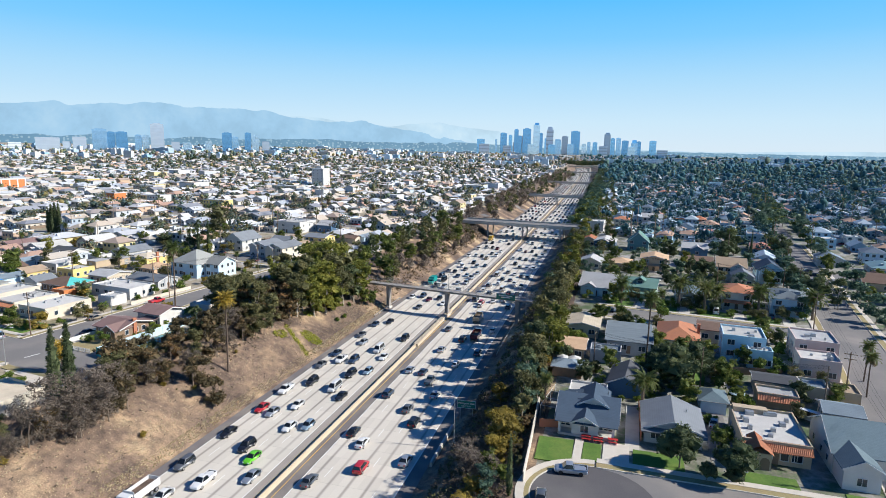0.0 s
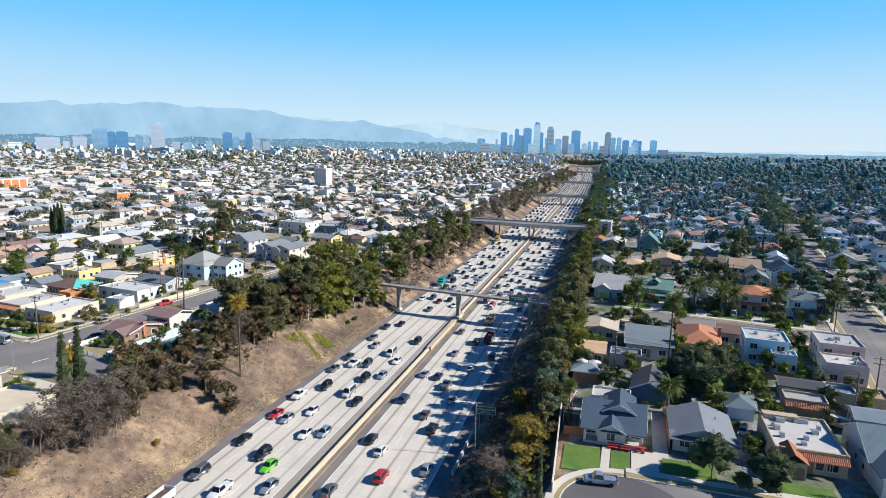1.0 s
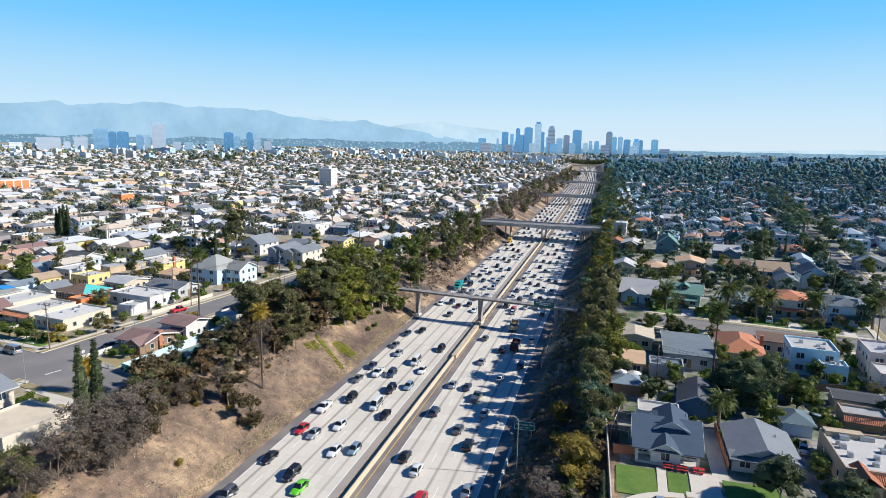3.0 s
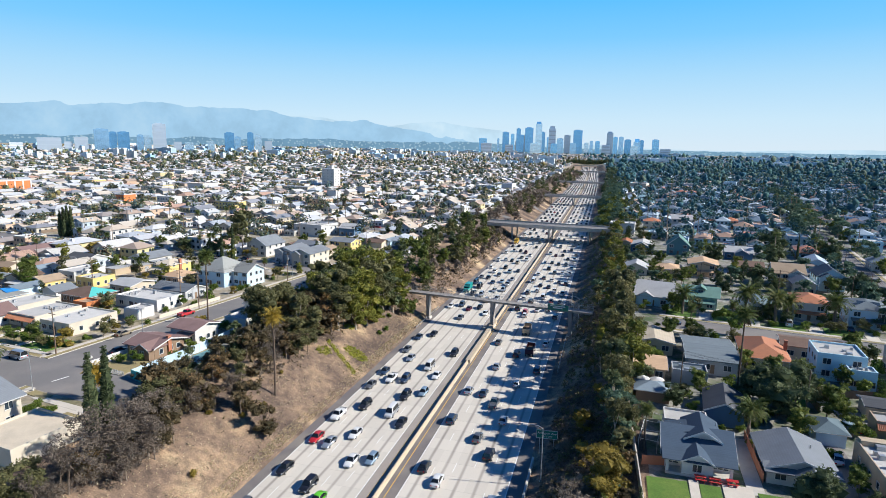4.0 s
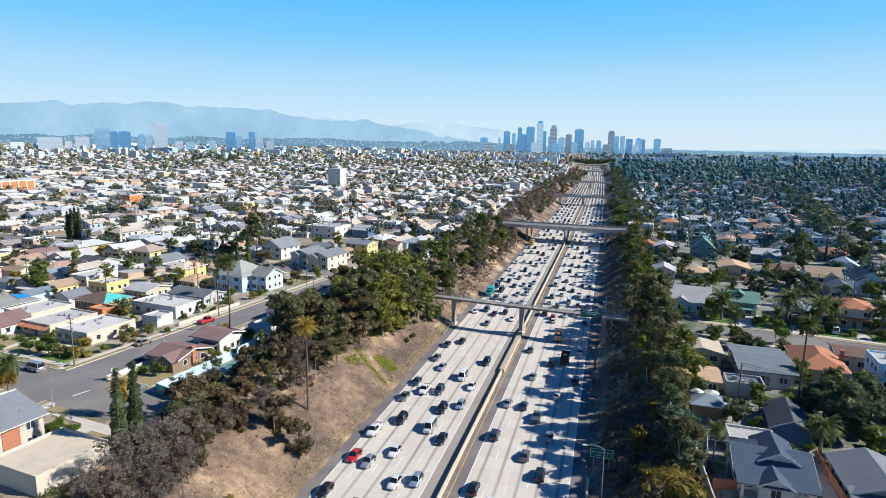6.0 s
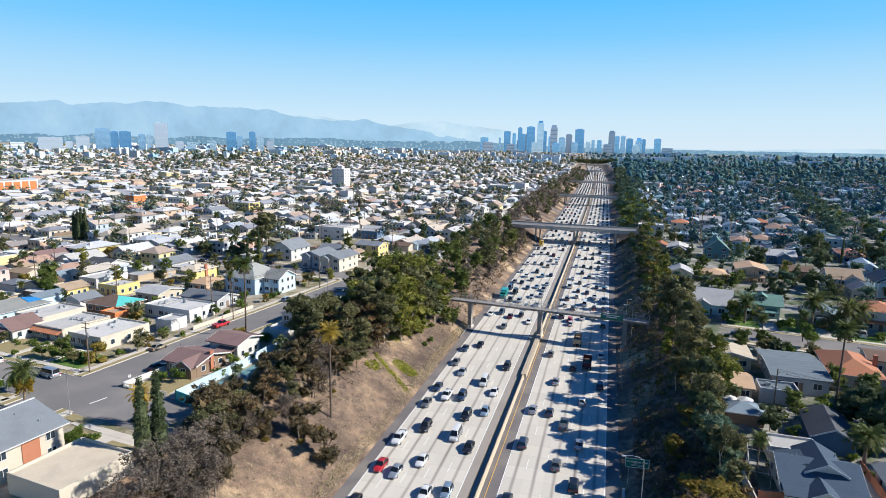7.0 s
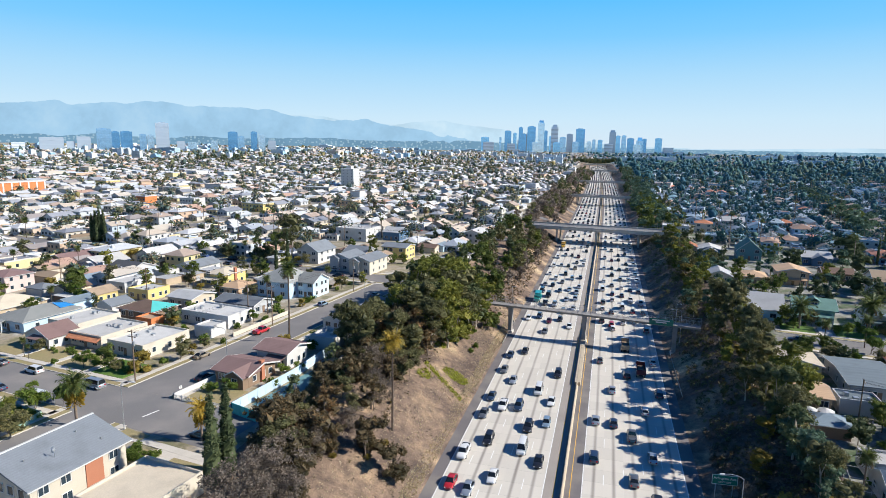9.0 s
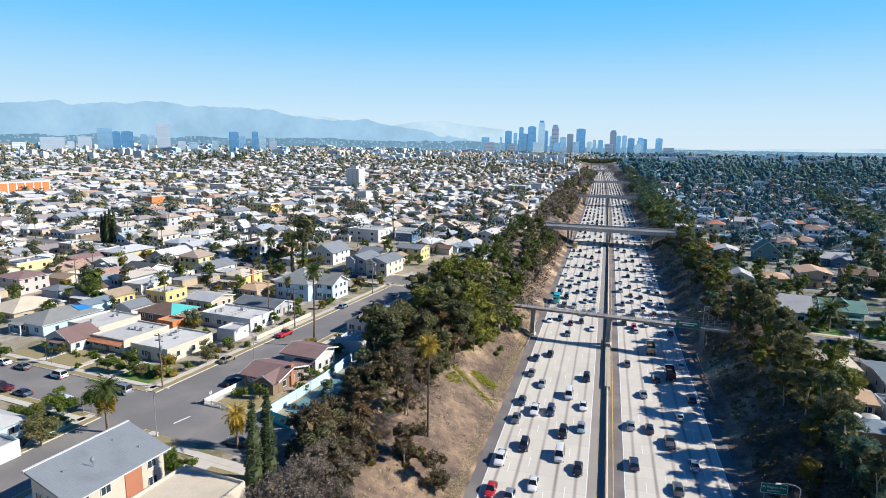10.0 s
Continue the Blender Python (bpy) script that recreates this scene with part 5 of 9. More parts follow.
lot(107.6, 124.0, NZ - 4, 5.0, 6.0, 2.8, "flat", "tan", "tan", "low tan garage with a tan flat roof", windows=False, name="garage", vents=False)
lot(103.4, 113.2, NZ - 4, 6.5, 6.5, 3.0, "gable_x", "white", "blue_grey", "small white cottage with a blue-grey roof", windows=True, pitch=0.3)
lot(53.6, 109.4, NZ, 8.0, 5.5, 2.4, "flat", "white", "white", "open white flat patio roof behind the bungalow", windows=False, name="patio_roof", vents=False)
lot(48.3, 122.6, NZ, 6.8, 5.5, 2.5, "hip", "brown", "blue_grey", "small garden pavilion with a grey hip roof", windows=False, name="pavilion", pitch=0.35)
# --- houses with their backs to the camera
lot(48.4, 135.5, NZ, 6.6, 9, 2.9, "gable_x", "tan", "peach", "tan bungalow with an orange-brown roof", pitch=0.2, over=0.6)
lot(50.4, 153.5, NZ, 9.0, 11, 3.1, "gable_y", "beige", "sand", "beige bungalow with a worn sandy roof", pitch=0.22, over=0.6)
lot(63.0, 147.0, NZ, 11.0, 18, 3.2, "gable_x", "grey", "slate_blue", "long bungalow with a wide slate-blue roof", pitch=0.1, over=0.6)
lot(57.0, 133.8, NZ, 7.6, 5.5, 2.8, "flat", "grey", "slate_blue", "low grey garage with a flat slate-blue roof", windows=False, name="garage")
lot(76.0, 151.0, NZ - 4, 10, 16, 3.3, "hip", "cream", "tile", "cream house with a red clay tile hip roof", pitch=0.42, over=0.6, chimney=True)
lot(91.2, 147.0, NZ - 3, 10.0, 10, 5.9, "flat", "sky_blue", "white", "sky-blue two-storey house with a flat white roof", storeys=2)
lot(94.0, 140.0, NZ - 3, 5.5, 4, 4.2, "flat", "sky_blue", "white", "sky-blue annex with outdoor stair", windows=True)
lot(89.0, 158.0, NZ - 6, 14.0, 9, 3.4, "gable_x", "beige", "brown", "long bungalow with a worn brown roof facing the street", pitch=0.2)
lot(108.0, 148.6, NZ - 4, 9.6, 11, 6.0, "flat", "pink", "light_grey", "pink two-storey stucco apartment house", storeys=2)
lot(106.2, 138.0, NZ - 4, 8.5, 8, 4.6, "flat", "pink", "white", "pink stucco building with parapet and terrace", windows=True)
# --- far side of the next street
lot(54.0, 204.0, RZ, 11, 14, 3.6, "gable_x", "sky_blue", "light_grey", "blue craftsman house with pale double gables", pitch=0.5, over=0.8, front_gable=(-2.4, 4.8, 0.8))
lot(68.6, 204.0, RZ, 10.5, 13, 4.6, "gable_x", "green", "green", "green craftsman house with two low green roofs", pitch=0.3, over=0.9, porch=(9.5, 3.2, 0), storeys=1, dormer=True)
lot(84.7, 199.5, RZ, 9, 11, 3.1, "gable_y", "white", "teal_grey", "small white bungalow with a grey gable roof and porch", porch=(4, 2, 0), pitch=0.4)
lot(99.5, 199.0, RZ, 9.5, 12, 6.0, "hip", "white", "tile", "white two-storey house with a red tile roof", storeys=2, pitch=0.35, porch=(8.5, 2.2, 0))
gs = lot(114.2, 196.0, RZ, 10, 14, 6.0, "hip", "pale_blue", "slate_blue", "pale blue two-storey house with a dark roof and solar panels", storeys=2, pitch=0.3, porch=(9, 2.4, 0))
for i in range(3):
    part("solar_panel", Geo().add([(-2.8 + 2.0 * i, -4.4, 6.95), (-0.9 + 2.0 * i, -4.4, 6.95), (-0.9 + 2.0 * i, -2.0, 7.6), (-2.8 + 2.0 * i, -2.0, 7.6),
                                   (-2.8 + 2.0 * i, -4.4, 6.85), (-0.9 + 2.0 * i, -4.4, 6.85), (-0.9 + 2.0 * i, -2.0, 7.5), (-2.8 + 2.0 * i, -2.0, 7.5)],
                                  [(0, 1, 2, 3), (7, 6, 5, 4), (0, 4, 5, 1), (1, 5, 6, 2), (2, 6, 7, 3), (3, 7, 4, 0)]), GLASS, gs)

# --- rows beyond, up to the far bridge
for row in ((49.5, 253.0, 9, 11, 3.2, "gable_y", "cream", "light_grey", "cream bungalow with a pale gable roof", {}),
            (62.5, 254.5, 10, 11, 3.2, "hip", "tan", "peach", "tan bungalow with an orange-brown hip roof", {"pitch": 0.28}),
            (76.5, 257.5, 10.5, 12, 5.6, "gable_y", "peach", "peach", "two-storey house with peach gable roof and balcony", {"storeys": 2, "pitch": 0.25, "over": 0.9, "porch": (9, 2, 0)}),
            (46.6, 317.0, 6, 10, 4.0, "gable_y", "tan", "rust", "narrow tan house with a rust-red roof", {}),
            (55.0, 313.5, 11, 12, 3.8, "gable_y", "dark_blue", "white", "dark craftsman house with a pale roof and porch", {"front_gable": (0, 6, 2.4), "pitch": 0.3}),
            (72.0, 311.5, 10.5, 12, 5.0, "gable_y", "faded_teal", "green", "teal house with a steep green front gable", {"storeys": 2, "pitch": 0.85}),
            (99.5, 308.5, 12, 12, 3.6, "gable_x", "dark_blue", "light_grey", "dark blue bungalow with a pale gable roof", {"front_gable": (1, 6, 2), "pitch": 0.35})):
    lot(row[0], row[1], -5, *row[2:9], **row[9])
for row in ((106.0, 249.0, 11, 12, 5.6, "gable_x", "white", "tan", "white two-storey house with a tan gable roof", {"storeys": 2, "pitch": 0.5, "front_gable": (2.5, 6, 1)}),
            (108.3, 236.5, 7.5, 8, 4.0, "gable_y", "beige", "grey", "small beige house with a grey gable roof", {"pitch": 0.55}),
            (120.2, 248.5, 9.5, 12, 5.6, "gable_y", "sky_blue", "navy", "sky-blue two-storey house with a dark gable roof", {"storeys": 2, "pitch": 0.6, "front_gable": (-1.5, 5, 1.5)}),
            (97.0, 272.0, 11, 10, 3.2, "gable_x", "brown", "brown", "dark brown bungalow with a low brown roof", {"pitch": 0.3}),
            (46.0, 384.0, 15, 12, 6.0, "flat", "white", "white", "white two-storey flat-roofed apartment house", {"storeys": 2}),
            (65.0, 407.0, 10, 11, 5.8, "hip", "cream", "tile", "cream two-storey house with a red tile roof", {"storeys": 2, "pitch": 0.35}),
            (86.0, 428.0, 13, 11, 5.8, "gable_x", "white", "light_grey", "white two-storey house with a pale roof", {"storeys": 2}),
            (105.0, 435.0, 13, 11, 5.8, "flat", "sky_blue", "white", "sky-blue flat-roofed house with tiled edge", {"storeys": 2, "tile": True}),
            (117.5, 434.0, 9.5, 10, 5.4, "hip", "brick", "tile", "brick-red house with a red tile roof", {"storeys": 2})):
    lot(row[0], row[1], -5, *row[2:9], **row[9])
for row in ((95.5, 381.0, 10.5, 12, 3.4, "hip", "grey", "grey", "grey bungalow with a grey hip roof", {}),
            (172.5, 357.0, 11.5, 11, 5.4, "flat", "sky_blue", "white", "sky-blue flat-roofed house beyond the avenue", {"storeys": 2}),
            (192.5, 372.0, 8, 10, 5.4, "flat", "white", "white", "white flat-roofed house beyond the avenue", {"storeys": 2}),
            (157.5, 298.0, 10.5, 12, 3.8, "gable_y", "white", "blue_grey", "white bungalow with blue-grey roof beyond the avenue", {})):
    lot(row[0], row[1], -8, *row[2:9], **row[9])

# yards, lawns, drives of the dead-end street
pad("lawn_bungalow", 48.6, 84.6, 6.4, 8.8, 0, LAWN, "bright green mown front lawn", "lawn", 0.12)
pad("front_walk", 52.7, 85.4, 1.5, 9.0, NZ, PALE, "pale concrete front path", "path", 0.14)
pad("lawn_small", 55.2, 85.6, 3.2, 6.6, NZ, LAWN, "small green lawn between path and drive", "lawn", 0.12)
pad("driveway", 59.4, 85.6, 4.6, 9.0, NZ, PALE, "pale concrete driveway", "driveway", 0.13)
pad("driveway_long", 62.6, 98.0, 2.6, 20, NZ, CONCRETE, "narrow grey concrete side drive", "driveway", 0.1)
pad("lawn_second", 66.6, 85.4, 8.6, 6.6, NZ, LAWN, "green front lawn in tree shade", "lawn", 0.12)
pad("lawn_third", 84.0, 84.6, 9, 4.0, NZ, LAWN, "green front lawn behind a low hedge", "lawn", 0.12)
pad("lawn_fourth", 97.0, 83.0, 4, 2.0, NZ, LAWN, "green front lawn by the street", "lawn", 0.12)
pad("yard_paving", 78.4, 100.0, 4.4, 22, NZ, STREET, "dark asphalt side yard", "paving", 0.1)
pad("lawn_back", 76.8, 128.5, 6.5, 8, RZ, LAWN, "green back lawn", "lawn", 0.12)
for vv in (-66, -52, -36, -22):
    x, y = right_xy(31.5, vv)
    pad("front_lawn", x, y, 9, 7.0, RZ, LAWN, "green front lawn of the bungalow", "lawn", 0.12)
    x, y = right_xy(31.5, vv + 7)
    pad("driveway", x, y, 3.2, 9.0, RZ, PALE, "pale concrete driveway", "driveway", 0.13)
fence("garden_wall", [(44.6, 72.0), (44.0, 90), (43.4, 108), (43.0, 124)], 2.0, PALE, "pale block wall along the top of the cutting", 3.0, thick=0.2)
fence("board_fence", [(64.2, 108.5), (64.0, 92.5)], 1.7, stucco("brick"), "reddish board fence along the side drive", 2.2)
fence("board_fence", [(44.9, 93.0), (48.6, 93.6)], 1.7, stucco("brick"), "reddish board fence beside the bungalow", 2.2)
fence("board_fence", [(81.6, 124.5), (81.0, 132), (98, 134.8)], 1.8, stucco("brown"), "dark brown board fence between yards", 2.4)


def picnic_table(x, y, rz, paint):
    ob = tagged(empty("picnic_table", pose(x, y, ground_z(x, y) + 0.1, 0, 0, rz)), "red garden table with two benches on the porch front", "table", "garden tables")
    for i in range(5):
        part("plank", Geo().box(-0.9, -0.4 + i * 0.16, 0.72, 0.9, -0.26 + i * 0.16, 0.77), PAINT_RED, ob)
    for s in (-1, 1):
        part("bench", Geo().box(-0.9, s * 0.75 - 0.14, 0.42, 0.9, s * 0.75 + 0.14, 0.47), PAINT_RED, ob)
        part("leg", Geo().box(s * 0.6 - 0.05, -0.8, 0, s * 0.6 + 0.05, 0.8, 0.42, top=0.02), PAINT_RED, ob)
        part("support", Geo().box(s * 0.6 - 0.05, -0.3, 0.42, s * 0.6 + 0.05, 0.3, 0.72), PAINT_RED, ob)


PAINT_RED = grained("red_paint", (0.5, 0.03, 0.03), 0.5, 0.2, 0.15, 1, 6, bump=0.1)
picnic_table(54.0, 90.2, NZ, PAINT_RED)
picnic_table(56.2, 90.1, NZ, PAINT_RED)
picnic_table(58.9, 90.2, NZ, PAINT_RED)


def parasol(x, y, r, mat, label):
    ob = tagged(empty("parasol", pose(x, y, ground_z(x, y))), label, "parasol", "parasols")
    part("pole", Geo().tube((0, 0, 0), (0, 0, 2.6), 0.04), STEEL, ob)
    g, n = Geo(), 10
    rim = [(r * math.cos(2 * math.pi * i / n), r * math.sin(2 * math.pi * i / n), 2.05) for i in range(n)]
    low = [(p[0], p[1], 1.88) for p in rim]
    g.add([(0, 0, 2.65)] + rim + low, [(0, 1 + i, 1 + (i + 1) % n) for i in range(n)] + [(1 + i, 1 + n + i, 1 + n + (i + 1) % n, 1 + (i + 1) % n) for i in range(n)])
    part("canopy", g, mat, ob)


parasol(46.6, 127.6, 1.5, TRIM, "white garden parasol behind the bungalow")
parasol(49.6, 127.6, 1.6, TRIM, "white garden parasol behind the bungalow")
parasol(83.0, 126.0, 2.0, TRIM, "white garden parasol on the back lawn")
parasol(85.0, 117.5, 1.6, stucco("pale_blue"), "blue garden parasol in the yard")


def pipe_frame():
    ob = tagged(empty("shelter_frame", pose(47.0, 103.5, ground_z(47.0, 103.5), 0, 0, RZ)), "bare white pipe frame of a shelter", "frame")
    for y in (-6, -2, 2, 6):
        for x in (-1.6, 1.6):
            part("post", Geo().tube((x, y, 0), (x, y, 2.4), 0.05), TRIM, ob)
        part("beam", Geo().tube((-1.6, y, 2.4), (1.6, y, 2.4), 0.05), TRIM, ob)
    for x in (-1.6, 1.6):
        part("rail", Geo().tube((x, -6, 2.4), (x, 6, 2.4), 0.05), TRIM, ob)


pipe_frame()

# --- left of the freeway: corner plots by the frontage street
def apartment_house():
    """Two storeys under one long roof slope that falls towards the freeway."""
    ob = tagged(empty("apartment_house", pose(-70.6, 62.6, ground_z(-70.6, 62.6), 0, 0, LZ)), "cream two-storey apartment house with a pale grey sloping roof", "house")
    wall = [(-4.0, -0.6), (3.6, -0.6), (3.6, 5.7), (-4.0, 8.0)]
    part("wall", Geo().loft([[(x, -7.4, z) for x, z in wall], [(x, 7.4, z) for x, z in wall]]), stucco("cream"), ob)
    top = [(-4.3, 7.95), (4.3, 5.35), (4.3, 5.6), (-4.3, 8.25)]
    part("roof", Geo().loft([[(x, -8.1, z) for x, z in top], [(x, 8.1, z) for x, z in top]]), shingle("grey"), ob)
    part("ridge_cap", Geo().box(-4.45, -8.15, 7.9, -4.1, 8.15, 8.32), TRIM, ob)
    part("gutter", Geo().box(4.3, -8.1, 5.3, 4.42, 8.1, 5.45), TRIM, ob)
    part("panel", Geo().box(3.6, 0.6, -0.6, 3.72, 3.4, 5.5), stucco("brick"), ob, "terracotta wall panel")
    for z in (0.9, 3.7):
        for y in (-5.6, -2.4, 5.2):
            o = part("window", window_mesh(1.4, 1.3), [TRIM, GLASS], ob)
            o.location, o.rotation_euler = (3.6, y, z), (0, 0, radians(90))
        for x in (-2.6, -0.4, 1.9):
            o = part("window", window_mesh(1.2, 1.3), [TRIM, GLASS], ob)
            o.location = (x, -7.4, z)
    part("dish_mast", Geo().tube((0.8, -1.8, 6.3), (0.8, -1.8, 7.9), 0.04), STEEL, ob)
    part("dish", Geo().tube((0.8, -1.95, 7.9), (0.8, -2.1, 7.95), 0.42, 0.1, 10), TRIM, ob)
    for x, y in ((-2.0, 3.5), (1.5, 5.0), (-1.0, -5.0)):
        part("vent", Geo().tube((x, y, 6.4), (x, y, 7.9 - 0.3 * (x + 2)), 0.09, n=7), STEEL, ob)


apartment_house()
lot(-57.6, 63.2, LZ, 11.5, 12, 2.9, "flat", "cream", "sand", "low garage wing with a sand-coloured flat roof", vents=False, windows=False, name="garage")
pad("yard_concrete", -61.0, 73.5, 12, 8, LZ, PALE, "pale concrete yard beside the apartment house", "paving", 0.1)
pad("verge_bed", -74.6, 79.9, 6.0, 2.0, -10, DRY_LAWN, "dry brown planted strip by the kerb", "planting", 0.14)
pad("sidewalk_bend", -65.5, 77.6, 18.0, 1.6, -8, PALE, "pale concrete sidewalk round the corner", "path", 0.12)
pad("corner_lawn", -58.6, 73.2, 7.5, 3.2, LZ, DRY_LAWN, "dry brown lawn beside the yard", "lawn", 0.13)
pad("planting_bed", -68.4, 74.0, 6.5, 4.2, LZ, DRY_LAWN, "dry planted bed with round shrubs", "planting", 0.14)
lot(-106.0, 119.3, LZ, 12.0, 14.5, 3.0, "flat", "cream", "white", "cream stucco house with flat white roof and roof vents")
lot(-120.6, 121.4, LZ, 11.5, 14.0, 3.0, "flat", "cream", "white", "cream house with flat white roof and tiled porch", tile=True)
lot(-132.2, 114.6, LZ, 9.0, 8.0, 3.0, "gable_y", "white", "mauve", "white cottage with a mauve-brown gable roof", porch=(4.5, 2, 1), pitch=0.5)
lot(-135.0, 127.4, LZ, 12.0, 13.0, 3.1, "flat", "cream", "white", "long cream building with a flat white roof")
b3 = lot(-151.2, 127.0, LZ, 13, 17, 3.2, "hip", "pale_blue", "slate", "pale blue bungalow with a grey hip roof and tarpaulin", pitch=0.3, porch=(5, 2, -2.5))
part("tarpaulin", Geo().add([(1.0, 3.4, 5.25), (4.6, 3.4, 4.2), (4.6, 7.6, 4.15), (1.0, 7.2, 4.55), (1.0, 3.4, 5.15), (4.6, 3.4, 4.1), (4.6, 7.6, 4.05), (1.0, 7.2, 4.45)],
                            [(0, 1, 2, 3), (7, 6, 5, 4), (0, 4, 5, 1), (1, 5, 6, 2), (2, 6, 7, 3), (3, 7, 4, 0)]), grained("tarpaulin_blue", (0.02, 0.22, 0.55), 0.5, 0.2, 0.1, 1, 6), b3, "bright blue tarpaulin")
lot(-169.5, 132.5, LZ, 13, 15, 3.2, "hip", "tan", "sand", "tan bungalow with a sand-coloured hip roof", pitch=0.35)
lot(-155.3, 152.0, LZ, 8, 8, 3.2, "gable_y", "yellow", "tan", "pale yellow cottage with a tan gable roof", pitch=0.35)
lot(-98.0, 132.8, LZ, 5.5, 6, 2.7, "flat", "white", "white", "white garage with a flat roof facing the street", windows=False, name="garage", vents=False)
lot(-104.5, 144.2, LZ, 18, 10, 3.3, "flat", "white", "white", "long white flat-roofed house with arcaded porch")
tq = lot(-127.0, 142.6, LZ, 13.0, 10, 3.0, "hip", "brown", "brown", "brown cottage with turquoise covering on one roof end", pitch=0.34, over=0.6)
part("roof_sheet", Geo().add([(6.9, -5.3, 3.09), (6.9, 5.3, 3.09), (1.6, 0, 4.9), (6.9, -5.3, 3.02), (6.9, 5.3, 3.02), (1.6, 0, 4.83)], [(0, 1, 2), (5, 4, 3), (0, 3, 4, 1), (1, 4, 5, 2), (2, 5, 3, 0)]), stucco("turquoise"), tq, "turquoise roof covering")
lot(-118.3, 133.4, LZ, 6.0, 4.6, 2.8, "flat", "orange", "peach", "small orange-red annex with a flat roof", windows=False, name="annex", vents=False)
lot(-104.0, 157.5, LZ + 90, 9, 15, 3.1, "gable_y", "grey", "grey", "grey bungalow with a dark grey gable roof", pitch=0.3)
lot(-124.0, 158.0, LZ, 10, 10, 3.1, "gable_x", "beige", "light_grey", "beige bungalow with a pale grey roof", pitch=0.22)
lot(-143.2, 161.0, LZ, 9, 9, 3.2, "flat", "yellow", "white", "pale yellow house with a flat white roof")
lot(-158.5, 169.5, LZ, 9, 13, 3.2, "flat", "white", "white", "white flat-roofed house behind the trees")
lot(-131.5, 186.5, LZ, 9.5, 11, 4.6, "hip", "yellow", "sand", "cream two-storey house with a sandy hip roof", storeys=2, pitch=0.25, chimney=True, porch=(8, 3, 0))
lot(-118.5, 175.5, LZ, 9, 10, 3.0, "hip", "peach", "peach", "peach bungalow with an orange-brown hip roof", pitch=0.3)
lot(-140.5, 143.5, LZ, 6.5, 7, 2.8, "gable_y", "white", "grey", "small white back house with a grey roof", windows=False, name="back_house")
lot(-102.5, 180.3, LZ, 13, 14, 5.8, "hip", "pale_blue", "slate", "pale blue two-storey house with steep grey hip roof", storeys=2, pitch=0.62, over=0.5)
lot(-92.3, 181.2, LZ, 6.4, 9.5, 5.4, "gable_x", "pale_blue", "slate", "pale blue two-storey wing with a grey gable roof", storeys=2, pitch=0.5)
lot(-89.7, 224.6, LZ, 9.5, 15, 5.6, "gable_y", "cream", "grey", "grey-roofed two-storey house with cream side walls", storeys=2, pitch=0.35, front_gable=(-1.5, 4, 1.5))
lot(-100.4, 227.2, LZ, 9.0, 13, 5.6, "gable_y", "grey", "grey", "grey two-storey house with a gable roof", storeys=2, pitch=0.35, front_gable=(-1.5, 4, 1.5))
lot(-120.6, 238.0, LZ, 11, 14, 5.4, "gable_y", "white", "grey", "white two-storey house with a steep dark gable roof", storeys=2, pitch=0.6, dormer=True)
lot(-88.0, 257.0, LZ, 12, 10, 5.6, "gable_x", "yellow", "grey", "yellow two-storey apartment house", storeys=2, pitch=0.25)
lot(-104.5, 250.0, LZ, 11, 11, 3.4, "gable_x", "white", "grey", "white bungalow with a grey roof", pitch=0.4)
lot(-108.5, 309.0, LZ, 10, 11, 4.6, "gable_x", "dark_blue", "light_grey", "dark blue house with a pale roof", pitch=0.4)
lot(-128.5, 304.0, LZ, 19, 18, 6.4, "flat", "white", "white", "large white two-storey house with a flat roof", storeys=2)
lot(-198.5, 155.5, LZ, 13, 10, 5.4, "hip", "pink", "mauve", "pink two-storey house with a mauve hip roof", storeys=2, pitch=0.2)
lot(-211.0, 194.5, LZ, 12, 16, 3.4, "gable_y", "yellow", "mauve", "cream bungalow with a mauve gable roof", pitch=0.4, front_gable=(-1, 5, 2))
lot(-194.5, 193.5, LZ, 13, 14, 3.2, "gable_y", "white", "white", "white bungalow with a white gable roof", pitch=0.4, front_gable=(2, 5, 2))
lot(-175.0, 187.0, LZ, 13, 13, 3.2, "gable_x", "white", "dark", "white bungalow with dark cross-gabled roof", pitch=0.35, front_gable=(-2, 5.5, 2))
# the corner south of the cross street
lot(-106.5, 70.0, LZ, 10, 12, 3.0, "hip", "pale_blue", "light_grey", "pale blue bungalow with a grey hip roof")
lot(-119.5, 72.5, LZ, 9, 11, 3.0, "gable_y", "white", "brown", "white bungalow with a brown gable roof")
lot(-132.5, 74.5, LZ, 9, 12, 3.0, "hip", "cream", "tan", "cream bungalow with a tan hip roof")
lot(-97.5, 66.0, LZ, 5.5, 7, 2.5, "flat", "white", "light_grey", "open white carport with a flat roof", windows=False, name="carport", vents=False)
fence("board_fence", [(-95.2, 74.0), (-96.4, 80.5), (-104.0, 81.6)], 1.3, stucco("green"), "low green board fence round the corner yard", 2.2)
for k in range(12):
    put_tree("shrub", -96.5 - 1.3 * k, 79.6 + 0.16 * k, 0.7 + 0.1 * (k % 3), 60 * k)
for x, y, k, s in ((-96.0, 103.5, "gold", 0.5), (-101.0, 103.2, "olive", 0.45), (-106.5, 103.0, "bright", 0.4), (-109.5, 102.4, "fan2", 0.3), (-93.2, 109.0, "bright", 0.4), (-92.6, 118.0, "gold", 0.42), (-91.8, 123.0, "olive", 0.4),
                   (-117.0, 101.5, "bright", 0.35), (-126.5, 103.0, "fan2", 0.35), (-128.5, 108.0, "olive", 0.5), (-90.0, 127.0, "shrub", 1.0), (-102.0, 105.0, "shrub", 1.3)):
    put_tree(k, x, y, s, x * 31 % 360)
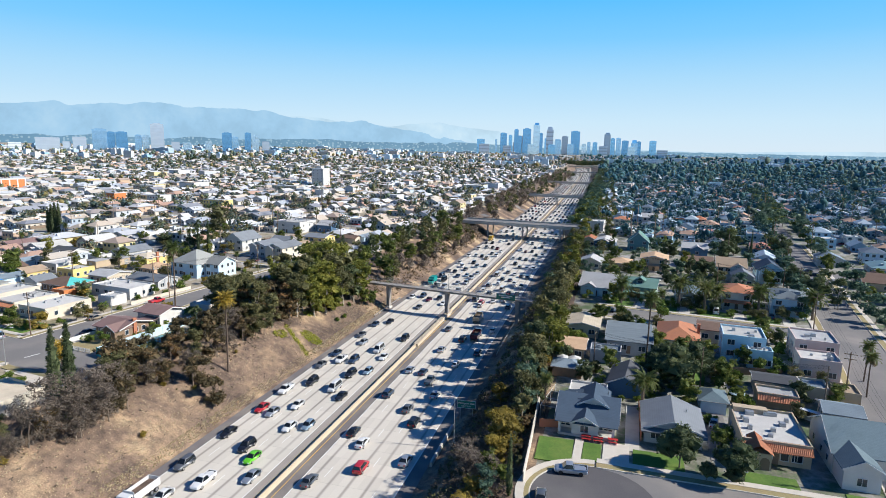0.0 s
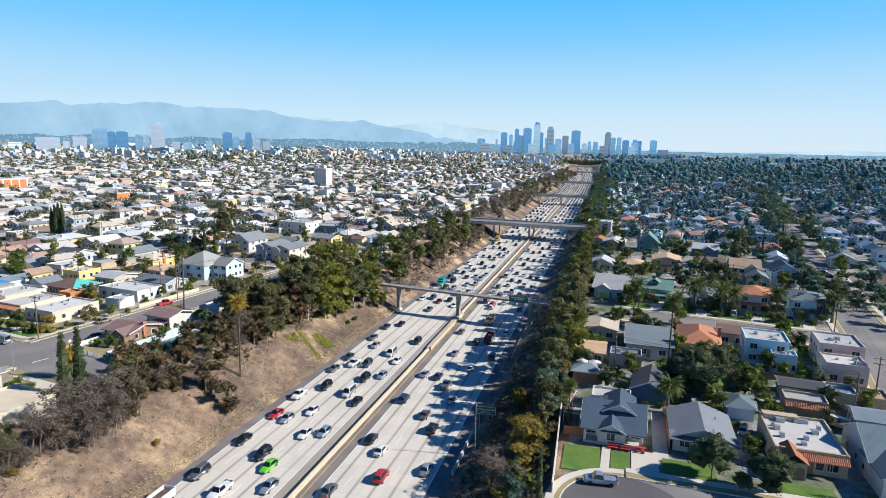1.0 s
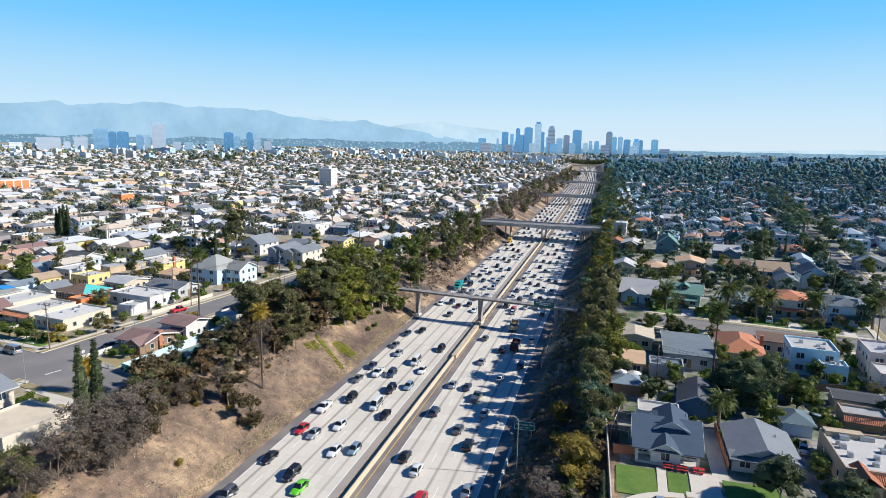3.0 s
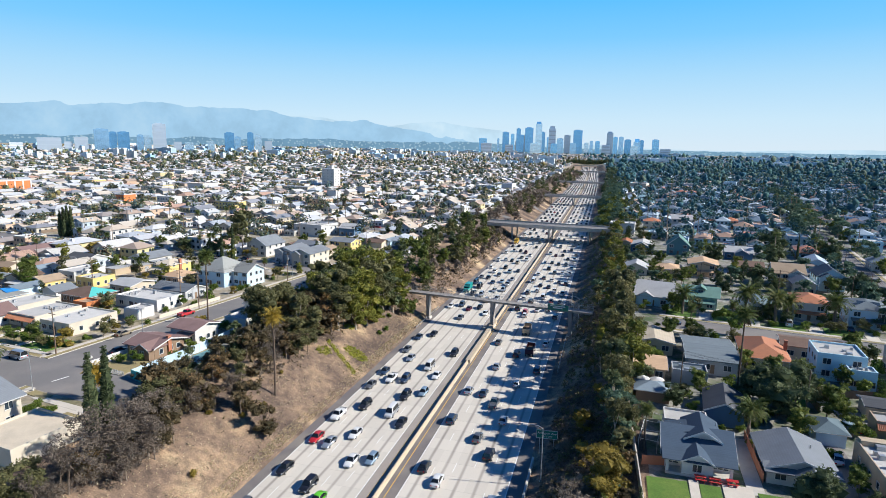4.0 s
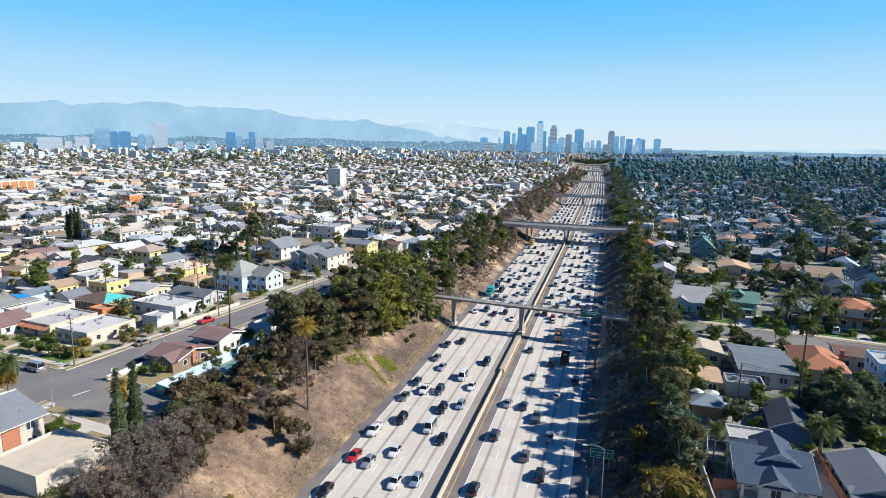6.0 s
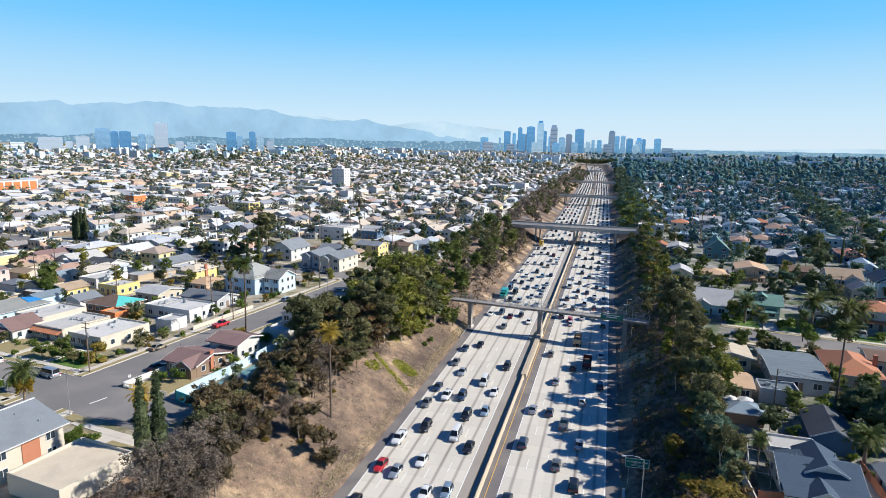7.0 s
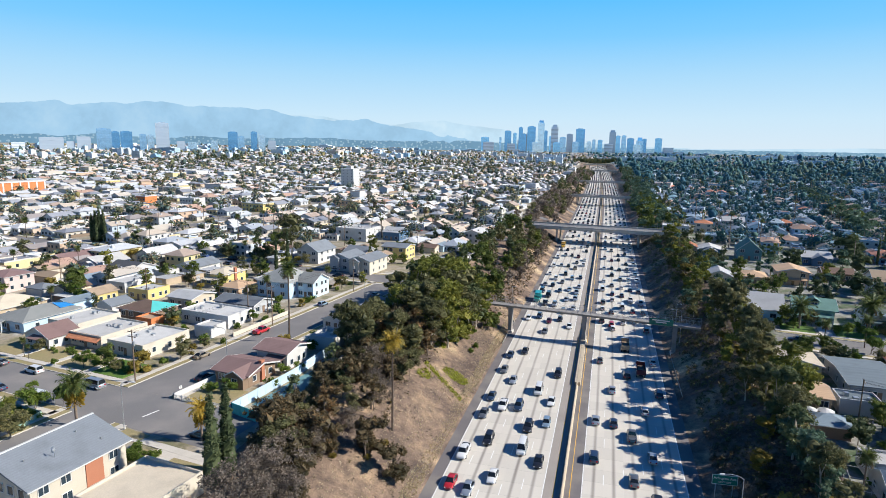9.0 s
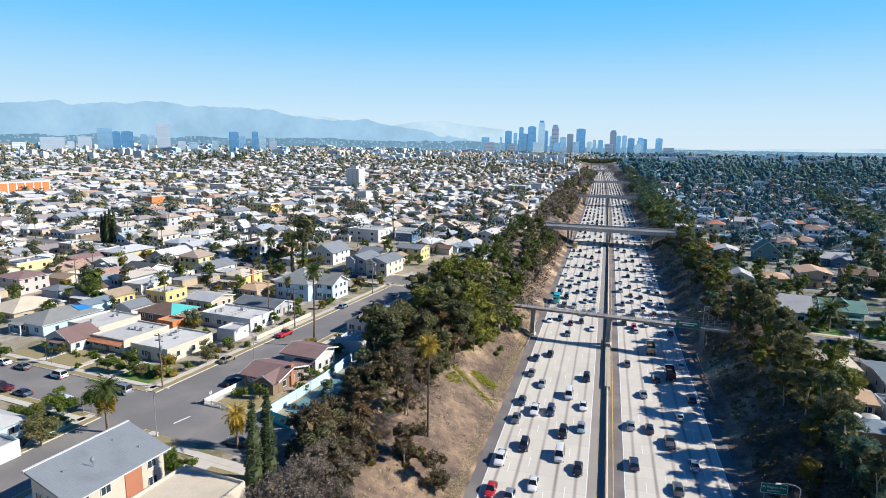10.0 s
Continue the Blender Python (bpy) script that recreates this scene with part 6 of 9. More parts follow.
# between the street and the trees
lot(-68.2, 120.0, LZ, 8.5, 8.0, 4.2, "gable_x", "white", "mauve", "white house with a brown gable roof", storeys=1, pitch=0.26, over=0.8, porch=(5, 2, 1.5))
lot(-71.0, 109.0, LZ, 9, 9, 3.0, "gable_x", "brown", "mauve", "brown bungalow with a mauve-brown gable roof and front wing", pitch=0.27, over=0.8, chimney=True, front_gable=(2.2, 4.5, 1.6))
lot(-63.0, 135.0, LZ, 7.5, 8, 2.9, "flat", "white", "light_grey", "white outbuilding with a pale flat roof", windows=False, name="outbuilding")
lot(-66.5, 152.0, LZ, 8, 11, 3.0, "gable_y", "white", "tan", "white bungalow half hidden by trees")
lot(-62.5, 168.0, LZ, 8, 10, 3.0, "hip", "beige", "light_grey", "beige bungalow half hidden by trees")
FENCE_PAINT = stucco("pale_blue")
fence("picket_fence", [(-78.4, 94.8), (-66.0, 93.4)], 1.1, TRIM, "white picket fence round a dry front yard", 2.2, 0.22)
fence("white_wall", [(-78.4, 94.8), (-76.2, 108.5)], 1.2, TRIM, "low white wall along the sidewalk", 2.4, thick=0.18)
fence("board_fence", [(-63.2, 92.6), (-60.6, 112.0), (-60.2, 126.0)], 2.2, FENCE_PAINT, "tall pale blue board fence along the trees", 2.4)
fence("board_fence", [(-63.2, 92.6), (-56.6, 90.6)], 2.2, stucco("turquoise"), "turquoise board fence at the end of the street", 2.4)
fence("garden_wall", [(-91.0, 133.0), (-88.2, 158.0)], 1.1, stucco("cream"), "cream garden wall with piers along the sidewalk", 3.0, thick=0.25)
pad("paved_yard", -57.8, 106.5, 5.0, 20, LZ, stucco("faded_teal"), "faded turquoise paved yard behind the board fence", "yard", 0.12)
pad("front_yard", -72.0, 99.0, 11, 8, LZ, DRY_LAWN, "dry brown front yard behind the picket fence", "yard", 0.1)
for vv, mat, lb in ((16, LAWN, "patchy green corner lawn with shrubs"), (28, DRY_LAWN, "dry brown front lawn"), (40, DRY_LAWN, "dry brown front lawn with steps"), (52, DRY_LAWN, "dry yellow front lawn")):
    x, y = left_xy(2.8, vv)
    pad("front_lawn", x, y, 9.5, 8.5, LZ, mat, lb, "lawn", 0.2)
for vv in (22, 34, 46):
    x, y = left_xy(3.0, vv)
    pad("front_walk", x, y, 1.6, 9.5, LZ, PALE, "pale concrete front path", "path", 0.22)

# --- single trees
for x, y, s in ((-51.0, 70.6, 1.38), (-50.6, 73.8, 1.4)):
    ob = put_tree("cypress", x, y, s, 30 * x)
    ob.matrix_basis = ob.matrix_basis @ Matrix.Diagonal((1.9, 1.9, 1, 1))
put_tree("queen", -87.4, 79.9, 1.05, 20)
put_tree("queen_gold", -61.6, 81.6, 0.8, 60)
put_tree("fan", -74.0, 133.0, 1.35, 10)
put_tree("fan", -94.4, 155.3, 0.75, 50)
put_tree("fan2", -91.0, 190.0, 0.75, 120)
put_tree("fan_gold", -34.0, 103.5, 1.25, 90)
put_tree("cypress", -116.5, 206.0, 1.7, 30)
put_tree("cypress", -120.5, 204.0, 1.5, 30)
for x, y, k, s in ((-97.0, 86.0, "bright", 0.8), (-104.0, 84.5, "bright", 0.75), (-99.0, 81.5, "bright", 0.85), (-94.0, 72.5, "olive", 0.9), (-96.0, 105.0, "gold", 0.75), (-92.0, 113.5, "olive", 0.65),
                   (-104.0, 103.0, "green", 0.6), (-112.6, 135.8, "round", 0.7), (-164.0, 151.0, "green", 1.1), (-159.5, 148.0, "bright", 1.0), (-168.5, 155.0, "bright", 1.1), (-160.5, 209.0, "round", 0.6), (-161.5, 232.0, "round", 0.85), (-140.0, 227.0, "round", 0.95), (-129.5, 231.5, "euc2", 1.75), (-123.0, 198.0, "green", 0.7), (-140.0, 176.5, "olive", 0.8), (-110.0, 170.0, "olive", 0.7), (-83.5, 203.0, "bright", 0.6), (-129.0, 104.0, "fan2", 0.45), (-139.0, 100.5, "bright", 0.8)):
    put_tree(k, x, y, s, x * 37 % 360)
for x, y, k, s in ((72.5, 119.5, "dome", 1.6), (77.0, 124.5, "dome", 1.55), (70.5, 126.0, "dome", 1.3), (82.0, 121.5, "green", 0.8), (65.0, 109.2, "date", 1.1), (45.4, 97.5, "fan2", 0.85),
                   (66.5, 129.0, "fan", 1.25), (61.1, 168.0, "fan2", 0.8), (70.0, 84.6, "dome", 1.15), (78.6, 82.4, "dome", 1.1), (74.0, 81.8, "dome", 0.5), (77.5, 92.0, "green", 0.5)):
    put_tree(k, x, y, s, x * 53 % 360)
for x, y, k, s in ((80.3, 192.5, "date", 1.5), (88.0, 188.5, "date", 1.45), (91.5, 190.0, "date", 1.3), (104.6, 190.5, "date", 1.4), (119.5, 187.5, "date", 1.4), (61.5, 190.0, "date", 1.3), (73.5, 176.0, "fan2", 0.8), (127.1, 212, "round", 1.25), (132.0, 206.0, "euc", 0.9), (73.0, 170.5, "bright", 1.1), (117.0, 318.0, "round", 1.7), (139.0, 306.0, "round", 1.5), (88.7, 257.5, "lime", 0.8), (94.2, 241.0, "round", 1.1), (125.0, 229.0, "round", 1.25), (133.0, 222.5, "euc", 0.9),
                   (127.1, 313.0, "cypress", 1.2), (147.6, 360.0, "cypress", 1.3), (60.0, 268.0, "green", 0.8), (86.0, 292.0, "round", 1.1), (110.0, 285.0, "round", 1.2), (84.0, 238.0, "teal", 0.8), (66.0, 236.0, "green", 0.7), (115.0, 262.0, "teal", 0.9),
                   (113.5, 128.0, "fan2", 0.95), (116.0, 137.0, "fan2", 0.9), (97.0, 155.0, "green", 0.6), (58.5, 125.0, "green", 0.65), (54.5, 122.5, "olive", 0.55)):
    put_tree(k, x, y, s, x * 71 % 360)
put_tree("cypress", 43.0, 67.6, 0.95, 10)
put_tree("gold", 37.5, 86.5, 1.15, 10)
put_tree("gold", 40.5, 84.0, 1.0, 150)
put_tree("grey", 33.5, 80.0, 0.8, 70)
put_tree("grey", 36.0, 74.0, 0.85, 200)
for k in range(16):
    put_tree("shrub", -71 + 1.3 * (k % 5) + 0.3 * (k // 5), 72.6 + 1.1 * (k // 5), 0.4 + 0.14 * (k % 4), 40 * k)
for k in range(14):
    x, y = right_xy(34.5 + 1.2 * (k % 3), -68 + 4.1 * k)
    put_tree("shrub", x, y, 0.5 + 0.15 * (k % 4), 50 * k)
for k in range(18):
    x, y = left_xy(3.6 + 0.9 * (k % 3), 11 + 2.4 * k)
    put_tree("shrub", x, y, 0.55 + 0.12 * (k % 4), 50 * k)

RY = random.Random(55)
for _ in range(2600):
    right = RY.random() < 0.72
    x, y = (RY.uniform(46, 117), RY.uniform(78, 212)) if right else (RY.uniform(-140, -60), RY.uniform(98, 205))
    r = RY.uniform(0.8, 2.2)
    u, v = to_right(x, y) if right else to_left(x, y)
    if right and (abs(u - 18.7) < 10 or u < -58 or abs(v) < 10) or not right and (abs(u + 10.5) < 10 or abs(u - 112) < 10 or abs(v) < 10):
        continue
    if not free(x, y, r * 0.8):
        continue
    TAKEN.append((x, y, r * 1.1))
    if right:
        kind = RY.choice(["olive", "green", "round", "bright", "shrub", "shrub", "shrub", "shrub", "bright"])
    else:
        kind = RY.choice(["bright", "shrub", "shrub", "gold", "olive", "shrub"])
    if kind == "shrub":
        put_tree(kind, x, y, r * 0.75, RY.uniform(0, 360))
    elif right or RY.random() < 0.5:
        put_tree(kind, x, y, (0.3 + 0.2 * r) * (1.0 if kind != "fan2" else 1.2), RY.uniform(0, 360))
    if len(TAKEN) > 345:
        break

RM = random.Random(64)
filled = 0
for _ in range(3000):
    x, y = RM.uniform(47, 128), RM.uniform(212, 322)
    u, v = to_right(x, y)
    r = RM.uniform(1.2, 2.6)
    if any(abs(u - q) < 9 for q in RIGHT_ROWS) or not free(x, y, r * 0.8) or filled > 30:
        continue
    TAKEN.append((x, y, r))
    put_tree(RM.choice(["teal", "green", "round", "teal", "olive", "thin_teal", "thin_teal", "thin_green", "thin_dark"]), x, y, 0.28 + 0.22 * r, RM.uniform(0, 360))
    filled += 1

# ---------------------------------------------------------------- tree belts along the cutting
for x, y, k, s in ((-43.0, 62, "grey", 1.35), (-42.5, 68, "grey", 1.15), (-41.0, 72, "grey", 1.2), (-41.5, 56, "grey", 1.05), (-39.6, 65.5, "grey", 1.0), (-45.5, 55, "olive", 0.7), (-43.5, 76.5, "grey", 1.0), (-47.0, 83.0, "brown", 1.15), (-44.5, 80.5, "olive", 1.2), (-38.5, 75, "brown", 0.95), (-38.0, 70, "grey", 1.05), (-37.5, 63, "grey", 0.9), (-44.0, 51, "olive", 1.0), (-48.5, 88.5, "brown", 0.95), (-42.5, 85.5, "brown", 1.0),
                   (-40.5, 77, "brown", 0.95), (-41.5, 50.5, "grey", 0.8), (-41, 59, "brown", 0.7)):
    put_tree(k, x, y, s, 47 * x % 360)
belt(9, -47, -40, 44, 80, ["drybush", "shrub"], 2.5, 0.8, 1.5)
belt(22, -50.5, -39.5, 82, 126, ["brown", "brown", "brown", "olive", "grey"], 3.6, 0.6, 0.95)
belt(8, -54, -49, 98, 126, ["round", "euc", "olive"], 3.4, 0.5, 0.75)
put_tree("brown", -29.6, 91.4, 0.78, 70)
put_tree("brown", -34.4, 92.0, 0.95, 200)
put_tree("drybush", -42.5, 92.0, 0.9, 30)
belt(24, -57, -38, 126, 150, ["brown", "euc2", "brown", "euc2", "olive"], 3.4, 0.85, 1.25)
belt(15, -57, -34, 150, 168, ["euc", "euc2", "lime", "lime"], 3.8, 1.0, 1.35)
belt(22, -57, -32, 168, 194, ["lime", "lime", "green", "euc2", "euc"], 3.8, 1.05, 1.5)
put_tree("green", -28.6, 183.2, 0.62, 40)
put_tree("green", -30.5, 179.5, 0.7, 140)
belt(4, -33, -29, 155, 185, ["shrub"], 2.5, 0.6, 1.0)
belt(7, -41, -28.5, 50, 125, ["drybush"], 5.0, 0.4, 0.8)
belt(30, -38, -28.5, 198, 385, ["thin_grey", "thin_olive", "thin_grey"], 4, 0.45, 0.75)
belt(46, -58, -33, 196, 375, ["thin_dark", "green", "thin_olive"], 4.8, 0.8, 1.15)
belt(10, 36, 43, 46, 76, ["olive", "green", "gold", "olive", "teal"], 2.9, 0.35, 0.5)
belt(13, 39.5, 43.5, 100, 122, ["olive", "round", "teal", "euc", "euc2", "brown"], 2.7, 0.35, 0.6)
belt(7, 40, 43.5, 76, 100, ["olive", "teal", "brown"], 2.7, 0.25, 0.4)
belt(9, 31, 36.5, 78, 122, ["grey", "brown", "grey"], 3.0, 0.25, 0.42)
for x, y, q in ((39.3, 83.5, 1.0), (38.2, 79.5, 0.8)):
    put_tree("gold", x, y, q, 60 * q)
for k, x, y, q in (("euc", 40.0, 111.5, 0.9), ("euc2", 40.5, 99.5, 0.8), ("teal", 40.5, 105.5, 0.85), ("euc2", 40.5, 117.0, 1.0), ("euc", 40.5, 124.0, 1.1), ("euc2", 41.5, 92.0, 0.6)):
    put_tree(k, x, y, q, 37 * y % 360)
belt(30, 37, 43.8, 120, 205, ["gold", "olive", "lime", "lime", "euc2", "gold"], 3.0, 0.45, 0.75)
belt(9, 32, 37, 122, 205, ["grey", "olive", "drybush"], 4.0, 0.3, 0.45)
belt(14, 39.5, 44, 120, 205, ["euc2", "lime", "lime", "euc2"], 5.0, 0.85, 1.2)
belt(7, 34, 41, 55, 110, ["gold", "grey", "bright"], 2.3, 0.5, 0.8)
belt(46, 34, 44, 205, 375, ["thin_olive", "thin_green", "thin_teal", "thin_olive"], 3.6, 0.5, 0.78)
belt(16, 37, 44, 205, 375, ["thin_olive", "lime", "gold", "lime"], 6.5, 0.75, 1.05)
belt(70, -56, -30, 412, 700, ["thin_grey", "thin_olive", "thin_grey", "thin_grey"], 4.6, 0.7, 1.05)
belt(75, 29, 48, 412, 700, ["thin_teal", "thin_green"], 4.6, 0.9, 1.2)
belt(90, -60, -30, 700, 1500, ["thin_grey", "thin_olive", "thin_dark"], 7, 0.9, 1.2)
belt(170, -125, 25, 2236, 2330, ["thin_dark", "thin_olive"], 5, 1.0, 1.5)
belt(110, 29, 60, 700, 1500, ["thin_teal", "thin_dark"], 7, 0.9, 1.3)

belt(14, -1010, -900, 1290, 1360, ["thin_dark"], 12, 1.4, 2.0)
belt(60, 45, 62, 200, 700, ["thin_green", "thin_olive", "thin_dark"], 5, 0.5, 0.8)
for k in range(62):
    for s in (-1, 1):
        u = 36 + 10 * k + RT.uniform(-3, 3)
        if any(abs(u - r) < 9 for r in RIGHT_ROWS):
            continue
        x, y = right_xy(u, s * (9.2 + RT.uniform(0, 2.5) if u < 300 else RT.uniform(1, 8)))
        put_tree(RT.choice(["thin_teal", "thin_green", "thin_teal"]), x, y, RT.uniform(0.65, 1.0) + (0.25 if u > 215 else 0.0), RT.uniform(0, 360))

# ---------------------------------------------------------------- streets of like houses
RH = random.Random(9)


def plot_free(x, y):
    return not any(a < x < c and b < y < d for a, b, c, d in KEEP_OUT) and not any(abs(x - q[0]) < 11 and abs(y - q[1]) < 12 for q in PLOTS)


def seen_side(x, y):
    """Within reach of the view: the wedge ahead of the walk."""
    dx, dy = x - 25, y + 60
    a = math.degrees(math.atan2(-dx, dy))
    return -32 < a < 64


FAR_H, FAR_T = [], []                       # far houses and trees, joined further down
for side, rows, to_xy, ang in (("L", LEFT_ROWS, left_xy, -7.0), ("R", RIGHT_ROWS, right_xy, -9.5)):
    for row in rows:
        for s in (1, -1):
            v = (14.0 if row < 100 else -18.0) if side == "L" else -70.0 - max(0.0, row) * 0.25
            while v < 3000:
                step_v = RH.uniform(11.0, 13.0)
                v += step_v
                if side == "R" and -13 < v < 13 and row < 400:
                    continue
                if side == "L" and any(abs(v - q) < 12 for q in (190, 420)):
                    continue
                x, y = to_xy(row + s * 18, v)
                d = math.hypot(x - 20, y)
                edge = 60 if y < 2290 else 2
                if side == "L" and x > centre(y) - edge or side == "R" and x < centre(y) + edge - 8:
                    continue
                if d > 4500 or not seen_side(x, y):
                    continue
                rz = ang + (0 if s > 0 else 180) + RH.uniform(-2.5, 2.5)
                jitter = RH.uniform(-2, 2)
                if d < (270 if side == "L" else 300):
                    if plot_free(x, y):
                        k = RH.choice([0, 1, 2, 3, 3, 4, 5, 6, 7, 8, 9, 9, 10] if side == "L" else [0, 2, 4, 5, 6, 8, 8, 9, 10, 4])
                        put_house(k, *to_xy(row + s * (18 + jitter), v), rz)
                        TAKEN.append((x, y, 8))
                    if side == "L" and plot_free(*to_xy(row + s * 33.5, v + 3)) and RH.random() < 0.7:
                        put_house(RH.choice([11, 12, 13]), *to_xy(row + s * 33.5, v + 3), rz)
                        TAKEN.append((*to_xy(row + s * 33.5, v + 3), 4))
                    gx, gy = to_xy(row + s * 47, v + 1)
                    if plot_free(gx, gy) and RH.random() < 0.85:
                        put_house(RH.choice([11, 12, 1, 9, 3, 8, 0] if side == "L" else [11, 12, 13]), gx, gy, rz)
                        TAKEN.append((gx, gy, 4))
                elif not plot_free(x, y) or any(abs(x - q[0]) < 13 and abs(y - q[1]) < 14 for q in PLOTS):
                    continue
                else:
                    FAR_H.append((*to_xy(row + s * (18 + jitter), v), rz, d, side))
                    if RH.random() < 0.85 and d < 2200:
                        FAR_H.append((*to_xy(row + s * 34, v + 3), rz, d, "G"))
                        FAR_H.append((*to_xy(row + s * 47, v + 1), rz, d, side if RH.random() < 0.6 else "G"))
                    if RH.random() < (0.98 if side == "R" and d > 500 else 0.8):
                        FAR_T.append((*to_xy(row + s * RH.choice([7, 9, 28, 29, 40, 41, 54]), v + 6), d, side))
                    if side == "R" and d < 2400 and (d > 600 or RH.random() < 0.45) or side == "L" and RH.random() < 0.6:
                        FAR_T.append((*to_xy(row + s * RH.uniform(6, 56), v + RH.uniform(-5, 5)), d, side))
                    if side == "R" and (d > 900 or RH.random() < 0.5) or RH.random() < 0.55:
                        FAR_T.append((*to_xy(row + s * RH.choice([8, 28, 40, 54]), v + 3), d, side))

# garden and street trees near by
RG = random.Random(31)
for side, rows, to_xy in (("L", LEFT_ROWS, left_xy), ("R", RIGHT_ROWS, right_xy)):
    for row in rows[:6]:
        for s in (1, -1):
            v = 9.0 if side == "L" else -66.0
            while v < 420:
                v += RG.uniform(4, 10) if side == "R" else RG.uniform(4, 9)
                off = RG.choice([8.5, 9, 30, 34, 38, 46, 50])
                x, y = to_xy(row + s * off, v)
                if side == "R" and abs(v) < 9 or math.hypot(x - 20, y) > 330 or not seen_side(x, y):
                    continue
                if side == "R" and x < centre(y) + 48 or side == "L" and x > centre(y) - 62:
                    continue
                if not free(x, y, 1.2) or not plot_free(x, y):
                    continue
                kinds = ["round", "teal", "green", "bright", "teal", "fan", "date", "round", "fan2"] if side == "R" else ["bright", "olive", "green", "fan2", "gold", "round", "green", "shrub", "olive"]
                if math.hypot(x - 20, y) > 230:
                    kinds = ["thin_teal" if side == "R" else "thin_dark", "thin_olive", "thin_green", "thin_green", "fan", "fan2"]
                put_tree(RG.choice(kinds), x, y, RG.uniform(0.6, 1.05), RG.uniform(0, 360))


# small sheds, annexes and trees squeezed in between the houses beyond the frontage street
SHEDS = []
TAKEN += [(*left_xy(3.0, v), 5.0) for v in range(8, 84, 5)] + [(*left_xy(u, 8.0), 3.0) for u in range(0, 100, 5)]      # the front yards stay open


def shed(w, d, h, kind, wall, cover, label):
    ob = tagged(empty("shed"), label, "shed", "sheds")
    g = Geo().box(-w / 2, -d / 2, -0.5, w / 2, d / 2, h)
    if kind == "gable_y":
        for y in (-d / 2, d / 2):
            g.add([(-w / 2, y, h), (w / 2, y, h), (0, y, h + w * 0.17)], [(0, 1, 2) if y < 0 else (2, 1, 0)])
    part("wall", g, stucco(wall), ob)
    if kind == "flat":
        r = Geo().box(-w / 2 - 0.25, -d / 2 - 0.25, h, w / 2 + 0.25, d / 2 + 0.25, h + 0.18)
    else:
        r = roof_geo(w, d, h, kind, 0.34, 0.45)
    part("roof", r, shingle(cover), ob)
    part("door", Geo().box(-0.9, -d / 2 - 0.05, 0, 0.9, -d / 2, 2.0), stucco("grey"), ob)
    ob.matrix_basis = pose(0, -350, TOP)
    SHEDS.append([ob, w, d, False])


shed(7.5, 10, 2.9, "gable_y", "cream", "tan", "cream back house with a tan gable roof")
shed(7, 9, 2.8, "gable_y", "beige", "brown", "beige back house with a brown gable roof")
shed(6.5, 8, 2.7, "hip", "white", "grey", "white back house with a grey hip roof")
shed(6, 7, 2.6, "flat", "tan", "light_grey", "tan shed with a pale flat roof")
shed(5, 6, 2.5, "flat", "brown", "white", "brown lean-to with a white sheet roof")
shed(6, 9, 2.8, "gable_y", "pale_blue", "blue_grey", "pale blue back house with a blue-grey roof")
shed(5.5, 7, 2.6, "gable_y", "yellow", "peach", "yellow shed with an orange-brown roof")
RS = random.Random(71)
count = 0
for _ in range(5000):
    if count > 54:
        break
    u, v = RS.uniform(-60, 210), RS.uniform(9, 150)
    x, y = left_xy(u, v)
    if any(abs(u - r) < 13 for r in LEFT_ROWS) or math.hypot(x - 20, y) > 300 or not seen_side(x, y) or not free(x, y, 3.6):
        continue
    it = RS.choice(SHEDS)
    m = pose(x, y, ground_z(x, y), 0, 0, -7 + RS.choice([0, 90, 180, 0]))
    if it[3]:
        copy_thing(it[0], m).matrix_basis = m
    else:
        it[0].matrix_basis, it[3] = m, True
    TAKEN.append((x, y, 3.6))
    count += 1
count = 0
for _ in range(6000):
    if count > 84:
        break
    u, v = RS.uniform(-60, 210), RS.uniform(8.6, 160)
    x, y = left_xy(u, v)
    if any(abs(u - r) < 7.5 for r in LEFT_ROWS) or math.hypot(x - 20, y) > 300 or not seen_side(x, y) or not free(x, y, 0.9):
        continue
    kind = RS.choice(["bright", "thin_olive", "thin_green", "gold", "thin_dark", "olive", "thin_green", "shrub", "fan2", "lime"])
    put_tree(kind, x, y, RS.uniform(0.45, 0.85), RS.uniform(0, 360))
    TAKEN.append((x, y, 1.6))
    count += 1


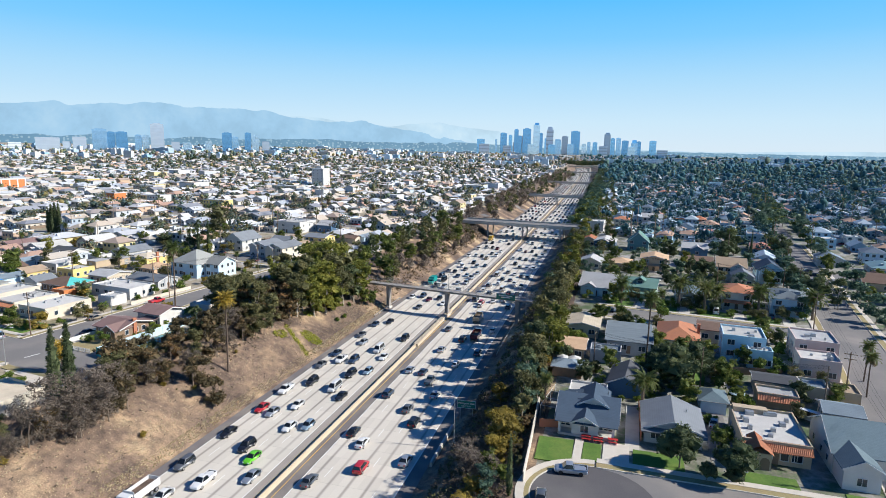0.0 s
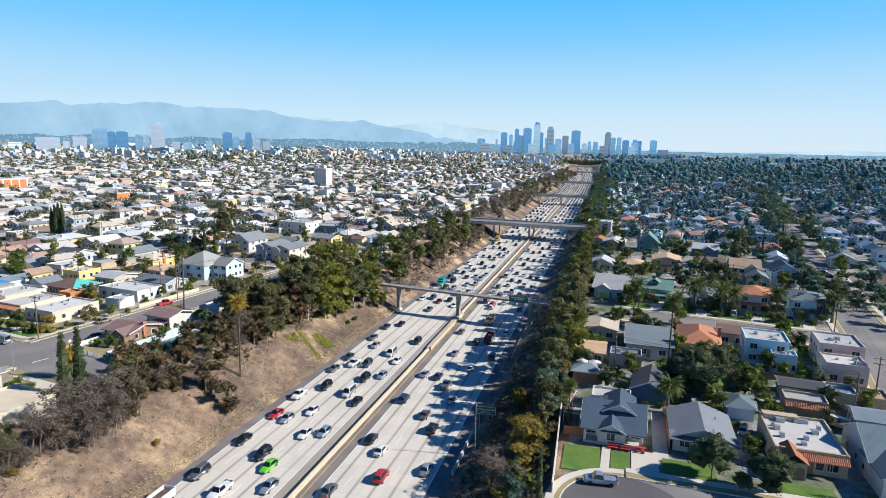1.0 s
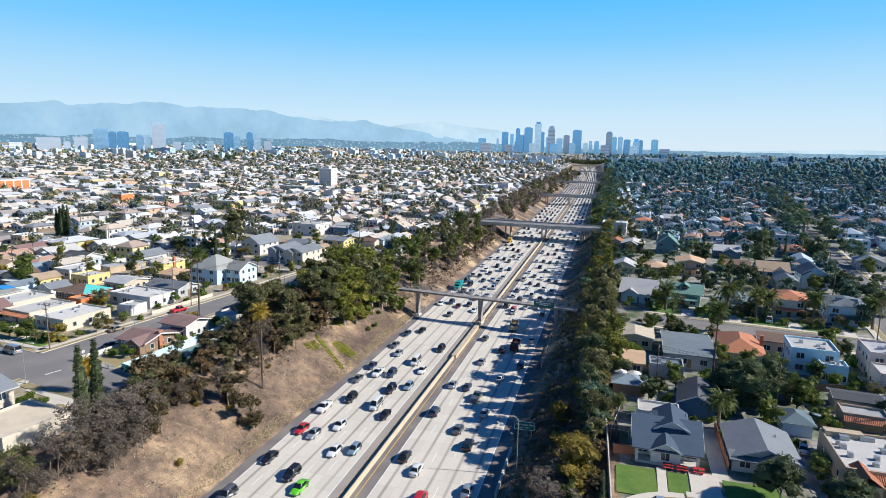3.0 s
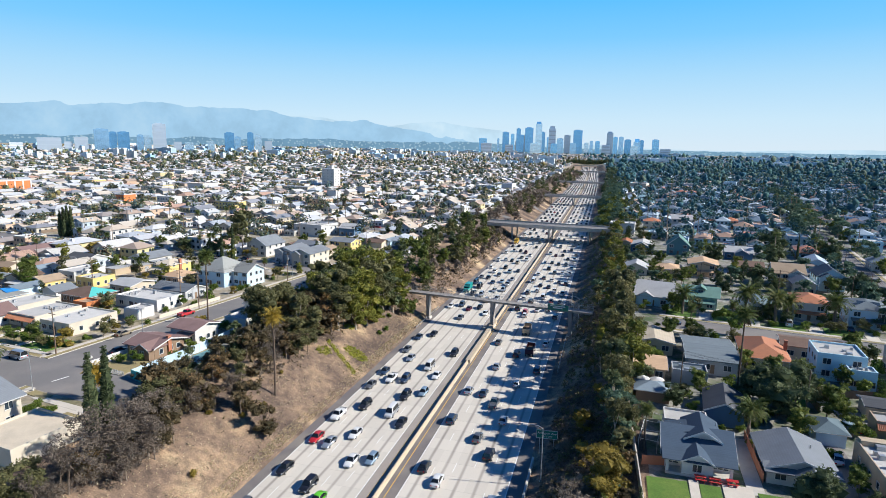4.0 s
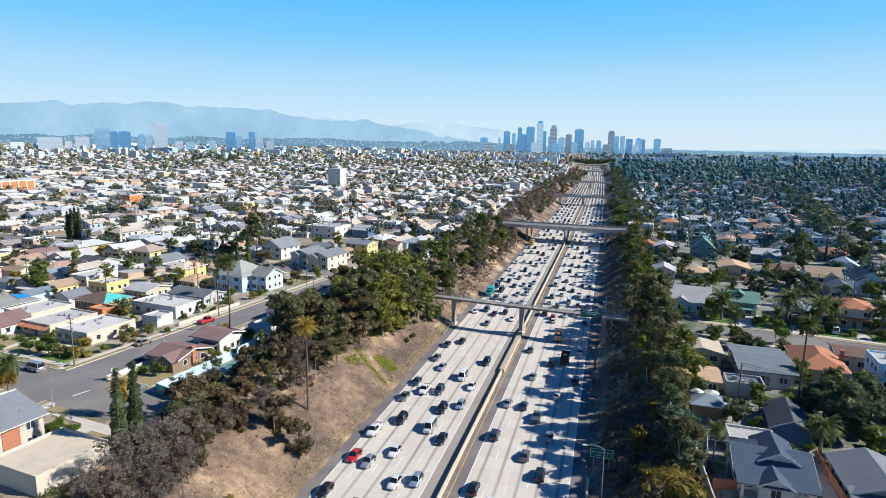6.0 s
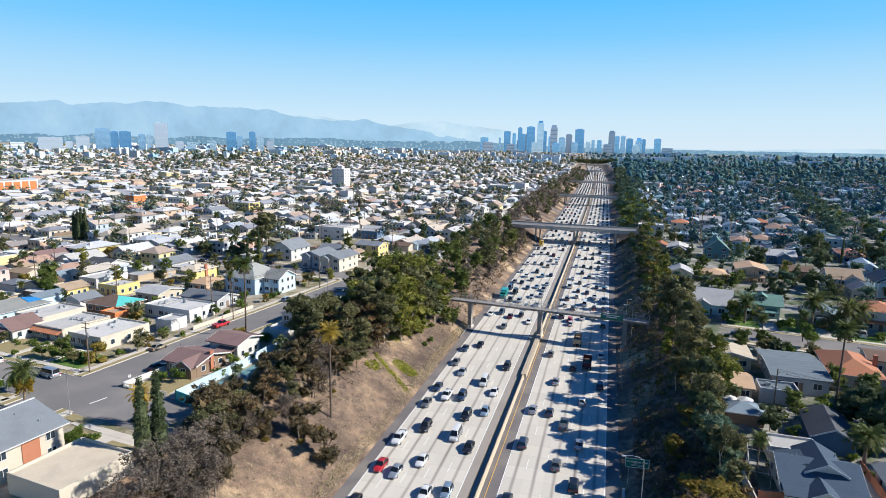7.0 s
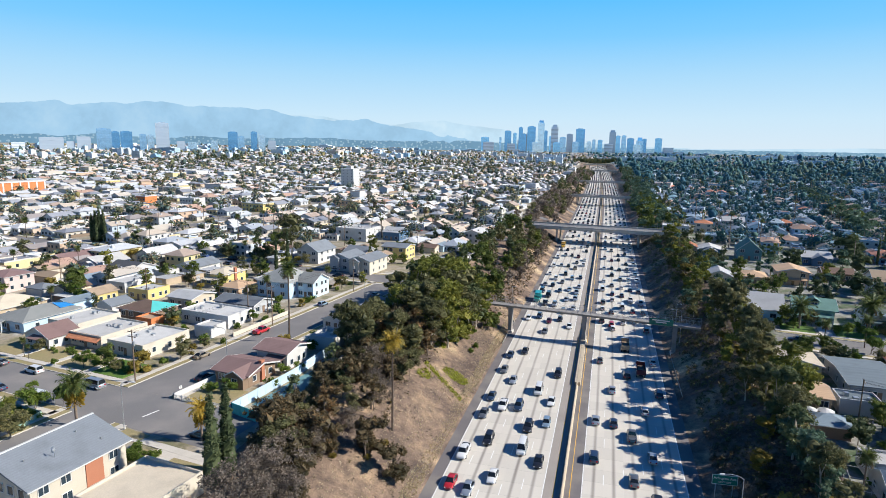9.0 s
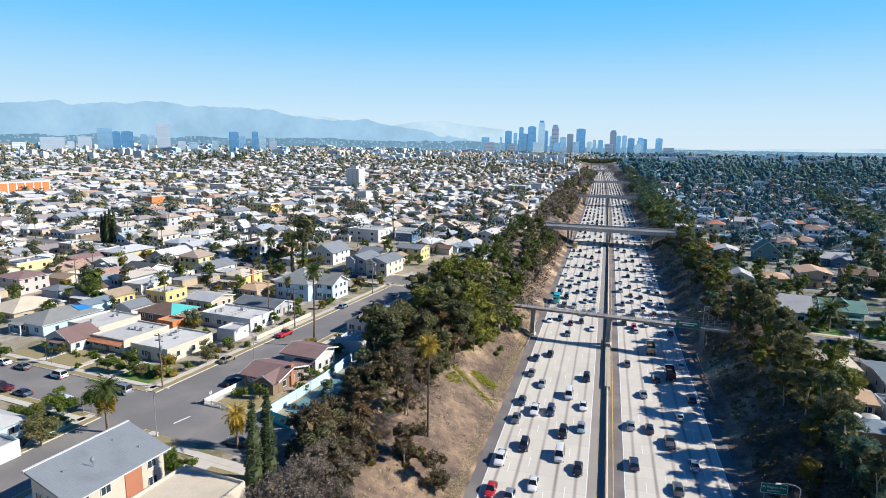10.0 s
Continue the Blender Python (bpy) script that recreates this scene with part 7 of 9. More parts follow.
def join_trees():
    """The trees further along the cutting and the streets, in one mesh for each kind."""
    for kind in sorted({k[0] for k in JOINED}):
        src = TREES[kind]
        V, F3, F4, n = [], [], [], 0
        crown = [o for o in src.children if o.name.startswith("crown")][0]
        co = np.empty(len(crown.data.vertices) * 3, dtype=np.float32)
        crown.data.vertices.foreach_get("co", co)
        co = co.reshape(-1, 3)
        tri = co.reshape(-1, 3, 3)[::4]
        mid = tri.mean(axis=1, keepdims=True)
        sparse = (mid + 1.9 * (tri - mid)).reshape(-1, 3)   # fewer, larger sprays far along the road
        full = co
        TG = Geo()
        for k, x, y, s, rz in JOINED:
            if k != kind:
                continue
            a = radians(rz)
            c, sn = math.cos(a), math.sin(a)
            z = ground_z(x, y)
            co = full if y < 430 else sparse
            faces = np.arange(len(co)).reshape(-1, 3)
            V.append(np.stack([x + s * (c * co[:, 0] - sn * co[:, 1]), y + s * (sn * co[:, 0] + c * co[:, 1]), z + s * co[:, 2]], axis=1))
            F4.append(faces + n)
            n += len(co)
            TG.tube((x, y, z - 0.3), (x, y, z + 5.5 * s), 0.22, 0.1, 5)
        ob = new("further_trees", arrays_mesh("further_trees", np.concatenate(V), np.concatenate(F4), [crown.data.materials[0]]))
        tagged(ob, src["label"], "trees", kind="stuff")
        part("trunks", TG, PALE_BARK, ob)
    for kind in [k for k in TREES if k.startswith("thin")]:
        for o in (*TREES[kind].children_recursive, TREES[kind]):
            bpy.data.objects.remove(o)


join_trees()

# ---------------------------------------------------------------- far town, joined
WALLS_FAR = islands("far_walls", [(0.57, 0.56, 0.56), (0.52, 0.47, 0.4), (0.54, 0.55, 0.57), (0.48, 0.43, 0.37), (0.57, 0.54, 0.47), (0.4, 0.47, 0.54), (0.54, 0.41, 0.32), (0.55, 0.53, 0.5), (0.44, 0.46, 0.48), (0.6, 0.5, 0.28), (0.5, 0.36, 0.26), (0.46, 0.5, 0.53)])
ROOFS_FAR = islands("far_roofs", [(0.44, 0.45, 0.47), (0.26, 0.27, 0.3), (0.49, 0.49, 0.5), (0.36, 0.28, 0.23), (0.47, 0.46, 0.45), (0.27, 0.24, 0.23), (0.4, 0.26, 0.2), (0.46, 0.47, 0.49), (0.34, 0.37, 0.41), (0.45, 0.38, 0.31), (0.22, 0.23, 0.26), (0.52, 0.52, 0.52), (0.46, 0.41, 0.35)])
LEAF_FAR = islands("far_leaves", [(0.065, 0.1, 0.085), (0.095, 0.13, 0.09), (0.065, 0.105, 0.1), (0.15, 0.155, 0.075), (0.085, 0.12, 0.105), (0.21, 0.175, 0.07), (0.15, 0.115, 0.08)], spread=0.8, fsize=0.5)

# Right-hand palettes bluer than the left: distance haze put into walls and roofs.
WALLS_HAZY = islands("far_walls_haze_blue", [(0.5, 0.62, 0.7), (0.46, 0.5, 0.5), (0.56, 0.65, 0.72), (0.32, 0.42, 0.5), (0.48, 0.43, 0.38), (0.26, 0.42, 0.56), (0.52, 0.6, 0.64)])
ROOFS_HAZY = islands("far_roofs_haze_blue", [(0.28, 0.36, 0.43), (0.16, 0.22, 0.28), (0.38, 0.47, 0.54), (0.34, 0.27, 0.23), (0.32, 0.39, 0.44), (0.12, 0.16, 0.21), (0.44, 0.2, 0.14), (0.17, 0.29, 0.33), (0.42, 0.49, 0.55), (0.22, 0.2, 0.19), (0.36, 0.24, 0.18)])
# Right-hand leaves are bluer: distance haze is put into the leaf colour.
LEAF_HAZY = islands("hazy_blue_green_leaves", [(0.032, 0.105, 0.125), (0.045, 0.118, 0.115), (0.03, 0.1, 0.145), (0.065, 0.125, 0.1), (0.04, 0.115, 0.148), (0.085, 0.12, 0.09)], spread=0.8, fsize=0.5)


def house_template(kind, w, d, h, r, far):
    """Walls, roof and, where they can still be told apart, window boxes."""
    a, b = w / 2, d / 2
    walls = [(-a, -b, -0.5), (a, -b, -0.5), (a, b, -0.5), (-a, b, -0.5), (-a, -b, h), (a, -b, h), (a, b, h), (-a, b, h)]
    wf = [(0, 1, 5, 4), (1, 2, 6, 5), (2, 3, 7, 6), (3, 0, 4, 7)]
    o = 0.75
    A, B = a + o, b + o
    if kind == "gable":
        walls += [(0, -b, h + r - 0.15), (0, b, h + r - 0.15)]
        wf += [(4, 5, 8, 8), (6, 7, 9, 9)]
        rv = [(-A, -B, h - 0.1), (0, -B, h + r), (0, B, h + r), (-A, B, h - 0.1), (A, -B, h - 0.1), (A, B, h - 0.1)]
        rf = [(0, 1, 2, 3), (1, 4, 5, 2)]
    elif kind == "hip":
        rv = [(-A, -B, h), (A, -B, h), (A, B, h), (-A, B, h), (0, -B * 0.35, h + r), (0, B * 0.35, h + r)]
        rf = [(0, 1, 4, 4), (1, 2, 5, 4), (2, 3, 5, 5), (3, 0, 4, 5)]
    else:
        rv = [(-a, -b, h), (a, -b, h), (a, b, h), (-a, b, h)]
        rf = [(0, 1, 2, 3)]
    win = []
    wfv = []
    if not far:
        for z in ([0.9] if h < 4 else [0.9, 3.7]):
            for x in (-a * 0.66, -a * 0.1, a * 0.55):
                win += [(x - 0.7, -b - 0.05, z), (x + 0.7, -b - 0.05, z), (x + 0.7, -b - 0.05, z + 1.3), (x - 0.7, -b - 0.05, z + 1.3)]
            for x in (-a * 0.5, a * 0.2, a * 0.7):
                win += [(x + 0.6, b + 0.05, z), (x - 0.6, b + 0.05, z), (x - 0.6, b + 0.05, z + 1.2), (x + 0.6, b + 0.05, z + 1.2)]
            for y in (-b * 0.5, b * 0.3):
                win += [(-a - 0.05, y + 0.6, z), (-a - 0.05, y - 0.6, z), (-a - 0.05, y - 0.6, z + 1.3), (-a - 0.05, y + 0.6, z + 1.3)]
            for y in (-b * 0.65, -b * 0.1, b * 0.5):
                win += [(a + 0.05, y - 0.6, z), (a + 0.05, y + 0.6, z), (a + 0.05, y + 0.6, z + 1.3), (a + 0.05, y - 0.6, z + 1.3)]
        wfv = [(4 * i, 4 * i + 1, 4 * i + 2, 4 * i + 3) for i in range(len(win) // 4)]
    return walls, wf, rv, rf, win, wfv


# single larger buildings among the far houses: x, y, width, depth, height, wall, label
SINGLES = [(-557, 556, 30, 18, 8, "yellow", "long yellow two-storey building among the houses"), (-371, 414, 11, 12, 7, "orange", "small orange stucco house above its neighbours"),
           (-258, 405, 20, 13, 6.2, "yellow", "pale yellow two-storey apartment house"), (-330, 420, 16, 12, 6.2, "white", "white two-storey house with a flat roof"),
           (-205, 455, 18, 14, 6.4, "peach", "peach stucco apartment house with a flat roof"), (-430, 520, 30, 16, 6, "cream", "long cream building with a flat roof"),
           (-150, 520, 24, 15, 6.4, "white", "white stucco hall with a flat roof"), (-300, 590, 34, 16, 6, "beige", "long beige building with a flat roof")]


def single(x, y, w, d, h, wall, label):
    ob = tagged(empty("building", pose(x, y, ground_z(x, y), 0, 0, -7)), label, "building", "larger buildings")
    part("wall", Geo().box(-w / 2, -d / 2, -0.5, w / 2, d / 2, h), stucco(wall), ob)
    part("parapet", Geo().box(-w / 2 - 0.15, -d / 2 - 0.15, h, w / 2 + 0.15, -d / 2 + 0.2, h + 0.6).box(w / 2 - 0.2, -d / 2 + 0.2, h, w / 2 + 0.15, d / 2, h + 0.6), TRIM, ob)
    part("roof", Geo().box(-w / 2, -d / 2 + 0.2, h, w / 2 - 0.2, d / 2, h + 0.1), shingle("light_grey"), ob)
    part("roof_unit", Geo().box(-w * 0.2, -1, h + 0.1, -w * 0.2 + 2, 1, h + 1.3), STEEL, ob)
    n = max(2, int(w / 3.2))
    for z in (0.9, 3.8):
        for k in range(n):
            o = new("window", window_mesh(1.3, 1.3))
            o.parent, o.location = ob, (-w / 2 + w * (k + 0.5) / n, -d / 2, z)


for row in SINGLES:
    single(*row)


def join_far():
    rnd = random.Random(77)
    V, F, M = [], [], []
    n = 0
    for x, y, rz, d, side in FAR_H:
        if d > 1500 and rnd.random() < 0.45 or -612 < x < -540 and 378 < y < 496:
            continue
        if any(abs(x - b[0]) < b[2] / 2 + 7 and abs(y - b[1]) < b[3] / 2 + 9 for b in SINGLES):
            continue
        z = ground_z(x, y)
        if side == "G":
            w, dd, h, kind = rnd.uniform(5, 7), rnd.uniform(5, 8), 2.7, rnd.choice(["flat", "gable", "flat"])
        else:
            w, dd = rnd.uniform(7.5, 11.0), rnd.uniform(9, 17)
            h = rnd.choice([3.0, 3.2, 3.2, 3.4, 3.2, 5.8])
            kind = rnd.choice(["gable", "hip", "gable", "hip", "flat"] if side == "R" else ["gable", "hip", "flat", "gable", "gable", "hip"])
            if d > 700 and rnd.random() < 0.045:
                w, dd, h, kind = rnd.uniform(12, 24), rnd.uniform(14, 30), rnd.uniform(5, 9), "flat"
        tw = house_template(kind, w, dd, h, rnd.uniform(1.5, 2.7), d > 620)
        a = radians(rz)
        c, s = math.cos(a), math.sin(a)
        bits = [(tw[0], tw[1], 0), (tw[2], tw[3], 1), (tw[4], tw[5], 2)]
        if side != "G" and d < 1500 and rnd.random() < 0.65:
            # a lower wing or porch at the front, off to one side
            w2, d2, h2 = w * rnd.uniform(0.4, 0.6), rnd.uniform(3, 5.5), min(h, 3.0) - rnd.uniform(0, 0.4)
            wt = house_template(rnd.choice(["gable", "gable", "flat", "hip"]), w2, d2, h2, rnd.uniform(0.7, 1.3), True)
            ox, oy = rnd.choice([-1, 1]) * (w - w2) / 2, -dd / 2 - d2 / 2 + 0.6
            bits += [([(q[0] + ox, q[1] + oy, q[2]) for q in wt[0]], wt[1], 0), ([(q[0] + ox, q[1] + oy, q[2]) for q in wt[2]], wt[3], 1)]
        if side != "G" and d < 800:
            # chimney and vents on the roof
            for _ in range(rnd.choice([1, 2, 3])):
                bx, by, bw, bh = rnd.uniform(-0.3, 0.3) * w, rnd.uniform(-0.35, 0.35) * dd, rnd.choice([0.25, 0.35, 0.5]), rnd.uniform(0.5, 1.3)
                zt = h + (0.9 if kind != "flat" else 0.0)
                bits.append(([(bx - bw, by - bw, zt - 1), (bx + bw, by - bw, zt - 1), (bx + bw, by + bw, zt - 1), (bx - bw, by + bw, zt - 1), (bx - bw, by - bw, zt + bh), (bx + bw, by - bw, zt + bh), (bx + bw, by + bw, zt + bh), (bx - bw, by + bw, zt + bh)],
                             [(4, 5, 6, 7), (0, 1, 5, 4), (1, 2, 6, 5), (2, 3, 7, 6), (3, 0, 4, 7)], 0))
        if kind == "flat" and d < 1200:
            # parapet, a little proud of the wall
            for x0, y0, x1, y1 in ((-w / 2, -dd / 2 - 0.02, w / 2, -dd / 2 + 0.25), (-w / 2, dd / 2 - 0.25, w / 2, dd / 2), (-w / 2, -dd / 2 + 0.25, -w / 2 + 0.25, dd / 2 - 0.25), (w / 2 - 0.25, -dd / 2 + 0.25, w / 2, dd / 2 - 0.25)):
                bits.append(([(x0, y0, h - 0.1), (x1, y0, h - 0.1), (x1, y1, h - 0.1), (x0, y1, h - 0.1), (x0, y0, h + 0.5), (x1, y0, h + 0.5), (x1, y1, h + 0.5), (x0, y1, h + 0.5)],
                             [(4, 5, 6, 7), (0, 1, 5, 4), (1, 2, 6, 5), (2, 3, 7, 6), (3, 0, 4, 7)], 0))
        if kind == "flat" and d < 900:
            bits.append(([(-w * 0.2, 0, h), (-w * 0.2 + 1.2, 0, h), (-w * 0.2 + 1.2, 1.2, h), (-w * 0.2, 1.2, h), (-w * 0.2, 0, h + 0.8), (-w * 0.2 + 1.2, 0, h + 0.8), (-w * 0.2 + 1.2, 1.2, h + 0.8), (-w * 0.2, 1.2, h + 0.8)],
                         [(4, 5, 6, 7), (0, 1, 5, 4), (1, 2, 6, 5), (2, 3, 7, 6), (3, 0, 4, 7)], 0))
        for vs, fs, mat in bits:
            if not vs:
                continue
            p = np.array(vs)
            q = np.stack([x + c * p[:, 0] - s * p[:, 1], y + s * p[:, 0] + c * p[:, 1], z + p[:, 2]], axis=1)
            V.append(q)
            F.append(np.array(fs) + n)
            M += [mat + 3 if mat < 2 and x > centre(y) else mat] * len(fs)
            n += len(q)
    f = np.concatenate(F)
    v = np.concatenate(V)
    me = bpy.data.meshes.new("far_houses")
    tri = [tuple(dict.fromkeys(q)) for q in f.tolist()]
    me.from_pydata(v.tolist(), [], tri)
    me.polygons.foreach_set("material_index", np.array(M, dtype=np.int32))
    for x in (WALLS_FAR, ROOFS_FAR, GLASS, WALLS_HAZY, ROOFS_HAZY):
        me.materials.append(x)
    me.update()
    tagged(new("far_houses", me), "spread of low pale stucco houses reaching to the horizon", "houses", kind="stuff")


join_far()


def far_trees():
    """Crowns further off: a dark core with leaf sprays round it, joined."""
    rng = np.random.default_rng(8)
    rnd = random.Random(41)
    ico = bmesh.new()
    bmesh.ops.create_icosphere(ico, subdivisions=1, radius=1.0)
    sv = np.array([v.co[:] for v in ico.verts])
    sf = np.array([[v.index for v in f.verts] for f in ico.faces])
    ico.free()
    V, F, n, S = [], [], 0, []
    LV, LF, ln, LS = [], [], 0, []
    for x, y, d, side in FAR_T:
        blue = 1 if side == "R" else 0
        off = x - centre(y)
        if -50 < off < 46 and y < 2250 or d > 1700 and rnd.random() < (0.64 if d < 2600 else 0.86):
            continue
        if -575 < x < -535 and 385 < y < 490:
            continue
        s = (1.0 if d < 1700 else 1.15 if d < 2600 else 1.3) * (1.5 + 3.3 * rnd.random() ** 2) * (0.6 + 0.85 * (0.5 + 0.5 * noise.noise(Vector((x * 0.011, y * 0.011, 0))))) * (1.55 if side == "R" else 1.16) * (1.0 + min(d, 1500) / 6000)
        z = ground_z(x, y)
        tall = rnd.uniform(0.7, 1.35)
        small = 0.3 if d < 450 else 0.46 if d < 900 else 0.66 if d < 1300 else 0.78 if d < 1900 else 1.0
        for k in range(2 if d < 1300 or side == "R" and d < 1800 else 1):
            q = small * sv * (1 + 0.42 * rng.normal(size=(len(sv), 1)).clip(-1.3, 1.3))
            q = q * np.array([s * rnd.uniform(0.55, 0.85), s * rnd.uniform(0.55, 0.85), s * tall * rnd.uniform(0.6, 0.9)])
            q = q + np.array([x + rnd.uniform(-0.55, 0.55) * s, y + rnd.uniform(-0.55, 0.55) * s, z + s * tall * rnd.uniform(0.6, 1.1)])
            V.append(q)
            F.append(sf + n)
            S += [blue] * len(sf)
            n += len(q)
        if d < 1900:
            m = 115 if d < 450 else 50 if d < 700 else 26 if d < 1300 else 16
            lob = [(x + rnd.uniform(-0.5, 0.5) * s, y + rnd.uniform(-0.5, 0.5) * s, z + s * tall * rnd.uniform(0.6, 1.3), s * 0.75, s * 0.75, s * 0.7 * tall) for _ in range(4)]
            v, f = leaf_cards(rng, crown_points(rng, lob, m), 0.5, 2, 0.8 if d < 450 else 1.0 if d < 700 else 1.35 if d < 1300 else 1.9)
            LV.append(v)
            LF.append(f + ln)
            LS += [blue] * len(f)
            ln += len(v)
    me = arrays_mesh("far_trees", np.concatenate(V), np.concatenate(F), [LEAF_FAR, LEAF_HAZY], S)
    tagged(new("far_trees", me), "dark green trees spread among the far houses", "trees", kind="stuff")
    me = arrays_mesh("far_tree_leaves", np.concatenate(LV), np.concatenate(LF), [LEAF_FAR, LEAF_HAZY], LS)
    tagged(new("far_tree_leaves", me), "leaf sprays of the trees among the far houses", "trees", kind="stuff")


far_trees()


STRAW = leafy("straw", (0.38, 0.3, 0.19), (0.6, 0.5, 0.33), (0.7, 0.6, 0.42))


def slope_brush():
    """Low brush on the slopes of the cutting: dark under the trees, dry weeds and green creepers on the open side."""
    rnd = random.Random(19)
    rng = np.random.default_rng(19)
    for name, n, x0, x1, y0, y1, r0, r1, per, size, leaf, label in (
            ("slope_brush", 1500, 28, 43, 40, 400, 0.4, 1.0, 16, 0.3, L_OLIVE, "olive low brush under the roadside trees"),
            ("slope_brush", 1500, 27.5, 43, 45, 130, 0.3, 0.8, 14, 0.26, L_GREY, "grey-brown dense brush on the shaded slope"),
            ("slope_brush", 900, 28, 42, 45, 220, 0.4, 0.9, 16, 0.26, L_BROWN, "dry brown brush under the roadside trees"),
            ("dry_weeds", 420, -43, -26, 40, 190, 0.15, 0.45, 9, 0.16, L_GREY, "dry grey weeds on the bare slope"),
            ("dry_grass", 2600, -32, -25.0, 36, 190, 0.08, 0.26, 7, 0.11, STRAW, "pale dry grass along the foot of the slope"),
            ("dry_grass", 3400, -27.2, -24.8, 36, 200, 0.1, 0.26, 7, 0.15, STRAW, "pale strip of dry grass beside the shoulder"),
            ("dry_grass", 1500, -44, -30, 36, 190, 0.08, 0.3, 7, 0.12, STRAW, "tufts of dry grass over the slope"),
            ("slope_brush", 900, -42, -27, 196, 400, 0.4, 1.0, 12, 0.32, L_BROWN, "dry brown brush on the slope beyond the footbridge"),
            ("slope_brush", 500, -42, -27, 196, 400, 0.4, 1.0, 12, 0.32, L_GREY, "grey brush on the slope beyond the footbridge"),
            ("green_creeper", 3000, -40, -26.5, 128, 153, 0.2, 0.5, 12, 0.17, L_CREEPER, "yellow-green creeper patch on the slope"),
            ("slope_brush", 260, -56, -36, 84, 200, 0.4, 0.9, 14, 0.28, L_BROWN, "dry brown brush below the trees")):
        pts, rad = [], []
        for _ in range(n):
            x, y = rnd.uniform(x0, x1), rnd.uniform(y0, y1)
            if name == "green_creeper" and min(math.hypot((x + 30.2) / 3.4, (y - 139.5) / 2.6), math.hypot((x + 36) / 1.7, (y - 131.5) / 2.4), math.hypot((x + 37.5) / 1.5, (y - 151) / 2), abs((y - 137) - 0.62 * (-37.5 - x)) / 0.9 if -37.5 < x < -26.5 else 9) > 1:
                continue
            r = rnd.uniform(r0, r1)
            pts.append((x, y, ground_z(x, y) + r * 0.35))
            rad.append(r)
        v, f = leaf_cards(rng, pts, rad, per, size)
        v[:, 2] = np.maximum(v[:, 2], 0.1)
        tagged(new(name, arrays_mesh(name, v, f, [leaf])), label, "brush", kind="stuff")


slope_brush()


# ---------------------------------------------------------------- towers
def tower(x, y, w, h, key, label, cap=None, depth=0.9):
    """A high block: body, window bands on all sides, roof crown."""
    # Tones lean to blue: glass tint, plus distance haze put into the colours.
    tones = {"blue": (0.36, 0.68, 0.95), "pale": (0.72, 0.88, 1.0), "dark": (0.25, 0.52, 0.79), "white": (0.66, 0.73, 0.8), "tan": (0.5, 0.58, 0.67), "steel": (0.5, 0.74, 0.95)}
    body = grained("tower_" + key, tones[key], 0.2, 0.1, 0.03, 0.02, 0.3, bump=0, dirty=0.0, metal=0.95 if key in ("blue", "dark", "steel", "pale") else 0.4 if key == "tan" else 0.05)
    d = w * depth
    rise = ground_z(x, y) - TOP
    h -= rise
    ob = tagged(empty("tower", pose(x, y, TOP + rise, 0, 0, math.degrees(math.atan2(-x, y)))), label, "tower", "towers")
    g = Geo()
    top = h if not cap else h * cap
    g.box(-w / 2, -d / 2, -2, w / 2, d / 2, top)
    if cap:
        g.box(-w * 0.36, -d * 0.36, top, w * 0.36, d * 0.36, h, top=w * 0.04)
    part("body", g, body, ob)
    floors = max(3, min(6, int(top / 22)))
    glassy = key in ("blue", "dark", "steel", "pale")
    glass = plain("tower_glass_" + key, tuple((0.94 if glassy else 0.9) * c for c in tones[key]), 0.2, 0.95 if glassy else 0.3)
    for i in range(floors):
        z = top * (i + 0.25) / floors
        if i == 0:
            me = Geo().box(-w / 2 - 0.3, -d / 2 - 0.3, 0, w / 2 + 0.3, d / 2 + 0.3, top / floors * (0.5 if glassy else 0.32)).mesh("window_band", glass)
        o = new("window_band", me)
        o.parent, o.location = ob, (0, 0, z)
    if h > 60 and not cap:
        part("roof_plant", Geo().box(-w * 0.3, -d * 0.3, top, w * 0.25, d * 0.3, top + h * 0.03), body, ob)
    return ob


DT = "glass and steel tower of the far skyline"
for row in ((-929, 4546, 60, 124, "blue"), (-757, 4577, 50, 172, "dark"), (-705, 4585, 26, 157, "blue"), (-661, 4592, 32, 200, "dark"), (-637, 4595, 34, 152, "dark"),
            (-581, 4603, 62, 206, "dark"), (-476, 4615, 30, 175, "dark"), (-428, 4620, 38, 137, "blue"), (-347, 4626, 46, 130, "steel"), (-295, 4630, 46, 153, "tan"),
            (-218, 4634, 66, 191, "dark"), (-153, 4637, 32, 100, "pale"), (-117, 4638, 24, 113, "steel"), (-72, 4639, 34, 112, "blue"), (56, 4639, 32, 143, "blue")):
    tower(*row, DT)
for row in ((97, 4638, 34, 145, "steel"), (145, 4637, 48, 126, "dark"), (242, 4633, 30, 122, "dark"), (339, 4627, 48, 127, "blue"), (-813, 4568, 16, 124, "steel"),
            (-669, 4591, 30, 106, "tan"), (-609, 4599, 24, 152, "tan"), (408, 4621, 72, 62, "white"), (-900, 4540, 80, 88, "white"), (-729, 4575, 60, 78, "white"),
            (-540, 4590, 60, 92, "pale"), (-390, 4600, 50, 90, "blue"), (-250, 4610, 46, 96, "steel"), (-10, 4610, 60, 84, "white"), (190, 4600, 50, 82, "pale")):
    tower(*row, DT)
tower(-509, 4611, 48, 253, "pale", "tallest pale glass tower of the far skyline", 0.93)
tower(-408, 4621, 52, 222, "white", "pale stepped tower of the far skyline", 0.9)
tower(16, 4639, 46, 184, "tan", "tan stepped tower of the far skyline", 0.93)
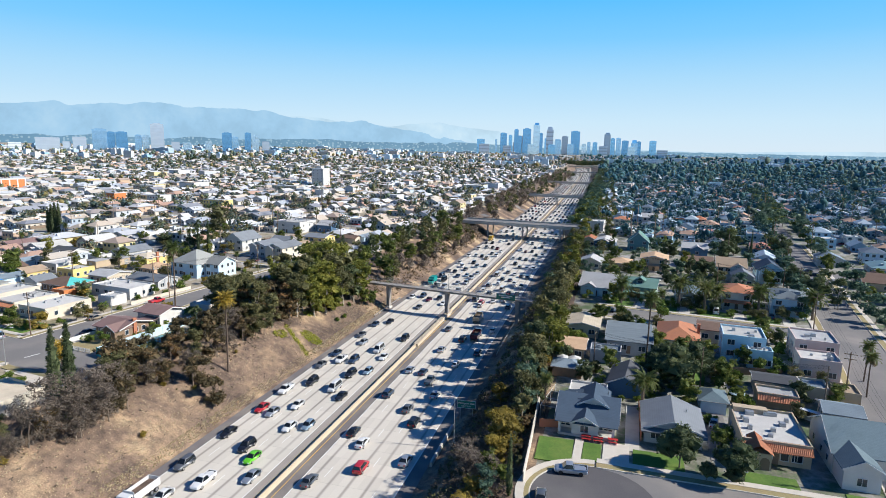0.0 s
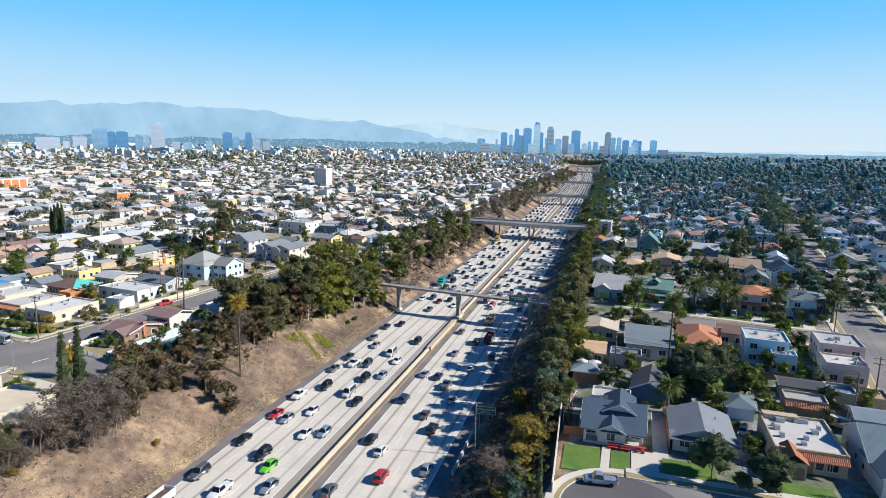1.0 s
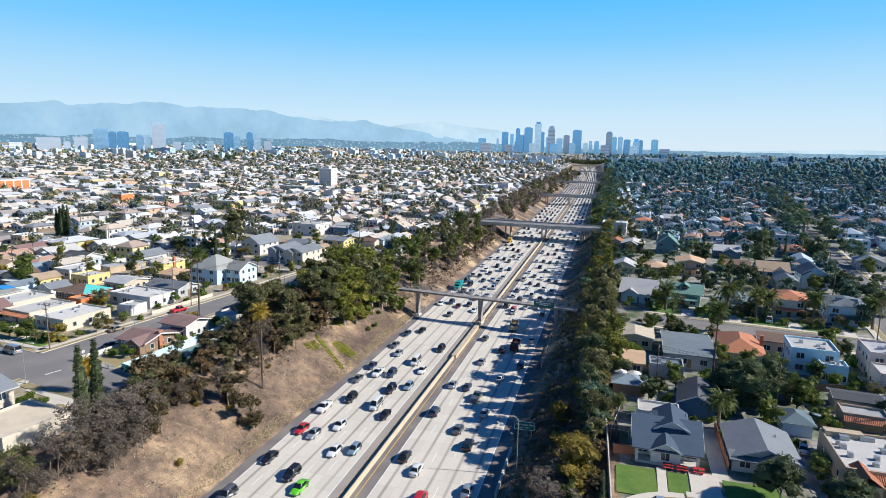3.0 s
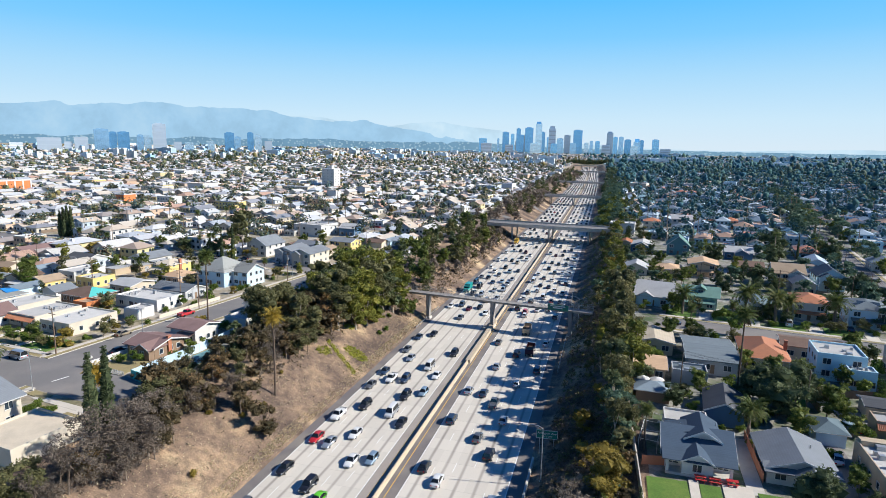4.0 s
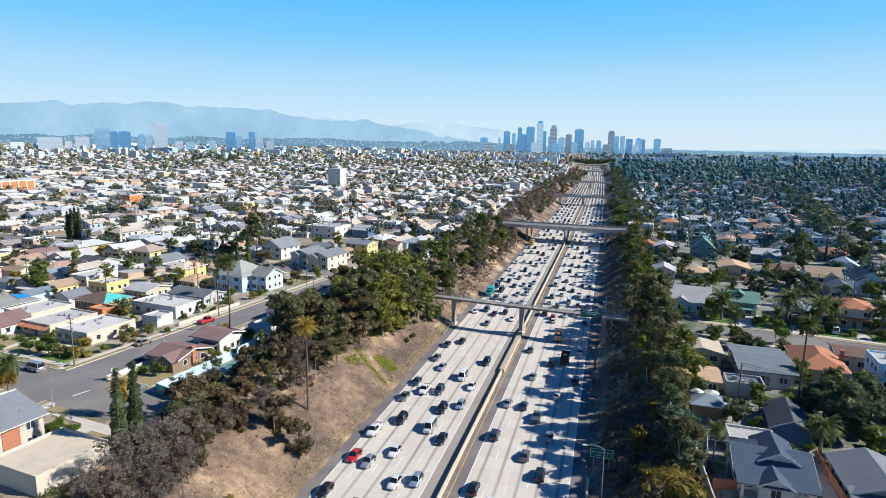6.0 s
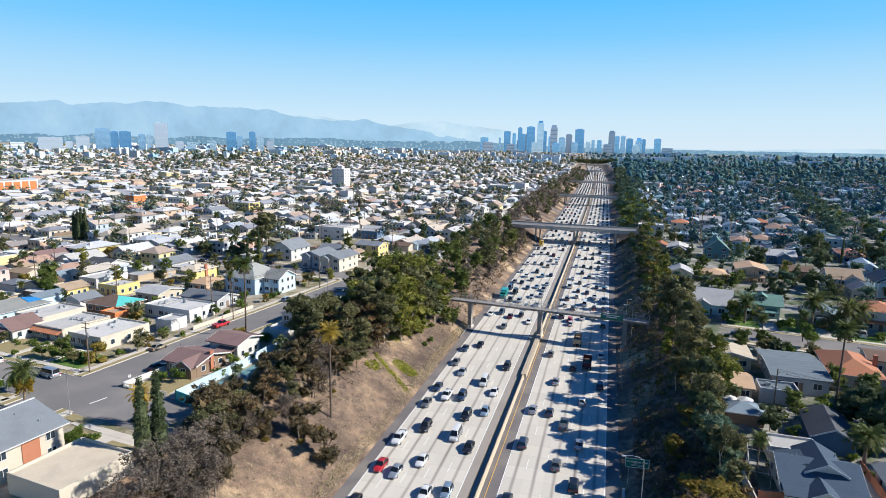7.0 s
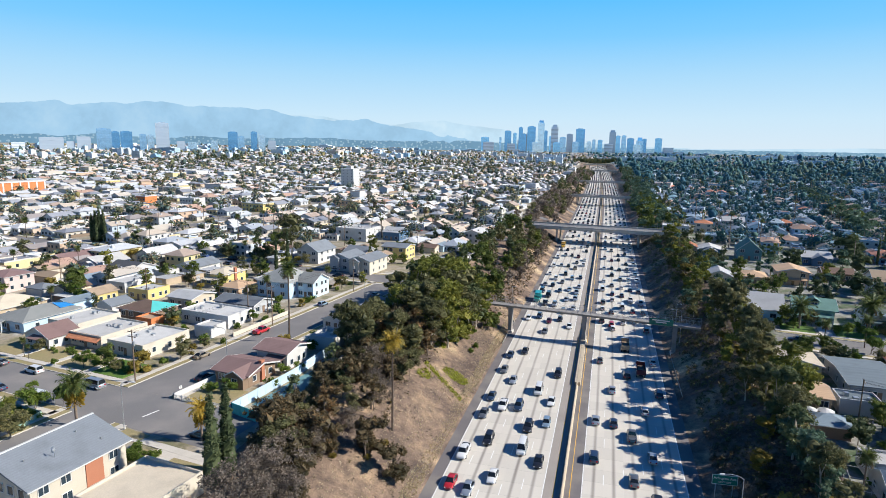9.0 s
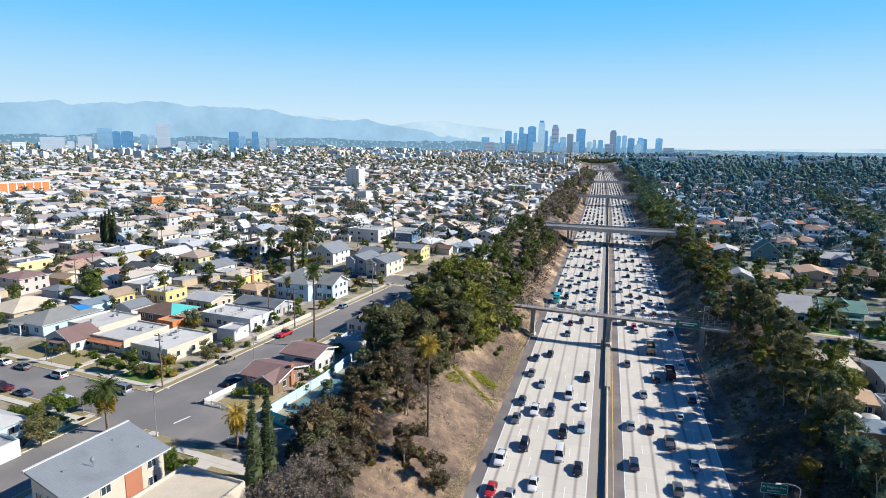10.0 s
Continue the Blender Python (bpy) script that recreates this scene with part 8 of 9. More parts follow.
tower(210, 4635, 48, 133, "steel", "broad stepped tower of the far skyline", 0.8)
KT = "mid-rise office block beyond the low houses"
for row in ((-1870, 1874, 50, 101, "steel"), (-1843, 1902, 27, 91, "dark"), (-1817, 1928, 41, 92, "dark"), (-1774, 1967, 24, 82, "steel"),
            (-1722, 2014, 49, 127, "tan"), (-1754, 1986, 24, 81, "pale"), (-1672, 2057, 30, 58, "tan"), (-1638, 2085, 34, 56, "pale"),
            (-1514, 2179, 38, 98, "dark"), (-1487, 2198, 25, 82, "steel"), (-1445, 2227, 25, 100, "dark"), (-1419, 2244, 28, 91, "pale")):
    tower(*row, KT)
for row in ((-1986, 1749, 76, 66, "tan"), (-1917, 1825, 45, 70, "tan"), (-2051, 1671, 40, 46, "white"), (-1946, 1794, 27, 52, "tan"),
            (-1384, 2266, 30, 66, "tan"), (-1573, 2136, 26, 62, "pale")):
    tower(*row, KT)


def striped_store():
    """A long store behind the houses: orange bays between white pilasters on the sunny side."""
    x, y = -581, 437
    ob = tagged(empty("store", pose(x, y, ground_z(x, y), 0, 0, 83)), "long orange store building with white pilasters", "building")
    part("wall", Geo().box(-50, -14, -0.5, 50, 14, 10.5), stucco("orange"), ob)
    part("roof", Geo().box(-49.5, -13.5, 10.5, 49.5, 13.5, 10.9), shingle("white"), ob)
    for k in range(13):
        part("pilaster", Geo().box(-50 + 8.2 * k, -14.35, -0.5, -48.6 + 8.2 * k, -14.0, 11.2), TRIM, ob)
    part("cornice", Geo().box(-50.2, -14.4, 10.3, 50.2, -14.0, 11.6), TRIM, ob)


striped_store()


def white_block(x, y, w, d, floors):
    """A plain white block of flats with small windows in rows."""
    ob = tagged(empty("apartment_block", pose(x, y, ground_z(x, y), 0, 0, -7)), "plain white eight-storey block above the low roofs", "building")
    h = floors * 3.3
    part("wall", Geo().box(-w / 2, -d / 2, -0.5, w / 2, d / 2, h), stucco("white"), ob)
    part("parapet", Geo().box(-w / 2 - 0.2, -d / 2 - 0.2, h, w / 2 + 0.2, d / 2 + 0.2, h + 0.9), TRIM, ob)
    part("roof_house", Geo().box(-4, -3, h + 0.9, 3, 3, h + 4), stucco("white"), ob)
    pane = Geo().box(-0.45, -0.06, 0, 0.45, 0.02, 1.0).mesh("window", GLASS)
    for f in range(floors):
        for k in range(3):
            o = new("window", pane)
            o.parent, o.location = ob, (-w / 2 + w * (k + 0.5) / 3, -d / 2, 1 + 3.3 * f)
            if k < 2:
                o = new("window", pane)
                o.parent, o.location, o.rotation_euler = ob, (w / 2, -d / 2 + d * (k + 0.5) / 2, 1 + 3.3 * f), (0, 0, radians(90))


white_block(-295, 660, 17, 14, 7)


# ---------------------------------------------------------------- yards of the further houses
def yards():
    """Shrubs, hedges, fences and standing cars between the further houses."""
    rnd, rng = random.Random(55), np.random.default_rng(55)
    sets = {"green": ([], [], L_GREEN), "dark": ([], [], L_DARK), "golden": ([], [], L_GOLD), "bright": ([], [], L_BRIGHT)}
    fence, car = Geo(), Geo()
    for x, y, rz, d, side in FAR_H:
        if d > 850 or side == "G":
            continue
        a = radians(rz)
        c, s = math.cos(a), math.sin(a)
        at = lambda p, q: (x + c * p - s * q, y + s * p + c * q)
        for _ in range(3 if side == "L" else 5):
            px, py = at(rnd.uniform(-6.5, 6.5), rnd.choice([rnd.uniform(-11, -8), rnd.uniform(8.5, 13), rnd.uniform(-11, 13)]))
            key = rnd.choice(["green", "dark", "golden", "bright"] if side == "L" else ["green", "dark", "dark", "green", "bright"])
            r = rnd.uniform(0.6, 1.5) * (1.0 if side == "L" else 1.35)
            for _ in range(2):
                sets[key][0].append((px + rnd.uniform(-0.7, 0.7) * r, py + rnd.uniform(-0.7, 0.7) * r, ground_z(px, py) + r * rnd.uniform(0.4, 0.9)))
                sets[key][1].append(r * 0.8)
        if rnd.random() < 0.6:
            p0, p1 = at(5.9, -4), at(5.9, 15)
            z = ground_z(*p0)
            n = (c * 0.07, s * 0.07)
            fence.add([(p0[0] - n[0], p0[1] - n[1], z - 0.3), (p0[0] + n[0], p0[1] + n[1], z - 0.3), (p1[0] + n[0], p1[1] + n[1], z - 0.3), (p1[0] - n[0], p1[1] - n[1], z - 0.3),
                       (p0[0] - n[0], p0[1] - n[1], z + 1.7), (p0[0] + n[0], p0[1] + n[1], z + 1.7), (p1[0] + n[0], p1[1] + n[1], z + 1.7), (p1[0] - n[0], p1[1] - n[1], z + 1.7)],
                      [(4, 5, 6, 7), (0, 1, 5, 4), (1, 2, 6, 5), (2, 3, 7, 6), (3, 0, 4, 7)])
        if rnd.random() < 0.8:
            ox, oy = rnd.uniform(-4, 4), -13.2 + rnd.uniform(-0.2, 0.2)
            z = ground_z(*at(ox, oy)) + 0.1
            for x0, x1, w, z0, z1 in ((-2.2, 2.2, 0.9, 0.25, 0.85), (-1.3, 1.5, 0.75, 0.85, 1.4)):
                pts = [at(ox + i, oy + j) for i, j in ((x0, -w), (x1, -w), (x1, w), (x0, w))]
                k = 0.86 if z0 > 0.5 else 1
                mid = at(ox + (x0 + x1) / 2, oy)
                up = [(mid[0] + k * (p[0] - mid[0]), mid[1] + k * (p[1] - mid[1])) for p in pts]
                car.add([(*p, z + z0) for p in pts] + [(*p, z + z1) for p in up],
                        [(4, 5, 6, 7), (0, 1, 5, 4), (1, 2, 6, 5), (2, 3, 7, 6), (3, 0, 4, 7)], 1 if z0 > 0.5 else 0)
    for key, (pts, rad, leaf) in sets.items():
        v, f = leaf_cards(rng, pts, rad, 9, 0.55)
        tagged(new("yard_shrubs", arrays_mesh("yard_shrubs", v, f, [leaf])), key + " shrubs in the yards of the further houses", "shrubs", kind="stuff")
    boards = islands("yard_boards", [(0.6, 0.58, 0.54), (0.3, 0.22, 0.15), (0.45, 0.4, 0.34), (0.2, 0.15, 0.11)])
    tagged(part("yard_fences", fence, boards), "wooden and block fences between the further yards", "fences", kind="stuff")
    paint = islands("kerbside_car_paint", [(0.7, 0.7, 0.7), (0.05, 0.05, 0.06), (0.35, 0.36, 0.38), (0.3, 0.03, 0.03), (0.06, 0.1, 0.25), (0.6, 0.6, 0.58)], rough=0.35)
    tagged(part("kerbside_cars", car, [paint, GLASS]), "parked cars along the further streets", "cars", kind="stuff")


yards()


def far_palms():
    """Tall fan palms that rise over the further roofs, and pale blocks near the horizon."""
    rnd = random.Random(88)
    trunk, crown, block = Geo(), Geo(), Geo()
    for _ in range(230):
        d, az = rnd.uniform(300, 1200), radians(rnd.choice([rnd.uniform(6, 46), rnd.uniform(-30, -6)]))
        x, y = -d * math.sin(az), d * math.cos(az)
        if abs(x - centre(y)) < 60:
            continue
        z, h = ground_z(x, y), rnd.uniform(9, 19)
        trunk.tube((x, y, z - 0.3), (x + rnd.uniform(-0.4, 0.4), y, z + h), 0.24, 0.16, 4)
        for k in range(16):
            a, e = rnd.uniform(0, 6.28), rnd.uniform(-0.7, 0.9)
            t = Vector((math.cos(a) * math.cos(e), math.sin(a) * math.cos(e), math.sin(e))) * rnd.uniform(1.5, 2.4)
            s = Vector((-math.sin(a), math.cos(a), 0)) * 0.5
            o = Vector((x, y, z + h))
            crown.add([o, o + t * 0.6 + s, o + t - Vector((0, 0, 0.5)), o + t * 0.6 - s], [(0, 1, 2, 3)])
    for k in range(290):
        d, az = rnd.uniform(2300, 4400), radians(rnd.choice([rnd.uniform(-31, -2), rnd.uniform(4, 45)]))
        tall = k > 150
        if tall:
            d, az = rnd.uniform(1700, 3300), radians(rnd.choice([rnd.uniform(30, 52), rnd.uniform(14, 52), rnd.uniform(-2, 12)]))
        x, y = -d * math.sin(az), d * math.cos(az)
        if abs(x - centre(y)) < 90:
            continue
        w, l, h, z = rnd.uniform(10, 34), rnd.uniform(10, 30), rnd.uniform(8, 22), ground_z(x, y)
        if tall:
            w, l, h = rnd.uniform(5, 13), rnd.uniform(5, 12), rnd.choice([7, 9, 10, 12, 15, 20]) + rnd.uniform(0, 4)
        block.box(x - w, y - l, z - 1, x + w, y + l, z + h)
        block.box(x - w * 0.4, y - l * 0.4, z + h, x + w * 0.3, y + l * 0.4, z + h + 3)
    ob = tagged(part("far_palms", crown, PALM_LEAF), "tall fan palms rising over the further roofs", "palms", kind="stuff")
    part("trunks", trunk, BARK, ob)
    # the blocks share the wall palette that has haze in its colours
    tagged(part("far_blocks", block, WALLS_HAZY), "pale low office blocks near the horizon", "buildings", kind="stuff")


far_palms()

# trees that stand out among the roofs beyond the frontage street
for kind, x, y, s, rz in (("cypress", -253.5, 245.0, 1.5, 0), ("cypress", -251.8, 245.8, 1.65, 50), ("cypress", -250.0, 246.6, 1.7, 90), ("cypress", -248.3, 247.4, 1.5, 130), ("cypress", -246.5, 246.2, 1.1, 20), ("cypress", -252.6, 246.5, 1.6, 70), ("cypress", -250.9, 247.3, 1.75, 10), ("cypress", -249.1, 248.1, 1.7, 40), ("cypress", -250.8, 245.1, 1.5, 60),
                          ("round", -223, 243, 1.0, 20), ("gold", -195, 209, 0.9, 0), ("gold", -188, 212, 0.95, 80), ("gold", -181, 215, 0.9, 160), ("bright", -163, 281, 1.0, 40), ("fan2", -296, 243, 1.0, 0)):
    ob = put_tree(kind, x, y, s, rz)
    if kind == "cypress":
        ob.matrix_basis = ob.matrix_basis @ Matrix.Diagonal((1.7, 1.7, 0.9, 1))

# ---------------------------------------------------------------- vehicles
PAINT = {}
for nm, c, met in (("white", (0.66, 0.66, 0.65), 0.0), ("silver", (0.42, 0.45, 0.48), 0.55), ("grey", (0.14, 0.15, 0.16), 0.4), ("black", (0.012, 0.013, 0.016), 0.0),
                   ("navy", (0.03, 0.055, 0.1), 0.3), ("red", (0.42, 0.02, 0.025), 0.0), ("green", (0.12, 0.5, 0.02), 0.0), ("teal", (0.01, 0.3, 0.28), 0.0),
                   ("maroon", (0.1, 0.012, 0.018), 0.2), ("pale blue", (0.28, 0.38, 0.46), 0.4), ("tan", (0.36, 0.29, 0.2), 0.3), ("yellow", (0.6, 0.35, 0.03), 0.0), ("blue", (0.03, 0.14, 0.4), 0.2)):
    PAINT[nm] = grained("car_paint_" + nm.replace(" ", "_"), c, 0.32, 0.05, 0.03, 0.6, 4, bump=0, dirty=0.08, metal=met, coat=0.6)
TYRE = plain("tyre_rubber", (0.015, 0.015, 0.016), 0.85)
RIM = plain("wheel_rim", (0.45, 0.45, 0.46), 0.35, 0.8)
CAR_GLASS = plain("car_glass", (0.012, 0.016, 0.02), 0.06)
LAMP_CLEAR = plain("headlight_lens", (0.75, 0.76, 0.76), 0.15)
LAMP_RED = plain("taillight_lens", (0.4, 0.01, 0.01), 0.25)
WHEELS = {}


def wheel(parent, x, y, r, rims=True):
    if r not in WHEELS:
        t = Geo()
        n = 10
        prof = [(-0.11, r * 0.62), (-0.11, r * 0.94), (-0.07, r), (0.07, r), (0.11, r * 0.94), (0.11, r * 0.62)]
        t.loft([[(px, q * math.cos(2 * math.pi * k / n), q * math.sin(2 * math.pi * k / n)) for k in range(n)] for px, q in prof])
        m = Geo()
        m.loft([[(px, q * math.cos(2 * math.pi * k / n), q * math.sin(2 * math.pi * k / n)) for k in range(n)] for px, q in ((-0.12, r * 0.5), (-0.115, r * 0.62), (0.115, r * 0.62), (0.12, r * 0.5))])
        WHEELS[r] = (t.mesh("wheel", TYRE, True), m.mesh("rim", RIM))
    w = new("wheel", WHEELS[r][0])
    w.parent, w.location = parent, (x, y, r)
    if rims:
        q = new("rim", WHEELS[r][1])
        q.parent = w


def ring_of(y, w, zb, zt, shoulder=0.9):
    zm = zb + (zt - zb) * 0.55
    return [(-w * 0.94, y, zb), (w * 0.94, y, zb), (w, y, zm), (w * shoulder, y, zt), (-w * shoulder, y, zt), (-w, y, zm)]


def car_ring(y, w, zb, zt, crown=0.03):
    """A rounded section of a car's lower body."""
    h = zt - zb
    half = [(0.88, zb), (0.98, zb + 0.2 * h), (1.0, zb + 0.5 * h), (0.97, zb + 0.78 * h), (0.9, zb + 0.93 * h), (0.78, zt), (0.35, zt + crown)]
    return [(w * p, y, z) for p, z in half] + [(-w * p, y, z) for p, z in reversed(half)]


def plate(a, b, c, d, out, inset=0.12):
    """A thin pane a little way out from the face a b c d."""
    a, b, c, d = (Vector(p) for p in (a, b, c, d))
    m = (a + b + c + d) / 4
    q = [p.lerp(m, inset) + Vector(out) * 0.02 for p in (a, b, c, d)]
    k = [p - Vector(out) * 0.03 for p in q]
    return Geo().add(q + k, [(0, 1, 2, 3), (7, 6, 5, 4), (0, 4, 5, 1), (1, 5, 6, 2), (2, 6, 7, 3), (3, 7, 4, 0)])


KINDS = {  # length, half width, sill, belt front, belt rear, roof, cabin rear foot, rear top, front top, front foot, wheel radius
    "saloon car": (4.7, 0.91, 0.24, 0.82, 0.98, 1.44, -1.75, -1.0, 0.25, 1.1, 0.33),
    "hatchback": (4.1, 0.88, 0.24, 0.85, 0.98, 1.5, -1.9, -1.55, 0.3, 1.15, 0.32),
    "sport utility car": (4.75, 0.96, 0.3, 1.0, 1.1, 1.76, -2.2, -1.95, 0.4, 1.15, 0.38),
    "pickup truck": (5.6, 1.0, 0.36, 1.08, 1.1, 1.85, -0.55, -0.3, 0.85, 1.45, 0.4),
    "van": (5.3, 1.0, 0.3, 1.15, 1.2, 2.15, -2.55, -2.45, 1.2, 1.95, 0.36),
}


def car(kind, paint, where="on the freeway", rims=True):
    L, w, zb, bf, br, rf, y0, y1, y2, y3, r = KINDS[kind]
    h = L / 2
    ob = tagged(empty(kind.replace("sport utility car", "suv").replace(" ", "_")), f"{paint} {kind} with dark windows {where}", "car", "cars")
    body = Geo()
    body.loft([car_ring(-h, w * 0.72, zb + 0.18, br - 0.34), car_ring(-h + 0.06, w * 0.86, zb + 0.06, br - 0.16), car_ring(-h + 0.22, w * 0.95, zb, br - 0.03),
               car_ring(-h + 0.7, w, zb - 0.03, br), car_ring(y0, w, zb - 0.04, br), car_ring(y3, w, zb - 0.04, bf + 0.05), car_ring(h - 0.75, w * 0.98, zb - 0.02, bf - 0.03),
               car_ring(h - 0.3, w * 0.93, zb, bf - 0.13), car_ring(h - 0.08, w * 0.82, zb + 0.05, bf - 0.25), car_ring(h, w * 0.66, zb + 0.15, bf - 0.38)])
    cb, ct = w * 0.9, w * 0.68
    B = [(-cb, y0, br - 0.03), (cb, y0, br - 0.03), (cb, y3, bf + 0.02), (-cb, y3, bf + 0.02)]
    T = [(-ct, y1, rf - 0.05), (ct, y1, rf - 0.05), (ct, y2, rf - 0.03), (-ct, y2, rf - 0.03)]
    body.add(B + T, [(0, 1, 5, 4), (1, 2, 6, 5), (2, 3, 7, 6), (3, 0, 4, 7)])
    # the roof is arched both ways
    my, mz = (y1 + y2) / 2, rf + 0.03
    arch = [[(-ct, q, z - 0.05), (-ct * 0.6, q, z), (ct * 0.6, q, z), (ct, q, z - 0.05)] for q, z in ((y1, rf - 0.0), (my, mz), (y2, rf + 0.02))]
    rv = [p for r_ in arch for p in r_]
    body.add(rv, [(4 * i + j, 4 * i + j + 1, 4 * i + j + 5, 4 * i + j + 4) for i in range(2) for j in range(3)])
    if kind == "pickup truck":
        body.box(-w * 0.82, -h + 0.15, br - 0.5, w * 0.82, y0 - 0.1, br + 0.004, mat=1)
        body.box(-w * 0.96, -h + 0.1, br, -w * 0.82, y0, br + 0.1).box(w * 0.82, -h + 0.1, br, w * 0.96, y0, br + 0.1).box(-w * 0.9, -h + 0.03, br - 0.1, w * 0.9, -h + 0.15, br + 0.1)
    part("body", body, [PAINT[paint], TYRE], ob, smooth=kind != "pickup truck")
    part("windscreen", plate(B[2], B[3], T[3], T[2], (0, 0.8, 0.6), 0.07), CAR_GLASS, ob)
    part("rear_window", plate(B[0], B[1], T[1], T[0], (0, -0.8, 0.6), 0.09), CAR_GLASS, ob)
    part("side_window", plate(B[1], B[2], T[2], T[1], (0.9, 0, 0.4), 0.1), CAR_GLASS, ob)
    part("side_window", plate(B[3], B[0], T[0], T[3], (-0.9, 0, 0.4), 0.1), CAR_GLASS, ob)
    for x in (-w + 0.1, w - 0.1):
        for y in (-h * 0.58, h * 0.6):
            wheel(ob, x, y, r, rims)
    for s in (-1, 1):
        x = s * w * 0.6
        part("headlight", Geo().box(x - 0.17, h - 0.22, bf - 0.4, x + 0.17, h - 0.02, bf - 0.24, top=0.02), LAMP_CLEAR, ob)
        part("taillight", Geo().box(x - 0.14, -h - 0.015, br - 0.42, x + 0.16, -h + 0.14, br - 0.2), LAMP_RED, ob)
    return ob


def lorry(label, cab, load, length=8.5, dump=True):
    """A truck: cab with windows, chassis, load body, six wheels."""
    ob = tagged(empty("truck"), label, "truck", "trucks")
    h = length / 2
    g = Geo()
    g.loft([ring_of(h - 2.3, 1.2, 0.6, 2.7, 0.95), ring_of(h - 1.1, 1.2, 0.6, 2.65, 0.93), ring_of(h - 0.95, 1.1, 0.6, 1.75, 0.95), ring_of(h, 1.05, 0.6, 1.6, 0.9)][::-1])
    part("cab", g, PAINT[cab], ob)
    part("windscreen", plate((1.05, h - 0.97, 1.8), (-1.05, h - 0.97, 1.8), (-1.05, h - 1.12, 2.6), (1.05, h - 1.12, 2.6), (0, 0.98, 0.2), 0.1), CAR_GLASS, ob)
    for s in (-1, 1):
        part("side_window", Geo().box(s * 1.16 - 0.04, h - 2.1, 1.75, s * 1.16 + 0.04, h - 1.2, 2.4), CAR_GLASS, ob)
        part("headlight", Geo().box(s * 0.85 - 0.15, h - 0.03, 0.95, s * 0.85 + 0.15, h + 0.03, 1.2), LAMP_CLEAR, ob)
    part("chassis", Geo().box(-0.45, -h, 0.65, 0.45, h - 1, 0.95), TYRE, ob)
    g = Geo()
    t = 0.1
    x, a, b, z0, z1 = 1.22, -h, h - 2.5, 1.05, 2.45 if dump else 3.3
    if dump:
        g.box(-x, a, z0, x, b, z0 + 0.15)
        g.box(-x, a, z0 + 0.15, -x + t, b, z1).box(x - t, a, z0 + 0.15, x, b, z1).box(-x + t, a, z0 + 0.15, x - t, a + t, z1).box(-x + t, b - t, z0 + 0.15, x - t, b, z1 + 0.5)
    else:
        g.box(-x, a, z0, x, b, z1, top=0.04)
    part("load_body", g, PAINT[load], ob)
    if dump:
        part("load", Geo().box(-x + t, a + t, z0 + 0.15, x - t, b - t, z1 - 0.45, top=0.35), EARTH, ob)
    for s in (-1, 1):
        for y in (-h + 0.9, -h + 2.0, h - 1.1):
            wheel(ob, s * 1.05, y, 0.5)
    return ob


FLEET, OUT = {}, set()


def drive(kind, paint, x, y, heading, z=None, where="on the freeway"):
    """Puts a vehicle at its place; heading 0 looks along +y."""
    rims = where == "on the freeway" and y < 172
    key = (kind, paint, where, rims)
    m = pose(x, y, (0.01 if z is None else z), 0, 0, heading)
    if key not in FLEET:
        FLEET[key] = car(kind, paint, where, rims)
        FLEET[key].matrix_basis = m
        return FLEET[key]
    return copy_thing(FLEET[key], m)


def lane_x(lane, y):
    return centre(y) + (-21.9 + 3.68 * (lane + 0.5) if lane < 5 else 3.5 + 3.68 * (lane - 4.5))


S, U, P, V, HB = "saloon car", "sport utility car", "pickup truck", "van", "hatchback"
NEAR = [(0, 96.3, S, "red"), (1, 95.1, S, "silver"), (0, 83.6, S, "black"), (2, 79.5, U, "black"), (3, 89.8, S, "white"), (4, 91.5, HB, "pale blue"),
        (0, 107.4, P, "white"), (1, 114, U, "black"), (2, 100.3, S, "white"), (3, 112.2, V, "white"), (0, 125.9, S, "grey"), (0, 135.8, S, "navy")]
NEAR2 = [(1, 131.4, P, "white"), (2, 132, U, "navy"), (3, 122, U, "black"), (4, 125.3, HB, "pale blue"), (4, 137, S, "white"), (3, 142.6, V, "white"),
         (0, 154.5, S, "grey"), (1, 147.7, S, "silver"), (0, 166.7, S, "navy"), (1, 171.3, S, "black"), (4, 155.3, U, "black"), (2, 192.8, S, "grey")]
NEAR3 = [(5, 113, U, "navy"), (5, 130, S, "silver"), (6, 129.6, S, "navy"), (7, 124, P, "grey"), (6, 148.8, S, "silver"), (7, 106.4, S, "grey"), (8, 100.1, U, "black"),
         (9, 172.7, S, "white"), (7, 160.2, U, "black"), (5, 169.9, S, "grey"), (9, 149.1, U, "navy"), (6, 203.1, HB, "white"), (5, 92, S, "black"), (8, 138, HB, "white")]
NEAR4 = [(3, 76, S, "green"), (2, 66, P, "white"), (4, 70, S, "silver"), (0, 70, U, "grey"), (1, 60, S, "white"), (6, 88, S, "white"), (9, 84, S, "silver"), (7, 79, U, "red"), (5, 72, S, "grey"), (4, 108, S, "black"), (8, 116, S, "silver")]
for lane, y, kind, paint in NEAR + NEAR2 + NEAR3 + NEAR4:
    drive(kind, paint, lane_x(lane, y) + 0.15 * math.sin(7 * y), y, 180 if lane < 5 else 0)
RC = random.Random(12)
HUES = ["white"] * 6 + ["silver"] * 5 + ["black"] * 6 + ["grey"] * 5 + ["navy"] * 3 + ["red", "maroon", "pale blue", "tan", "pale blue"]
FAR_CARS = []
